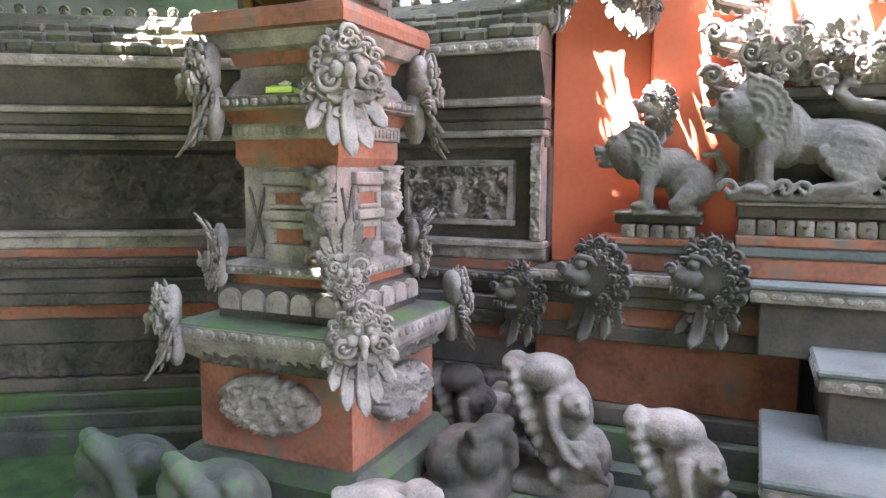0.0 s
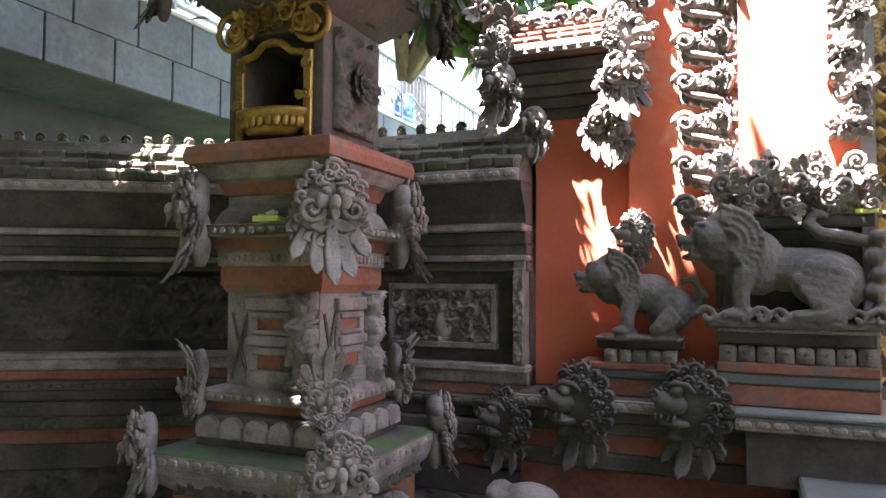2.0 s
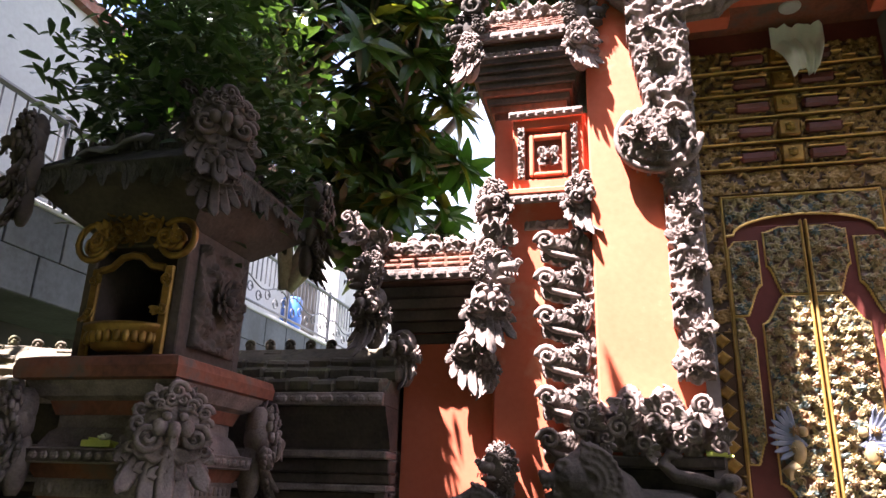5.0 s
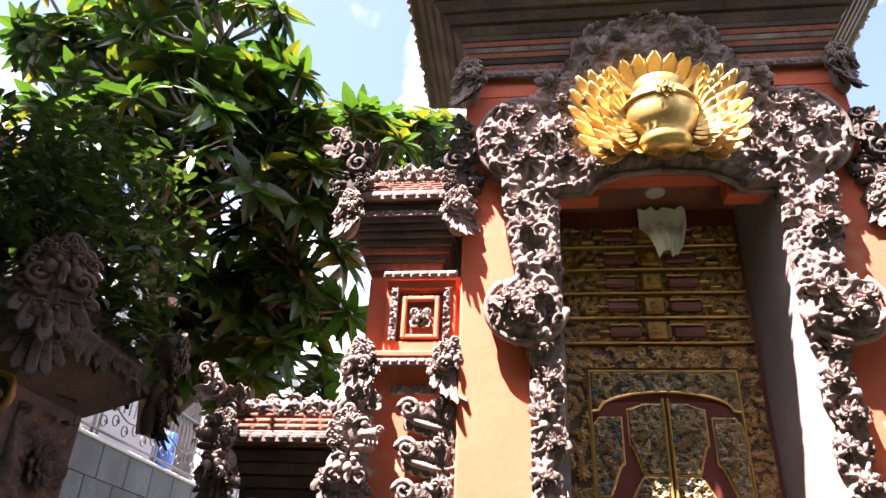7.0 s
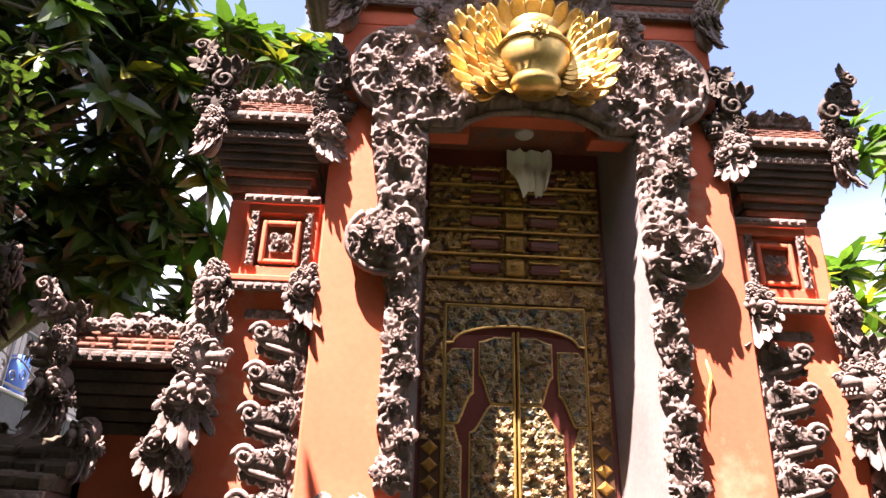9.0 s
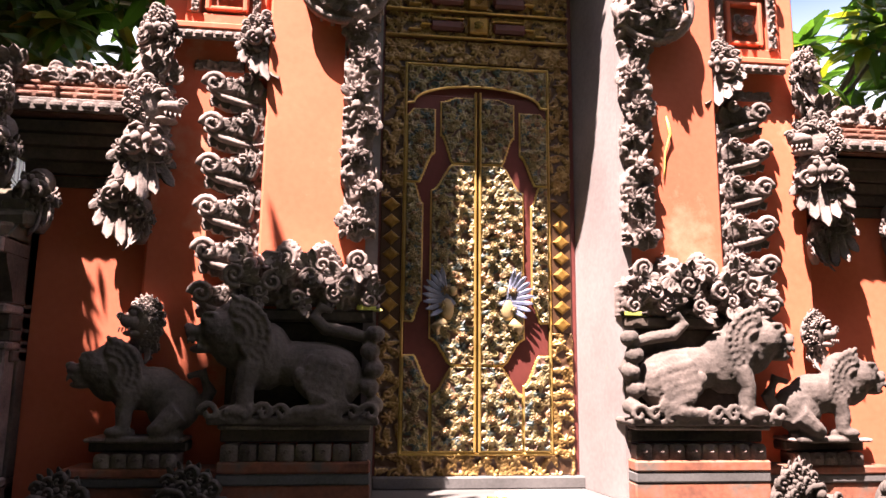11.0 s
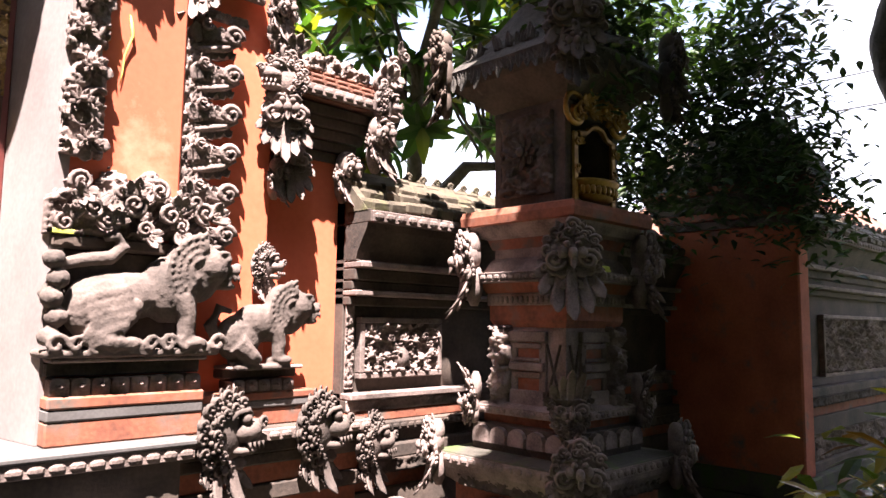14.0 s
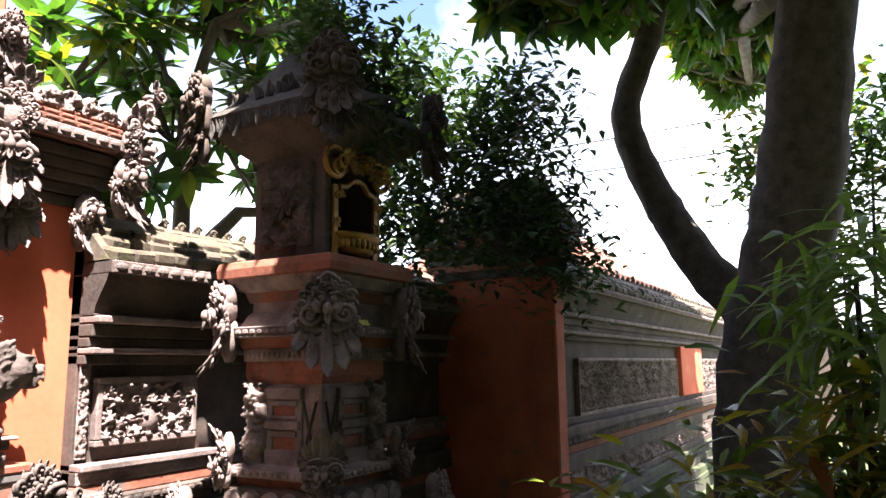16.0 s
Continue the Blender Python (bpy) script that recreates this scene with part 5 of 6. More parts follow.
CRAWL = crawler_solids(4)
for s in (-1, 1):
    for k, (mx, y, sc, mt) in enumerate(((2.02, 3.26, 1.02, STONE), (1.42, 3.10, 1.0, STONE), (2.52, 3.40, 0.9, DARK))):
        statue("crouching_guardian", CRAWL, "mossy grey stone guardian figure crouching against the base", at(CX + s * mx, y, -0.07 - 0.03 * k - (0.10 if k == 1 else 0), mirror=s > 0, s=sc), 0.0125, mt)
whole("plinth_kerb", Geo().add(block(-1.6, 0.0, 3.05, 3.6, G - 0.03, -0.06, 0.02)), MOSSY, "low mossy stone kerb along the gate base", "kerb")
whole("plinth_kerb", Geo().add(block(2.36, 3.96, 3.05, 3.6, G - 0.03, -0.06, 0.02)), MOSSY, "low mossy stone kerb along the gate base", "kerb")

# ---- walls ----
WALL_ROWS = [(1.815, 1.855, -0.17, STONE), (1.855, 1.865, -0.12, DARK), (1.745, 1.815, -0.11, DARK), (1.69, 1.745, -0.085, DARK), (1.655, 1.69, -0.125, STONE), (1.60, 1.655, -0.06, DARK),
             (1.06, 1.10, -0.10, STONE), (0.93, 0.99, -0.07, RUST), (0.80, 0.87, -0.06, DARK), (0.72, 0.80, -0.13, DARK), (0.55, 0.645, -0.08, RUST), (0.40, 0.55, -0.10, DARK), (0.10, 0.18, -0.13, DARK), (0.0, 0.10, -0.19, MOSSY), (-0.10, 0.0, -0.27, MOSSY), (G - 0.05, -0.10, -0.36, MOSSY)]
STONE_TILE = Geo().add(block(-0.10, 0.10, -0.09, 0.09, -0.04, 0.04, 0.018)).mesh("coping_stone")
STONE_TILE.materials.append(TILE)
CURL_TILE = Geo().add(spiral(0.05, 1.3, 0.022, 1, 6, 12)).add(ball(0, 0.02, -0.03, 0.06, 0.06, 0.05, 8, 6)).mesh("ridge_curl", True)
CURL_TILE.materials.append(TILE)


def wall_trim(w, length, seed):
    """Carved bands under the field of a wall."""
    part("zigzag_carving", carved("zigzag_carving", length, 0.066, seed + 1, 0.08, 0.025, 0.014), STONE, w, m=at(length / 2, -0.05, 1.026))
    part("zigzag_back", block(0, length, -0.05, 0.3, 0.99, 1.06), DARK, w)
    part("bead_course", beads(0, length, -0.11, 0.875, 0.925, 0.06), DARK, w)
    part("bead_back", block(0, length, -0.085, 0.3, 0.87, 0.93), DARK, w)


def wall(name, x, y, turn, length, label, frieze=True, seed=1, tall=False):
    """A moulded wall: local x runs along it, its carved field stands at y = 0 and it is seen from -y."""
    w = thing(name, x, y, 0, turn, label, "wall", kind="structure")
    courses(w, 0, length, 0.30, [r for r in WALL_ROWS if not (tall and 0.87 < r[0] < 1.2)])
    cove = [(-0.215, 2.07), (-0.20, 2.03), (-0.155, 1.96), (-0.125, 1.91), (-0.11, 1.865)]
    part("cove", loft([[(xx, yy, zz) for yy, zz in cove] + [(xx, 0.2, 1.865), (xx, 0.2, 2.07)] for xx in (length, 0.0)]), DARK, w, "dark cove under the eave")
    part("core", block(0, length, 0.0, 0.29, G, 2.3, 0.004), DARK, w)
    part("eave_chain", beads(0, length, -0.265, 2.07, 2.135, 0.085), STONE, w, "chain-carved eave")
    part("eave_back", block(0, length, -0.24, 0.30, 2.07, 2.15), DARK, w)
    if not tall:
        wall_trim(w, length, seed)
    part("lower_carving", carved("lower_carving", length, 0.075, seed + 2, 0.08, 0.03, 0.014), DARK, w, m=at(length / 2, -0.12, 0.682))
    part("lower_back", block(0, length, -0.12, 0.3, 0.645, 0.72), DARK, w)
    part("foot_carving", carved("foot_carving", length, 0.21, seed + 3, 0.15, 0.05, 0.013), STONE if not frieze else DARK, w, m=at(length / 2, -0.06, 0.29))
    part("foot_back", block(0, length, -0.06, 0.3, 0.18, 0.40), DARK, w)
    if frieze:
        part("frieze_carving", carved("frieze_carving", length, 0.40, seed + 4, 0.17, 0.07, 0.011), DARK, w, "deep carved frieze of flowers and tendrils", m=at(length / 2, 0.0, 1.37))
    # coping of mossy stones in stepped rows
    d = 0.13 if length < 6 else 0.24
    n, k = int(length / d), d / 0.21
    rng = random.Random(seed)
    for row, (yy, zz) in enumerate(((-0.17, 2.185), (-0.06, 2.255), (0.05, 2.325), (0.16, 2.395))):
        for i in range(n):
            part("coping_stone", STONE_TILE, TILE, w, m=at((i + 0.5 + 0.35 * (row % 2)) * d, yy + rng.uniform(-0.006, 0.006), zz + rng.uniform(-0.008, 0.008), rng.uniform(-3, 3), 10 + rng.uniform(-5, 5), rng.uniform(-4, 4)) @ Matrix.Diagonal((k, 1, 0.9, 1)))
    for i in range(n):
        part("ridge_curl", CURL_TILE, TILE, w, m=at((i + 0.5) * d, 0.12, 2.455 + rng.uniform(-0.008, 0.008), rng.uniform(-8, 8), 0, rng.uniform(-10, 10), s=0.55 + 0.3 * (k > 1)))
    part("coping_core", loft([[(0, -0.22, 2.135), (0, 0.29, 2.135), (0, 0.29, 2.43), (0, 0.10, 2.43)], [(length, -0.22, 2.135), (length, 0.29, 2.135), (length, 0.29, 2.43), (length, 0.10, 2.43)]][::-1]), TILE, w)
    return w


def wall_panel(w, cx, width, seed, z0=1.19, z1=1.52, mat=None):
    """A framed carved panel in the field of a wall."""
    fr = Geo()
    x0, x1 = cx - width / 2, cx + width / 2
    for a in (block(x0 - 0.035, x1 + 0.035, -0.055, 0.0, z1 - 0.02, z1 + 0.015), block(x0 - 0.035, x1 + 0.035, -0.055, 0.0, z0 - 0.015, z0 + 0.02), block(x0 - 0.035, x0, -0.055, 0.0, z0 + 0.02, z1 - 0.02), block(x1, x1 + 0.035, -0.055, 0.0, z0 + 0.02, z1 - 0.02)):
        fr.add(a)
    part("panel_frame", fr, STONE, w, "raised stone frame")
    part("panel_carving", carved("panel_carving", width, z1 - z0 - 0.04, seed, 0.15 if z1 - z0 > 0.4 else 0.11, 0.075, 0.007 if width < 1 else 0.012), mat or STONE, w, "carved stone foliage panel", m=at(cx, 0.0, (z0 + z1) / 2))
    pot = [(0.02, -0.09), (0.05, -0.07), (0.062, -0.02), (0.045, 0.03), (0.026, 0.06), (0.038, 0.10), (0.034, 0.13)]
    part("panel_vase", loft([[(cx + r * math.cos(2 * math.pi * j / 12), -0.03 + 0.7 * r * math.sin(2 * math.pi * j / 12), z + (z0 + z1) / 2 - 0.04) for j in range(12)] for r, z in pot]), mat or STONE, w, smooth=True)


wl_ = wall("wall_left", -2.98, FY + 0.09, 0, 1.96, "dark moulded stone wall with a framed carved panel and mossy coping", False, 201)
wall_panel(wl_, 1.445, 0.59, 211)
part("door_edge", Geo().add(block(1.885, 1.945, -0.10, 0.02, 1.10, 1.66, 0.008)), STONE, wl_, m=None)
part("pilaster_strip", carved("pilaster_strip", 0.055, 0.5, 213, 0.05, 0.02, 0.007), STONE, wl_, m=at(1.915, -0.10, 1.37))
wr_ = wall("wall_right", 3.385, FY + 0.09, 0, 3.72, "dark moulded stone wall with framed carved panels and mossy coping", False, 221)
wall_panel(wr_, 0.425, 0.59, 231)
wall_panel(wr_, 2.25, 0.59, 233)
part("pilaster_strip", carved("pilaster_strip", 0.055, 0.5, 235, 0.05, 0.02, 0.007), STONE, wr_, m=at(0.032, -0.02, 1.37))
ww = wall("wall_west", -6.33, 1.70, 31, 4.0, "long dark moulded stone wall with a carved frieze and mossy coping", True, 241)
we_ = wall("wall_east", 7.25, FY - 0.96, 0, 14.0, "long sunlit stone wall with carved panels and mossy coping", False, 251, True)
for k, (px, wd) in enumerate(((2.9, 4.3), (9.2, 4.3))):
    wall_panel(we_, px, wd, 261 + k, 0.88, 1.42)
part("pilaster", block(5.25, 6.85, -0.09, 0.1, 0.87, 1.62, 0.01), ORANGE, we_, "orange pilaster")
we_.location.z = 0.20
part("footing", block(0, 14.0, -0.38, 0.3, G - 0.4, G + 0.02), MOSSY, we_)
# pier where the east wall turns
pier = thing("corner_pier", 7.12, FY - 0.5, 0, label="orange brick corner pier with a stepped dark cap", category="pier")
part("shaft", block(-0.02, 0.20, -0.62, 0.62, G, 2.38, 0.015), PIERRED, pier, "stained orange-red brick shaft")
part("foot", Geo().add(block(-0.10, 0.24, -0.70, 0.70, G, 0.1, 0.015)).add(block(-0.06, 0.22, -0.66, 0.66, 0.1, 0.3, 0.015)), MOSSY, pier)
for i in range(6):
    part("cap_course", square_loft([(0.03 * i, 2.38 + 0.075 * i), (0.03 * i + 0.008, 2.445 + 0.075 * i)], 0.13, 0.62, 0.09, 0), RUST if i % 3 == 1 else DARK, pier)
part("cap", square_loft([(0.17, 2.83), (0.12, 2.91), (0.05, 3.05), (-0.05, 3.15), (-0.10, 3.30)], 0.13, 0.62, 0.09, 0), DARK, pier)
# walls that close the court behind
for nm, a, b, c, d in (("wall_south", -12, 24, -7.3, -7.0), ("wall_far_west", -7.6, -7.3, -7.0, 2.0), ("wall_far_east", 21.3, 21.6, -7.0, 2.6)):
    whole(nm, block(a, b, c, d, G, 2.2, 0.01), DARK, "plain dark boundary wall of the court", "wall", kind="structure")

# ---- shrines ----
def shrine(x, y, flip):
    s_ = thing("stone_shrine", x, y, 0, label="carved grey and orange stone shrine with a small gilded cabinet", category="shrine", group="shrines beside the gate")
    def sq(name, prof, h, mat, label="", hy=None):
        return part(name, square_loft(prof, h, hy or h), mat, s_, label)
    sq("foot", [(0.10, G - 0.03), (0.12, 0.0), (0.10, 0.16), (0.04, 0.22)], 0.40, MOSSY)
    sq("base_block", [(0, 0.20), (0, 0.66)], 0.40, RUST, "weathered orange brick base")
    sq("ledge", [(0.0, 0.62), (0.05, 0.66), (0.08, 0.71), (0.085, 0.74)], 0.40, STONE)
    sq("ledge_top", [(0.09, 0.79), (0.085, 0.80), (-0.04, 0.815)], 0.40, MOSSY, "mossy ledge")
    for e, (ex, ey, rz) in enumerate(((0, -1, 0), (1, 0, 90), (0, 1, 180), (-1, 0, -90))):
        part("chain_band", beads(-0.48, 0.48, 0, -0.03, 0.03, 0.065), STONE, s_, m=pose(ex * 0.49, ey * 0.49, 0.765, 0, 0, rz))
        part("relief_panel", carved("relief_panel", 0.50, 0.25, 301 + e, 0.11, 0.05, 0.009, lambda X, Z: np.hypot(X / 0.25, Z / 0.125) < 1.0, 0.05, 0.2), STONE, s_, "oval carved scroll relief", m=pose(ex * 0.398, ey * 0.398, 0.47, 0, 0, rz))
        part("hanging_frieze", carved("hanging_frieze", 0.66, 0.06, 306 + e, 0.06, 0.03, 0.010), DARK, s_, m=pose(ex * 0.44, ey * 0.44, 0.655, 0, 0, rz))
        # arched stones on the next tier
        for i in range(5):
            part("arch_stone", carved_arch, STONE, s_, m=pose(ex * 0.335 + (0 if ex else (i - 2) * 0.128), ey * 0.335 + (0 if ey else (i - 2) * 0.128), 0.90, 0, 0, rz))
        # body: slots on one pair of faces, crossed strap on strips
        if e in (0, 2, 1, 3):
            part("slot_frame", Geo().add(block(-0.125, -0.075, -0.015, 0.01, 1.06, 1.47)).add(block(0.075, 0.125, -0.015, 0.01, 1.06, 1.47)).add(block(-0.13, 0.13, -0.03, 0.008, 1.41, 1.47)).add(block(-0.10, 0.10, -0.022, 0.009, 1.375, 1.405)).add(block(-0.12, 0.12, -0.036, 0.008, 1.255, 1.30)).add(block(-0.095, 0.095, -0.024, 0.009, 1.215, 1.25)).add(block(-0.095, 0.095, -0.024, 0.009, 1.305, 1.325)).add(block(-0.12, 0.12, -0.03, 0.008, 1.06, 1.15)), STONE, s_, m=pose(ex * 0.245, ey * 0.245, 0, 0, 0, rz))
            part("slot_back", block(-0.085, 0.085, -0.004, 0.0, 1.06, 1.43, 0.001), RUST, s_, "red brick slots", m=pose(ex * 0.245, ey * 0.245, 0, 0, 0, rz))
        part("cross_band", Geo().add(tube([(-0.045, 0, 1.10), (0.045, 0, 1.40)], 0.008, 5)).add(tube([(0.045, 0, 1.10), (-0.045, 0, 1.40)], 0.008, 5)), DARK, s_, m=pose(ex * 0.25 + (0 if ex else -0.17), ey * 0.25 + (0 if ey else -0.17), 0, 0, 0, rz))
        part("flower_carving", carved("flower_carving", 0.13, 0.46, 311 + e, 0.10, 0.05, 0.009, None, 0.04, 0.28), STONE, s_, m=pose(ex * 0.25 + (0 if ex else 0.18), ey * 0.25 + (0 if ey else 0.18), 1.27, 0, 0, rz))
        part("shelf_band", beads(-0.33, 0.33, 0, -0.022, 0.022, 0.05), STONE, s_, m=pose(ex * 0.345, ey * 0.345, 1.035, 0, 0, rz))
        part("shelf_band", beads(-0.36, 0.36, 0, -0.025, 0.025, 0.05), STONE, s_, m=pose(ex * 0.375, ey * 0.375, 1.765, 0, 0, rz))
        part("dentil_band", beads(-0.25, 0.25, 0, -0.035, 0.03, 0.035), STONE, s_, m=pose(ex * 0.29, ey * 0.29, 1.645, 0, 0, rz))
        part("panel_relief", carved("panel_relief", 0.36, 0.46, 321 + e, 0.16, 0.05, 0.009), DARK, s_, "weathered flower relief", m=pose(ex * 0.257, ey * 0.257, 2.45, 0, 0, rz)) if e != 0 else None
        part("relief_flower", rosette(0.105, 8, 0.03), DARK, s_, m=pose(ex * 0.295, ey * 0.295, 2.46, 0, 0, rz), smooth=True) if e != 0 else None
    for ex in (-1, 1):
        for ey in (-1, 1):
            rz = math.degrees(math.atan2(ex, -ey))
            k = (ex + ey) % 3
            part("corner_mask", ACANTHUS[k], STONE, s_, "carved stone corner mask with hanging leaves", m=at(ex * 0.47, ey * 0.47, 0.80, rz, s=0.98))
            part("corner_mask", ACANTHUS[(k + 1) % 3], STONE, s_, m=at(ex * 0.335, ey * 0.335, 1.835, rz, s=1.15))
            part("corner_curl", ACANTHUS[(k + 2) % 3], STONE, s_, m=at(ex * 0.325, ey * 0.325, 1.08, rz, ry=180, s=0.78))
            part("roof_ear", ACANTHUS[k], DARK, s_, m=at(ex * 0.46, ey * 0.46, 3.06, rz, s=1.05))
            part("eave_leaf", LEAFDROP[k % 2], DARK, s_, m=at(ex * 0.46, ey * 0.46, 2.88, rz, s=0.85))
    sq("tier", [(0, 0.81), (0, 0.955), (-0.03, 0.965)], 0.335, DARK)
    sq("red_course", [(0, 0.96), (0, 1.01)], 0.29, RUST)
    sq("shelf", [(0.0, 1.005), (0.05, 1.015), (0.055, 1.055), (-0.02, 1.075)], 0.29, STONE)
    sq("body", [(0, 1.06), (0, 1.50)], 0.245, STONE, "grey stone body")
    sq("neck", [(0.0, 1.49), (0.02, 1.53), (0.02, 1.61)], 0.25, RUST, "red brick neck")
    sq("neck_band", [(0.0, 1.61), (0.0, 1.68)], 0.28, STONE)
    sq("red_course", [(0.0, 1.68), (0.03, 1.735)], 0.285, RUST)
    sq("shelf", [(0.0, 1.735), (0.02, 1.74), (0.02, 1.79), (-0.06, 1.80)], 0.355, STONE)
    sq("upper_body", [(0.03, 1.795), (0.0, 1.86), (-0.02, 1.88), (-0.02, 1.99)], 0.27, STONE)
    sq("red_course", [(0, 1.93), (0.02, 1.985)], 0.262, RUST)
    sq("cap_moulding", [(-0.02, 1.985), (0.02, 2.0), (0.05, 2.045), (0.055, 2.06)], 0.30, STONE)
    sq("cap_slab", [(0.03, 2.06), (0.055, 2.065), (0.06, 2.11), (0.05, 2.145), (0.0, 2.16)], 0.325, RUST, "orange painted cap slab", 0.345)
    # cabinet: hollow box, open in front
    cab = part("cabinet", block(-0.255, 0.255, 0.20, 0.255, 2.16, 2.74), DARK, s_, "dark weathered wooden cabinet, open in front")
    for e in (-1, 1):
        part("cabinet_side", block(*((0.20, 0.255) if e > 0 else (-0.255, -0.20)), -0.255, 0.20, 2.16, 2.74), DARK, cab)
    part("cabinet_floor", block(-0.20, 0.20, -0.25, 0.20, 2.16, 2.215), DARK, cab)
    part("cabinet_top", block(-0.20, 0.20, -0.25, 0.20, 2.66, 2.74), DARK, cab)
    # bent grey sheet on the front eave
    sheet = [[(-0.36 + 0.055 * i, -0.50 + 0.02 * math.sin(i * 1.3) + 0.07 * k, 2.96 + 0.014 * i + 0.075 * k - 0.02 * k * k + 0.012 * math.sin(i * 2.1 + k)) for k in range(4)] for i in range(9)]
    part("eave_sheet", loft([r + [(x, y + 0.006, z - 0.012) for x, y, z in r[::-1]] for r in sheet]), SLAB, s_, "bent grey sheet laid over the eave", smooth=True)
    fr = part("gilded_frame", Geo().add(block(-0.205, -0.16, -0.275, -0.255, 2.17, 2.56)).add(block(0.16, 0.205, -0.275, -0.255, 2.17, 2.56)).add(tube([(-0.16, -0.27, 2.55), (-0.10, -0.275, 2.56), (-0.05, -0.28, 2.60), (0, -0.28, 2.61), (0.05, -0.28, 2.60), (0.10, -0.275, 2.56), (0.16, -0.27, 2.55)], 0.018, 6)), OLDGOLD, s_, "worn gilded frame")
    cr = Geo()
    for e in (-1, 1):
        cr.add(tube([(e * (0.21 - 0.0 * i) + e * 0.085 * math.sin(w), -0.285, 2.60 + 0.08 - 0.085 * math.cos(w)) for i, w in enumerate([radians(a) for a in range(-60, 250, 24)])], 0.016, 6))
        cr.add(spiral(0.05, 1.5, 0.012, e), Matrix.Translation((e * 0.20, -0.285, 2.66)))
        cr.add(blade(0.11, 0.05, 0.3, 0.012), Matrix.Translation((e * 0.10, -0.285, 2.64)) @ Matrix.Rotation(radians(-e * 130), 4, "Y"))
        cr.add(blade(0.10, 0.05, 0.3, 0.012), Matrix.Translation((e * 0.08, -0.285, 2.70)) @ Matrix.Rotation(radians(-e * 150), 4, "Y"))
    for i in range(7):
        cr.add(blade(0.09, 0.045, 0.3, 0.012), Matrix.Translation((0, -0.285, 2.70)) @ Matrix.Rotation(radians(180 + 24 * (i - 3)), 4, "Y"))
    cr.add(rosette(0.065, 8, 0.03), Matrix.Translation((0, -0.30, 2.70)))
    part("gilded_crest", cr, OLDGOLD, s_, "worn gilded scroll crest", smooth=True)
    for i, (gx, gz) in enumerate(((-0.17, 2.68), (0.17, 2.68), (-0.09, 2.72), (0.09, 2.72), (-0.05, 2.80), (0.05, 2.80), (-0.18, 2.50), (0.18, 2.50), (-0.18, 2.36), (0.18, 2.36))):
        part("gilded_scroll", SCROLL[i % 2], OLDGOLD, s_, m=at(gx, -0.30 if gz > 2.6 else -0.278, gz, ry=i * 67, s=0.85 if gz > 2.6 else 0.45))
    bowl = part("bowl", loft([[(r * math.cos(2 * math.pi * j / 24), -0.27 + 0.55 * r * math.sin(2 * math.pi * j / 24), z) for j in range(24)] for r, z in ((0.10, 2.185), (0.13, 2.20), (0.165, 2.27), (0.185, 2.285), (0.185, 2.30), (0.16, 2.295))]), OLDGOLD, s_, "gilded bowl rail", smooth=True)
    for j in range(13):
        w = radians(180 + 15 * j)
        part("gadroon", ball(0.155 * math.cos(w), -0.27 + 0.086 * math.sin(w), 2.24, 0.018, 0.016, 0.03, 7, 5), OLDGOLD, bowl, smooth=True)
    # roof
    sq("eave", [(0.0, 2.735), (0.08, 2.80), (0.17, 2.88), (0.20, 2.93)], 0.26, DARK)
    sq("roof", [(0.20, 2.93), (0.22, 2.97), (0.10, 3.08), (0.0, 3.22), (-0.12, 3.42), (-0.2, 3.46)], 0.26, THATCH, "dark mossy thatch roof")
    fringe = Geo()
    fr_ = random.Random(77)
    for side in range(4):
        for i in range(30):
            u = -0.47 + 0.94 * (i + fr_.random()) / 30
            fringe.add(blade(fr_.uniform(0.05, 0.14), 0.05, 0.1, 0.012, 3, 0.7), Matrix.Rotation(math.pi / 2 * side, 4, "Z") @ Matrix.Translation((u, -0.465, 2.97)) @ Matrix.Rotation(radians(fr_.uniform(-20, 20)), 4, "Y"))
            fringe.add(blade(fr_.uniform(0.05, 0.10), 0.05, 0.2, 0.012, 3, 0.7), Matrix.Rotation(math.pi / 2 * side, 4, "Z") @ Matrix.Translation((u * 0.8, -0.40 + 0.1 * fr_.random(), 3.06)) @ Matrix.Rotation(radians(180 + fr_.uniform(-30, 30)), 4, "Y"))
    tagged(part("thatch_fringe", fringe, THATCH, s_, "ragged black fringe"), kind="stuff")
    part("ridge_crest", ACANTHUS[1], DARK, s_, m=at(0, -0.05, 3.38, s=1.1))
    return s_


carved_arch = Geo().add(loft([[(u * 0.058, 0, v * 0.095 - 0.045) for u, v in [(-1, 0), (1, 0), (1, 0.5), (0.8, 0.8), (0.4, 0.96), (0, 1), (-0.4, 0.96), (-0.8, 0.8), (-1, 0.5)]], [(u * 0.054, -0.028, v * 0.09 - 0.043) for u, v in [(-1, 0), (1, 0), (1, 0.5), (0.8, 0.8), (0.4, 0.96), (0, 1), (-0.4, 0.96), (-0.8, 0.8), (-1, 0.5)]]][::-1])).mesh("arch_stone", False)
SHX, SHY, RSX = -1.89, 2.87, 4.25
first = shrine(SHX, SHY, 1)
copy_thing(first, pose(RSX, SHY, 0))

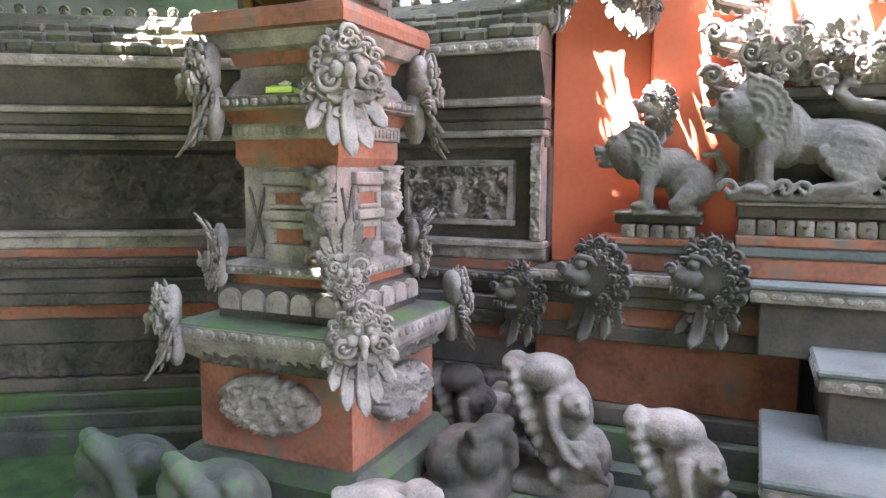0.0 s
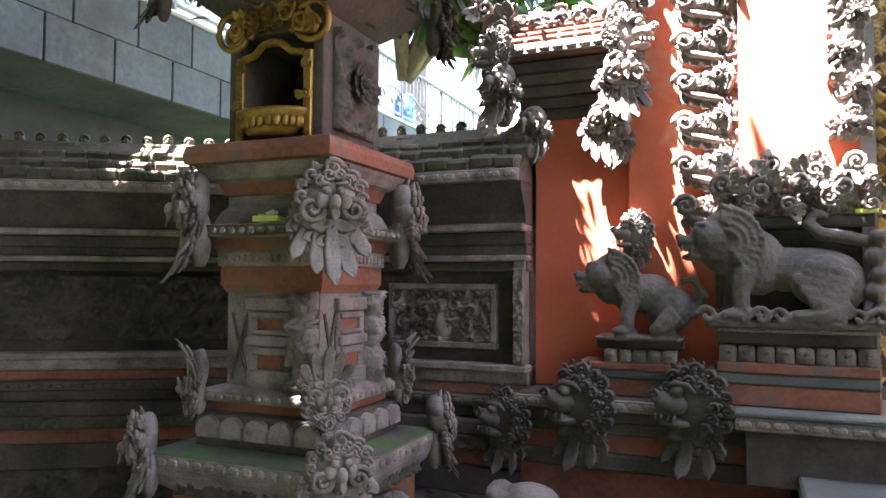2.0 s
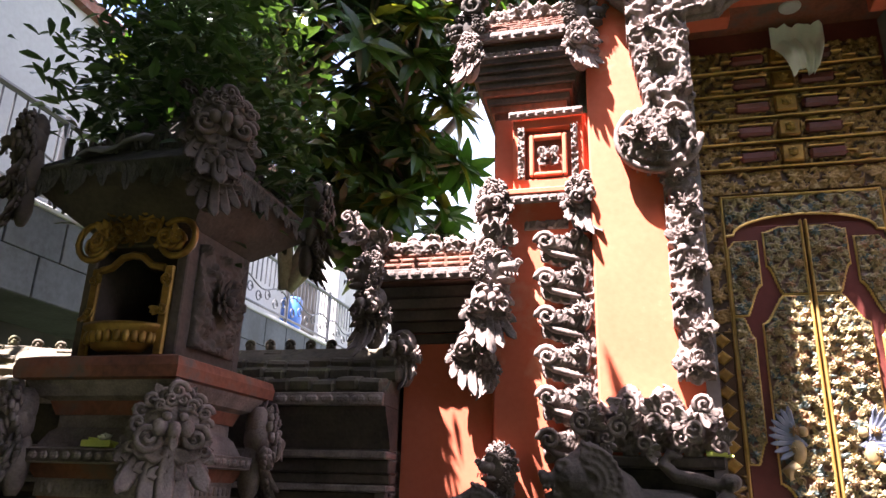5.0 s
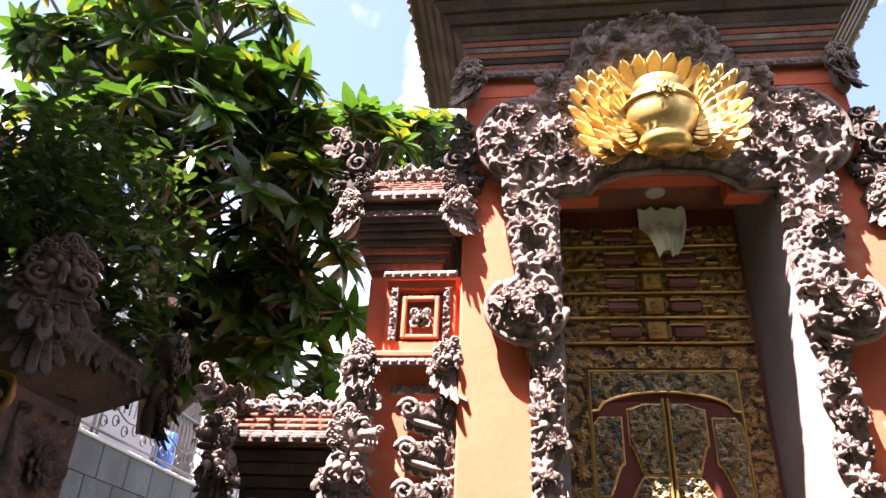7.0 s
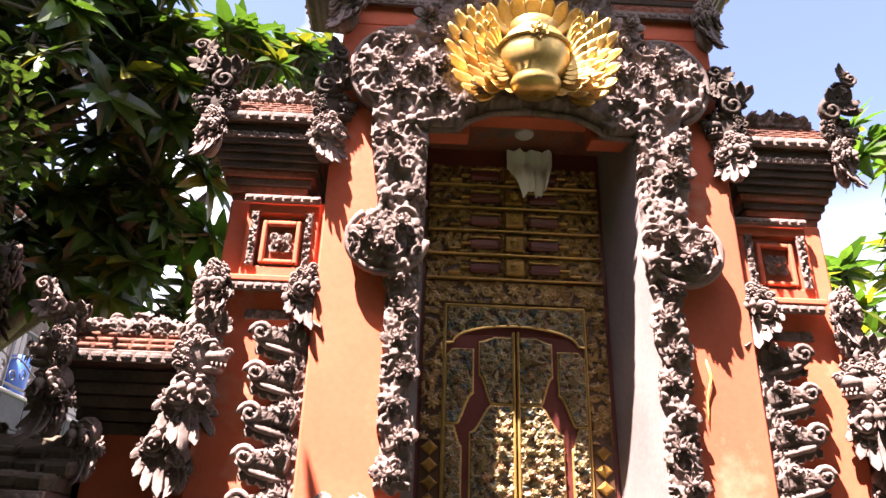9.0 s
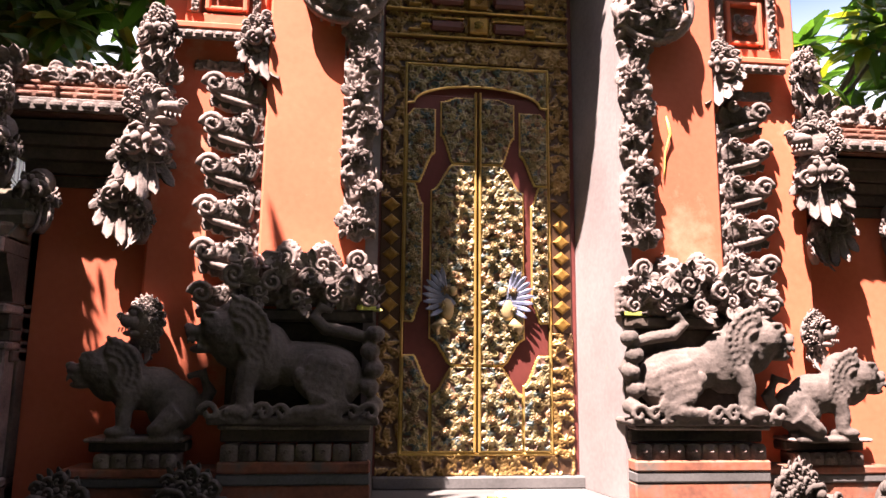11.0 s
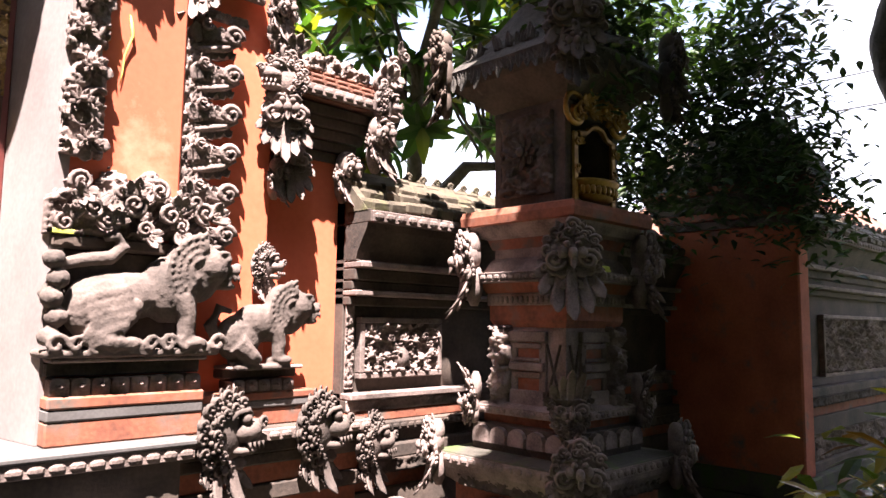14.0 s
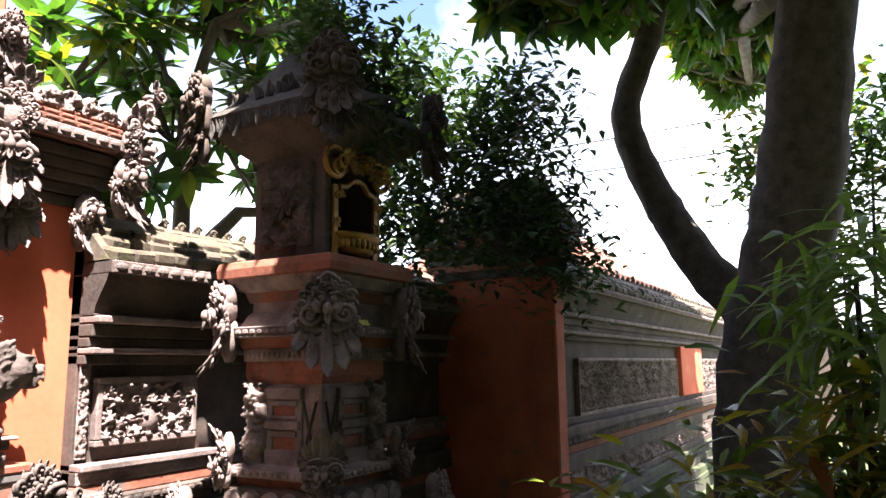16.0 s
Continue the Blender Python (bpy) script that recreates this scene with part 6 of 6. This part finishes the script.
TURTLE = [ball(0, 0, 0.12, 0.24, 0.2, 0.17, 12, 8), ball(0.16, -0.1, 0.22, 0.10, 0.10, 0.10), ball(0.20, -0.16, 0.26, 0.05, 0.05, 0.05), ball(-0.1, -0.12, 0.2, 0.13, 0.12, 0.12), tube([(-0.2, -0.1, 0.3), (-0.05, -0.2, 0.32), (0.12, -0.2, 0.2), (0.16, -0.2, 0.05)], [0.05, 0.06, 0.055, 0.05], 7)] + [tube([(0.0 + 0.03 * i, -0.19, 0.22 - 0.03 * i), (0.08 + 0.03 * i, -0.22, 0.2 - 0.03 * i), (0.14 + 0.02 * i, -0.18, 0.2 - 0.03 * i)], 0.013, 5) for i in range(5)] + [block(-0.24, 0.24, -0.2, 0.2, -0.25, 0.05, 0.03)]
for bx in (SHX, RSX):
    for ex, ey, rz, mt in ((-0.58, -0.62, 0, MOSSY), (0.62, -0.60, 45, STONE), (0.70, 0.10, 90, DARK), (0.66, 0.62, 120, STONE), (-0.05, -0.68, 0, MOSSY), (-0.68, 0.3, -60, STONE)):
        statue("crouching_beast", TURTLE, "mossy carved stone beast at the foot of the shrine", at(bx + ex, SHY + ey, 0.04, rz, s=0.9), 0.016, mt)

# ---- building behind the west wall ----
bld = thing("balcony_house", -3.9, 7.4, 0, label="two-storey white house with a stained concrete balcony and iron railing", category="house")
part("house_wall", block(-4.5, -1.3, -6.0, 7.0, G, 6.4, 0.02), WHITEWALL, bld, "white painted wall")
part("balcony_slab", block(-1.3, -0.03, -6.0, 6.0, 2.89, 3.53, 0.02), CONCRETE, bld, "stained grey concrete balcony slab")
for row, (z0, z1) in enumerate(((2.885, 3.19), (3.196, 3.535))):
    edge_me = Geo().add(block(-0.03, 0.0, -0.262, 0.262, z0, z1, 0.006)).mesh("edge_panel")
    for i in range(22):
        part("edge_panel", edge_me, CONCRETE, bld, "stained concrete edge panel", m=Matrix.Translation((0.0, -5.72 + 0.535 * i + 0.2 * row, 0)))
part("balcony_kerb", block(-0.12, 0.02, -6.0, 6.0, 3.536, 3.575, 0.008), WHITEWALL, bld, "pale kerb under the railing")
# black block: the shade of the deep open ground floor put into its colour
part("lower_storey", block(-1.28, -0.9, -6.0, 6.0, G, 2.97, 0.02), BLACK, bld, "black block painted as the shade of the open ground floor")
for yy in (-0.6, 2.6, 5.4):
    part("column", Geo().add(block(-0.42, -0.12, yy - 0.15, yy + 0.15, 3.5, 6.3, 0.02)).add(block(-0.46, -0.08, yy - 0.19, yy + 0.19, 5.7, 5.85, 0.02)), WHITEWALL, bld, "white column")
part("upper_door", block(-1.31, -1.28, 0.4, 1.4, 3.5, 5.6, 0.01), DARKBARK, bld, "dark brown wooden door")
part("upper_door", block(-1.31, -1.28, 3.2, 4.2, 3.5, 5.6, 0.01), DARKBARK, bld, "dark brown wooden door")
part("house_roof", square_loft([(0.0, 6.35), (0.0, 6.5), (-1.0, 7.4), (-1.1, 7.5)], 1.7, 6.6, -2.9, 0.5), REDTILE, bld, "red tiled roof")
rail = thing("balcony_railing", -3.94, 7.4, 3.55, label="black wrought-iron balcony railing with scrolls", category="railing")
part("top_rail", tube([(0, -5.9, 0.74), (0, 5.9, 0.74)], 0.025, 6), IRON, rail)
part("lower_rail", tube([(0, -5.9, 0.10), (0, 5.9, 0.10)], 0.016, 6), IRON, rail)
bar = Geo().add(tube([(0, 0, 0.38), (0, 0, 0.735)], 0.008, 5)).mesh("baluster")
scroll = Geo().add(spiral(0.075, 1.5, 0.009, 1, 5, 18, False), Matrix.Rotation(radians(90), 4, "Z")).mesh("scroll", True)
for i in range(9):
    y0 = -5.9 + i * 1.31
    part("post", tube([(0, y0, 0), (0, y0, 0.79)], 0.024, 6), IRON, rail)
    part("wave_bar", tube([(0, y0 + 1.31 * k / 16, 0.36 + 0.05 * math.sin(k / 16 * 6.28 * 1.5)) for k in range(17)], 0.010, 5), IRON, rail)
    for k in range(12):
        part("baluster", bar, IRON, rail, m=Matrix.Translation((0, y0 + 0.05 + 0.109 * k, 0)))
    for k in range(6):
        part("scroll", scroll, IRON, rail, m=Matrix.Translation((0, y0 + 0.14 + 0.21 * k, 0.25 if k % 2 else 0.19)))
tank = whole("water_drum", loft([[(-4.45 + r * math.cos(2 * math.pi * j / 16), 9.2 + r * math.sin(2 * math.pi * j / 16), z) for j in range(16)] for r, z in ((0.14, 3.5), (0.15, 3.52), (0.15, 3.9), (0.16, 3.92), (0.15, 3.95), (0.15, 4.2), (0.12, 4.23))]), material("blue_plastic", ((0.03, 0.10, 0.36), (0.05, 0.16, 0.46)), 0.4, 0, 3, 30, 0.03), "blue plastic drum on the balcony", "drum", smooth=True)

# ---- offerings and small things ----
def offering(x, y, z, turn, s=1.0):
    o = thing("offering_tray", x, y, z, turn, "small yellow-green woven palm-leaf offering tray", "offering", "palm-leaf offerings")
    part("tray", Geo().add(block(-0.055 * s, 0.055 * s, -0.045 * s, 0.045 * s, 0, 0.012 * s, 0.003)).add(block(-0.06 * s, 0.06 * s, -0.05 * s, -0.043 * s, 0, 0.026 * s, 0.002)).add(block(-0.06 * s, 0.06 * s, 0.043 * s, 0.05 * s, 0, 0.026 * s, 0.002)), PALMLEAF, o)
    part("leaf_strip", Geo().add(blade(0.16 * s, 0.03 * s, 0.2, 0.003), Matrix.Translation((-0.06 * s, 0, 0.03 * s)) @ Matrix.Rotation(radians(-80), 4, "Y")), PALMLEAF, o)
    part("petals", Geo().add(rosette(0.028 * s, 5, 0.012), Matrix.Translation((0.01, 0, 0.035 * s)) @ Matrix.Rotation(radians(-80), 4, "X")), PETAL, o)
    return o
offering(CX - 0.02, FY - 0.05, 0.987, 20)
offering(CX + 0.64, FY - 0.03, 1.857, 5, 0.75)
offering(CX - 0.64, FY - 0.03, 1.857, -5, 0.75)
offering(SHX + 0.02, SHY - 0.30, 1.80, 10)
offering(RSX - 0.05, SHY - 0.30, 1.80, -10)
cord = Geo()
cord.add(tube([(0, 0, 0.14), (0.004, -0.012, 0.09), (0.012, -0.014, 0.04), (-0.002, -0.012, 0.0), (-0.018, -0.008, -0.06), (-0.022, -0.004, -0.14), (-0.03, -0.004, -0.20)], [0.003, 0.008, 0.007, 0.005, 0.004, 0.003, 0.002], 6))
whole("dried_palm_offering", cord, PALMLEAF, "dried palm-leaf twist hung on the orange pier", "offering", at(CX + 0.88, FY - 0.004, 2.76), smooth=True)

# ---- trees ----
def leaf_geo(length, width, fold=0.25, droop=0.25):
    """A long leaf along +x: folded on its rib, drooping at the tip."""
    v, f = [], []
    st = 3
    for i in range(st + 1):
        s = i / st
        w = width * (math.sin(math.pi * (0.06 + 0.90 * s ** 0.75))) * 0.5
        z = -droop * length * s * s
        v += [(length * s, -w, z + w * fold), (length * s, 0, z), (length * s, w, z + w * fold)]
    for i in range(st):
        a = i * 3
        f += [(a, a + 1, a + 4, a + 3), (a + 1, a + 2, a + 5, a + 4)]
    return v, f


LEAF_A, LEAF_B = leaf_geo(0.30, 0.118), leaf_geo(0.25, 0.10, 0.35, 0.4)


def frangipani(name, base, tips, label, seed, limbs=None, whorl=15, leaf_scale=1.0, mat=None, trunk_r=0.12, bark=None):
    """Tree with grey branching limbs and a whorl of long leaves at each tip. tips: (cx, cy, cz, rx, ry, rz, number) clouds of tips."""
    rng = random.Random(seed)
    t = thing(name, *base, label=label, category="tree")
    wood, crown = Geo(), Geo()
    b0 = Vector(base)
    for cx, cy, cz, rx, ry, rz, n in tips:
        c = Vector((cx, cy, cz)) - b0
        hub = c - Vector((0, 0, rz * 0.9))
        start = Vector((0, 0, 0)) if limbs is None else Vector(limbs) - b0
        mid = start.lerp(hub, 0.5) + Vector((rng.uniform(-.2, .2), rng.uniform(-.2, .2), 0.25))
        wood.add(tube([start, mid, hub], [trunk_r, trunk_r * 0.72, trunk_r * 0.5], 8))
        knots = [hub + Vector((rng.uniform(-1, 1) * rx * 0.55, rng.uniform(-1, 1) * ry * 0.55, rng.uniform(0.1, 0.9) * rz)) for _ in range(max(3, n // 7))]
        for k in knots:
            wood.add(tube([hub, hub.lerp(k, 0.5) + Vector((rng.uniform(-.1, .1), rng.uniform(-.1, .1), -0.06)), k], [trunk_r * 0.42, trunk_r * 0.3, trunk_r * 0.22], 6))
        for _ in range(n):
            while True:
                u = Vector((rng.uniform(-1, 1), rng.uniform(-1, 1), rng.uniform(-1, 1)))
                if u.length < 1:
                    break
            p = c + Vector((u.x * rx, u.y * ry, u.z * rz))
            k = min(knots, key=lambda q: (q - p).length)
            d = (p - k).normalized()
            wood.add(tube([k, k.lerp(p, 0.55) + Vector((0, 0, -0.05)), p], [trunk_r * 0.2, 0.016, 0.013], 5))
            q = (d + Vector((0, 0, 0.8))).to_track_quat("Z", "Y").to_matrix().to_4x4()
            for j in range(whorl):
                a, e = j * 2.4, rng.uniform(-10, 55) - 2.0 * j
                m = Matrix.Translation(p) @ q @ Matrix.Rotation(a, 4, "Z") @ Matrix.Rotation(-radians(e), 4, "Y") @ Matrix.Scale(leaf_scale * rng.uniform(0.75, 1.15), 4)
                crown.add(LEAF_A if j % 3 else LEAF_B, m)
    part("branchwork", wood, bark or BARK, t, smooth=True)
    tagged(part("crown", crown, mat or LEAF, t, "long glossy green leaves in whorls"), kind="stuff")
    return t


# behind the wall beside the gate
frangipani("frangipani_tree", (-2.6, 5.4, G), [(-2.3, 4.3, 5.2, 1.3, 0.7, 0.9, 95), (-1.3, 4.8, 5.2, 0.8, 0.6, 1.0, 60), (-1.8, 5.3, 4.2, 1.0, 0.6, 0.9, 60), (-0.6, 5.6, 6.0, 0.6, 0.5, 0.5, 22), (-2.6, 4.2, 6.4, 1.3, 0.8, 0.7, 60), (-2.0, 5.0, 4.05, 0.55, 0.4, 0.45, 32)],
           "frangipani tree with long green leaves behind the wall", 11, limbs=(-2.5, 5.2, 3.2), trunk_r=0.065, mat=SHADELEAF)
# over the court: mostly unseen clumps, added to shade the west side
frangipani("frangipani_tree", (-4.2, -1.6, G), [(-2.5, 1.4, 5.6, 1.1, 1.0, 0.5, 75), (-3.6, 1.4, 5.6, 1.1, 1.0, 0.5, 75), (-1.45, 1.5, 5.6, 0.7, 0.6, 0.4, 50), (-1.80, 2.10, 5.65, 0.55, 0.14, 0.22, 70), (-4.9, 0.7, 5.6, 1.1, 0.8, 0.5, 60), (-1.0, 0.8, 5.5, 0.8, 0.6, 0.4, 40), (-0.95, 1.72, 5.65, 0.58, 0.62, 0.35, 70), (-0.55, 1.15, 5.6, 0.6, 0.5, 0.35, 45), (0.1, 1.15, 5.6, 0.6, 0.42, 0.3, 40), (-6.3, 1.8, 5.6, 0.9, 0.8, 0.5, 40), (-3.0, -0.2, 6.4, 1.6, 1.2, 0.4, 110), (-5.2, 0.0, 6.4, 1.5, 1.2, 0.4, 110), (-3.0, 2.45, 5.7, 0.7, 0.36, 0.28, 40), (0.35, 1.38, 5.65, 0.5, 0.25, 0.25, 36), (-4.0, 0.4, 5.6, 0.8, 0.6, 0.4, 45), (-0.9, 1.45, 4.15, 0.35, 0.25, 0.2, 5)],
           "large frangipani tree overhanging the court, unseen crown clumps added for shade", 13, limbs=(-3.9, -0.6, 3.2))
# tree out of view, added to cut sky and bounced light in the court
frangipani("frangipani_tree", (1.2, -4.6, G), [(-2.4, -0.9, 5.7, 1.5, 1.0, 0.4, 70), (-0.2, -0.7, 5.7, 1.4, 1.0, 0.4, 70), (1.9, -0.6, 5.7, 1.3, 0.9, 0.4, 70), (3.6, -0.6, 5.5, 1.1, 0.8, 0.4, 22), (0.5, -2.4, 5.6, 1.6, 1.0, 0.4, 60), (3.0, -2.4, 5.6, 1.6, 1.0, 0.4, 60), (-2.4, -2.8, 5.6, 1.6, 1.0, 0.4, 60), (-6.5, -1.5, 6.6, 1.6, 1.6, 0.35, 50), (-3.6, -2.2, 6.7, 1.7, 1.6, 0.35, 60), (0.4, -1.9, 6.7, 1.5, 1.2, 0.35, 40), (2.6, -1.4, 6.7, 1.7, 1.5, 0.35, 60), (5.2, -1.6, 6.6, 1.7, 1.5, 0.35, 65), (7.6, -1.4, 6.6, 1.6, 1.4, 0.35, 55), (-5.0, -4.2, 6.6, 1.8, 1.4, 0.35, 50), (4.8, -4.2, 6.6, 1.8, 1.4, 0.35, 50)],
           "added unseen frangipani tree that blocks sky and bounced light", 14, limbs=(1.0, -3.2, 3.6), leaf_scale=1.5)
# east side, behind the wall and over the shrine
frangipani("frangipani_tree", (5.4, 5.6, G), [(4.2, 4.9, 3.5, 1.0, 0.6, 0.9, 44), (4.6, 4.2, 4.6, 1.2, 0.8, 0.5, 46), (5.6, 4.5, 3.8, 0.8, 0.6, 1.0, 34)],
           "frangipani tree with dark hanging leaves behind the wall", 17, limbs=(5.2, 5.2, 2.4), trunk_r=0.08)
# several clumps stay out of view, added to shade shrine, wall and trunk
frangipani("frangipani_tree", (7.0, 1.0, G), [(5.4, 1.9, 4.6, 1.2, 0.9, 0.5, 75), (4.1, 1.3, 5.2, 1.0, 0.8, 0.45, 75), (6.2, 1.6, 4.8, 1.1, 0.9, 0.5, 110), (7.0, 1.9, 5.3, 1.0, 0.8, 0.4, 70), (7.5, 1.2, 5.5, 1.4, 0.5, 0.3, 110), (9.3, 1.3, 5.6, 1.4, 0.8, 0.4, 90), (8.6, 0.9, 5.3, 1.0, 0.6, 0.35, 60), (11.2, 1.2, 5.7, 1.4, 0.8, 0.4, 80), (5.6, 0.5, 4.8, 1.1, 0.7, 0.5, 44), (3.3, 1.2, 5.3, 0.6, 0.6, 0.35, 26), (3.75, 2.1, 5.3, 0.65, 0.5, 0.3, 80), (3.2, 1.25, 5.35, 0.6, 0.5, 0.3, 60), (2.45, 0.95, 5.4, 0.65, 0.5, 0.3, 80), (6.0, -0.5, 5.4, 1.0, 0.8, 0.4, 75)],
           "frangipani tree with thick limbs over the court, some unseen clumps added for shade", 19, limbs=(6.3, 0.4, 4.2), trunk_r=0.10)
trunk = thing("old_tree", 7.0, 1.0, G, label="old leaning tree with a forked dark trunk", category="tree")
o_ = Vector((7.0, 1.0, G))
part("trunk", bough([Vector(p) - o_ for p in ((6.98, 0.95, G - 0.1), (7.0, 0.90, 0.9), (7.03, 0.82, 1.66), (7.0, 0.62, 2.4), (6.9, 0.48, 3.0), (6.66, 0.32, 3.8), (6.3, 0.16, 4.6), (5.9, 0.1, 5.4))], [0.40, 0.36, 0.34, 0.32, 0.31, 0.28, 0.22, 0.12], 12), DARKBARK, trunk, smooth=True)
part("limb", bough([Vector(p) - o_ for p in ((7.02, 0.95, 1.5), (7.24, 0.95, 1.95), (7.35, 1.28, 2.35), (7.4, 1.6, 2.92), (7.3, 1.82, 3.5), (7.26, 1.84, 3.91), (7.2, 1.59, 4.48), (6.99, 1.35, 5.16))], [0.22, 0.20, 0.18, 0.16, 0.14, 0.13, 0.12, 0.09], 10), DARKBARK, trunk, smooth=True)


def shrub(name, x, y, z, clouds, leaf_len, n, mat, label, seed, stems=True, ratio=0.42, droop=0.3):
    """A bush: stems and many separate leaves in uneven clumps."""
    rng = random.Random(seed)
    t = thing(name, x, y, z, label=label, category="shrub")
    lv, st = Geo(), Geo()
    shape = leaf_geo(leaf_len, leaf_len * ratio, 0.2, droop)
    for cx, cy, cz, r in clouds:
        if stems:
            st.add(tube([(cx * 0.3, cy * 0.3, 0), (cx * 0.7, cy * 0.7, cz * 0.6), (cx, cy, cz)], [0.03, 0.022, 0.012], 5))
        for _ in range(int(n * r)):
            u = Vector((rng.gauss(0, 0.5), rng.gauss(0, 0.5), rng.gauss(0, 0.5))) * r
            m = Matrix.Translation(Vector((cx, cy, cz)) + u) @ Euler((rng.uniform(-0.6, 0.6), rng.uniform(-0.9, 0.5), rng.uniform(0, 6.28))).to_matrix().to_4x4() @ Matrix.Scale(rng.uniform(0.6, 1.2), 4)
            lv.add(shape, m)
    if stems:
        part("stems", st, DARKBARK, t, smooth=True)
    tagged(part("leaves", lv, mat, t), kind="stuff")
    return t


shrub("croton_shrub", 4.45, 0.55, G, [(-0.45, 0.55, 0.90, 0.35), (-0.2, 0.3, 1.02, 0.40), (0.0, 0.0, 1.15, 0.42), (0.1, -0.25, 1.32, 0.40), (-0.5, 0.75, 0.65, 0.4), (-0.1, 0.5, 0.65, 0.5), (0.1, -0.05, 0.7, 0.5), (0.2, -0.5, 1.2, 0.4)], 0.20, 480, CROTON, "croton shrub with yellow-green mottled leaves", 23, True, 0.30)
shrub("tall_fern", 4.6, 0.22, G, [(0.05, -0.02, 2.15, 0.28), (-0.05, 0.06, 1.95, 0.28), (0.05, -0.2, 1.9, 0.32), (0.1, -0.1, 1.7, 0.25)], 0.26, 260, FERN, "pale green fern with long drooping strap fronds", 29, True, 0.17, 0.9)
shrub("garden_tree", 9.7, 0.3, G, [(0, 0.75, 4.0, 0.5), (0.2, 0.2, 4.4, 0.6), (0, -0.4, 4.3, 0.6), (-0.1, 0.3, 3.7, 0.6), (0, -0.5, 3.5, 0.7), (0, 0.0, 3.0, 0.7), (0.2, -0.9, 3.9, 0.6)], 0.15, 800, LEAF, "leafy green tree beyond the court", 33)
shrub("climbing_vine", 6.3, 3.2, 1.6, [(-0.3, 0.1, 1.8, 0.55), (0.2, -0.3, 1.9, 0.6), (0.4, -0.6, 1.3, 0.55), (-0.5, 0.2, 1.1, 0.5), (0.1, -0.1, 1.2, 0.6), (0.5, -0.5, 2.2, 0.5), (-0.2, 0.3, 2.4, 0.45), (0.9, -0.7, 0.9, 0.45)], 0.115, 1900, DARKLEAF, "dark tangled vine over the pier", 31, False)
shrub("roof_vine", RSX, SHY, 2.9, [(-0.1, -0.25, 0.25, 0.30), (0.15, -0.2, 0.5, 0.35), (0.0, 0.0, 0.75, 0.35), (0.05, -0.32, 0.0, 0.22)], 0.085, 1500, DARKLEAF, "dark vine grown over the shrine roof", 37, False)
shrub("roof_vine", SHX, SHY, 2.9, [(-0.1, -0.1, 0.35, 0.35), (0.2, 0.0, 0.6, 0.40), (-0.35, 0.0, 0.7, 0.40), (0.05, 0.15, 1.0, 0.45), (-0.4, 0.1, 1.15, 0.4), (0.35, 0.1, 0.25, 0.3)], 0.10, 1500, DARKLEAF, "dark vine grown over the shrine roof", 38, False)
# plain tall walls, unseen and added to block low skylight behind the visitor
wall_s = whole("house_wall_south", block(-9.0, 13.0, -6.4, -6.1, G - 0.1, 7.2), CONCRETE, "tall plain stained concrete wall, added unseen to block south skylight", "wall", kind="structure")
wall_w = whole("house_wall_west", block(-9.0, -8.7, -6.05, 9.0, G - 0.1, 8.0), CONCRETE, "tall plain stained concrete wall, added unseen to block west skylight", "wall", kind="structure")
# distance
dist = thing("far_house", 15.0, 6.0, 0, label="distant house with a red-brown tiled roof", category="house")
part("far_wall", block(-2.5, 2.5, -2, 2, G, 3.0), CONCRETE, dist)
part("far_roof", square_loft([(0.3, 3.0), (0.3, 3.1), (-1.6, 4.5), (-1.95, 4.6)], 2.5, 2.0), REDTILE, dist)
for k, (z0, z1) in enumerate(((4.9, 5.6), (4.5, 5.0))):
    whole("power_cable", tube([(11.0 + 0.2 * i, 6.5 - 0.75 * i, z0 + (z1 - z0) * i / 10 - 0.12 * math.sin(math.pi * i / 10)) for i in range(11)], 0.012, 5), IRON, "thin black overhead power cable", "cable")
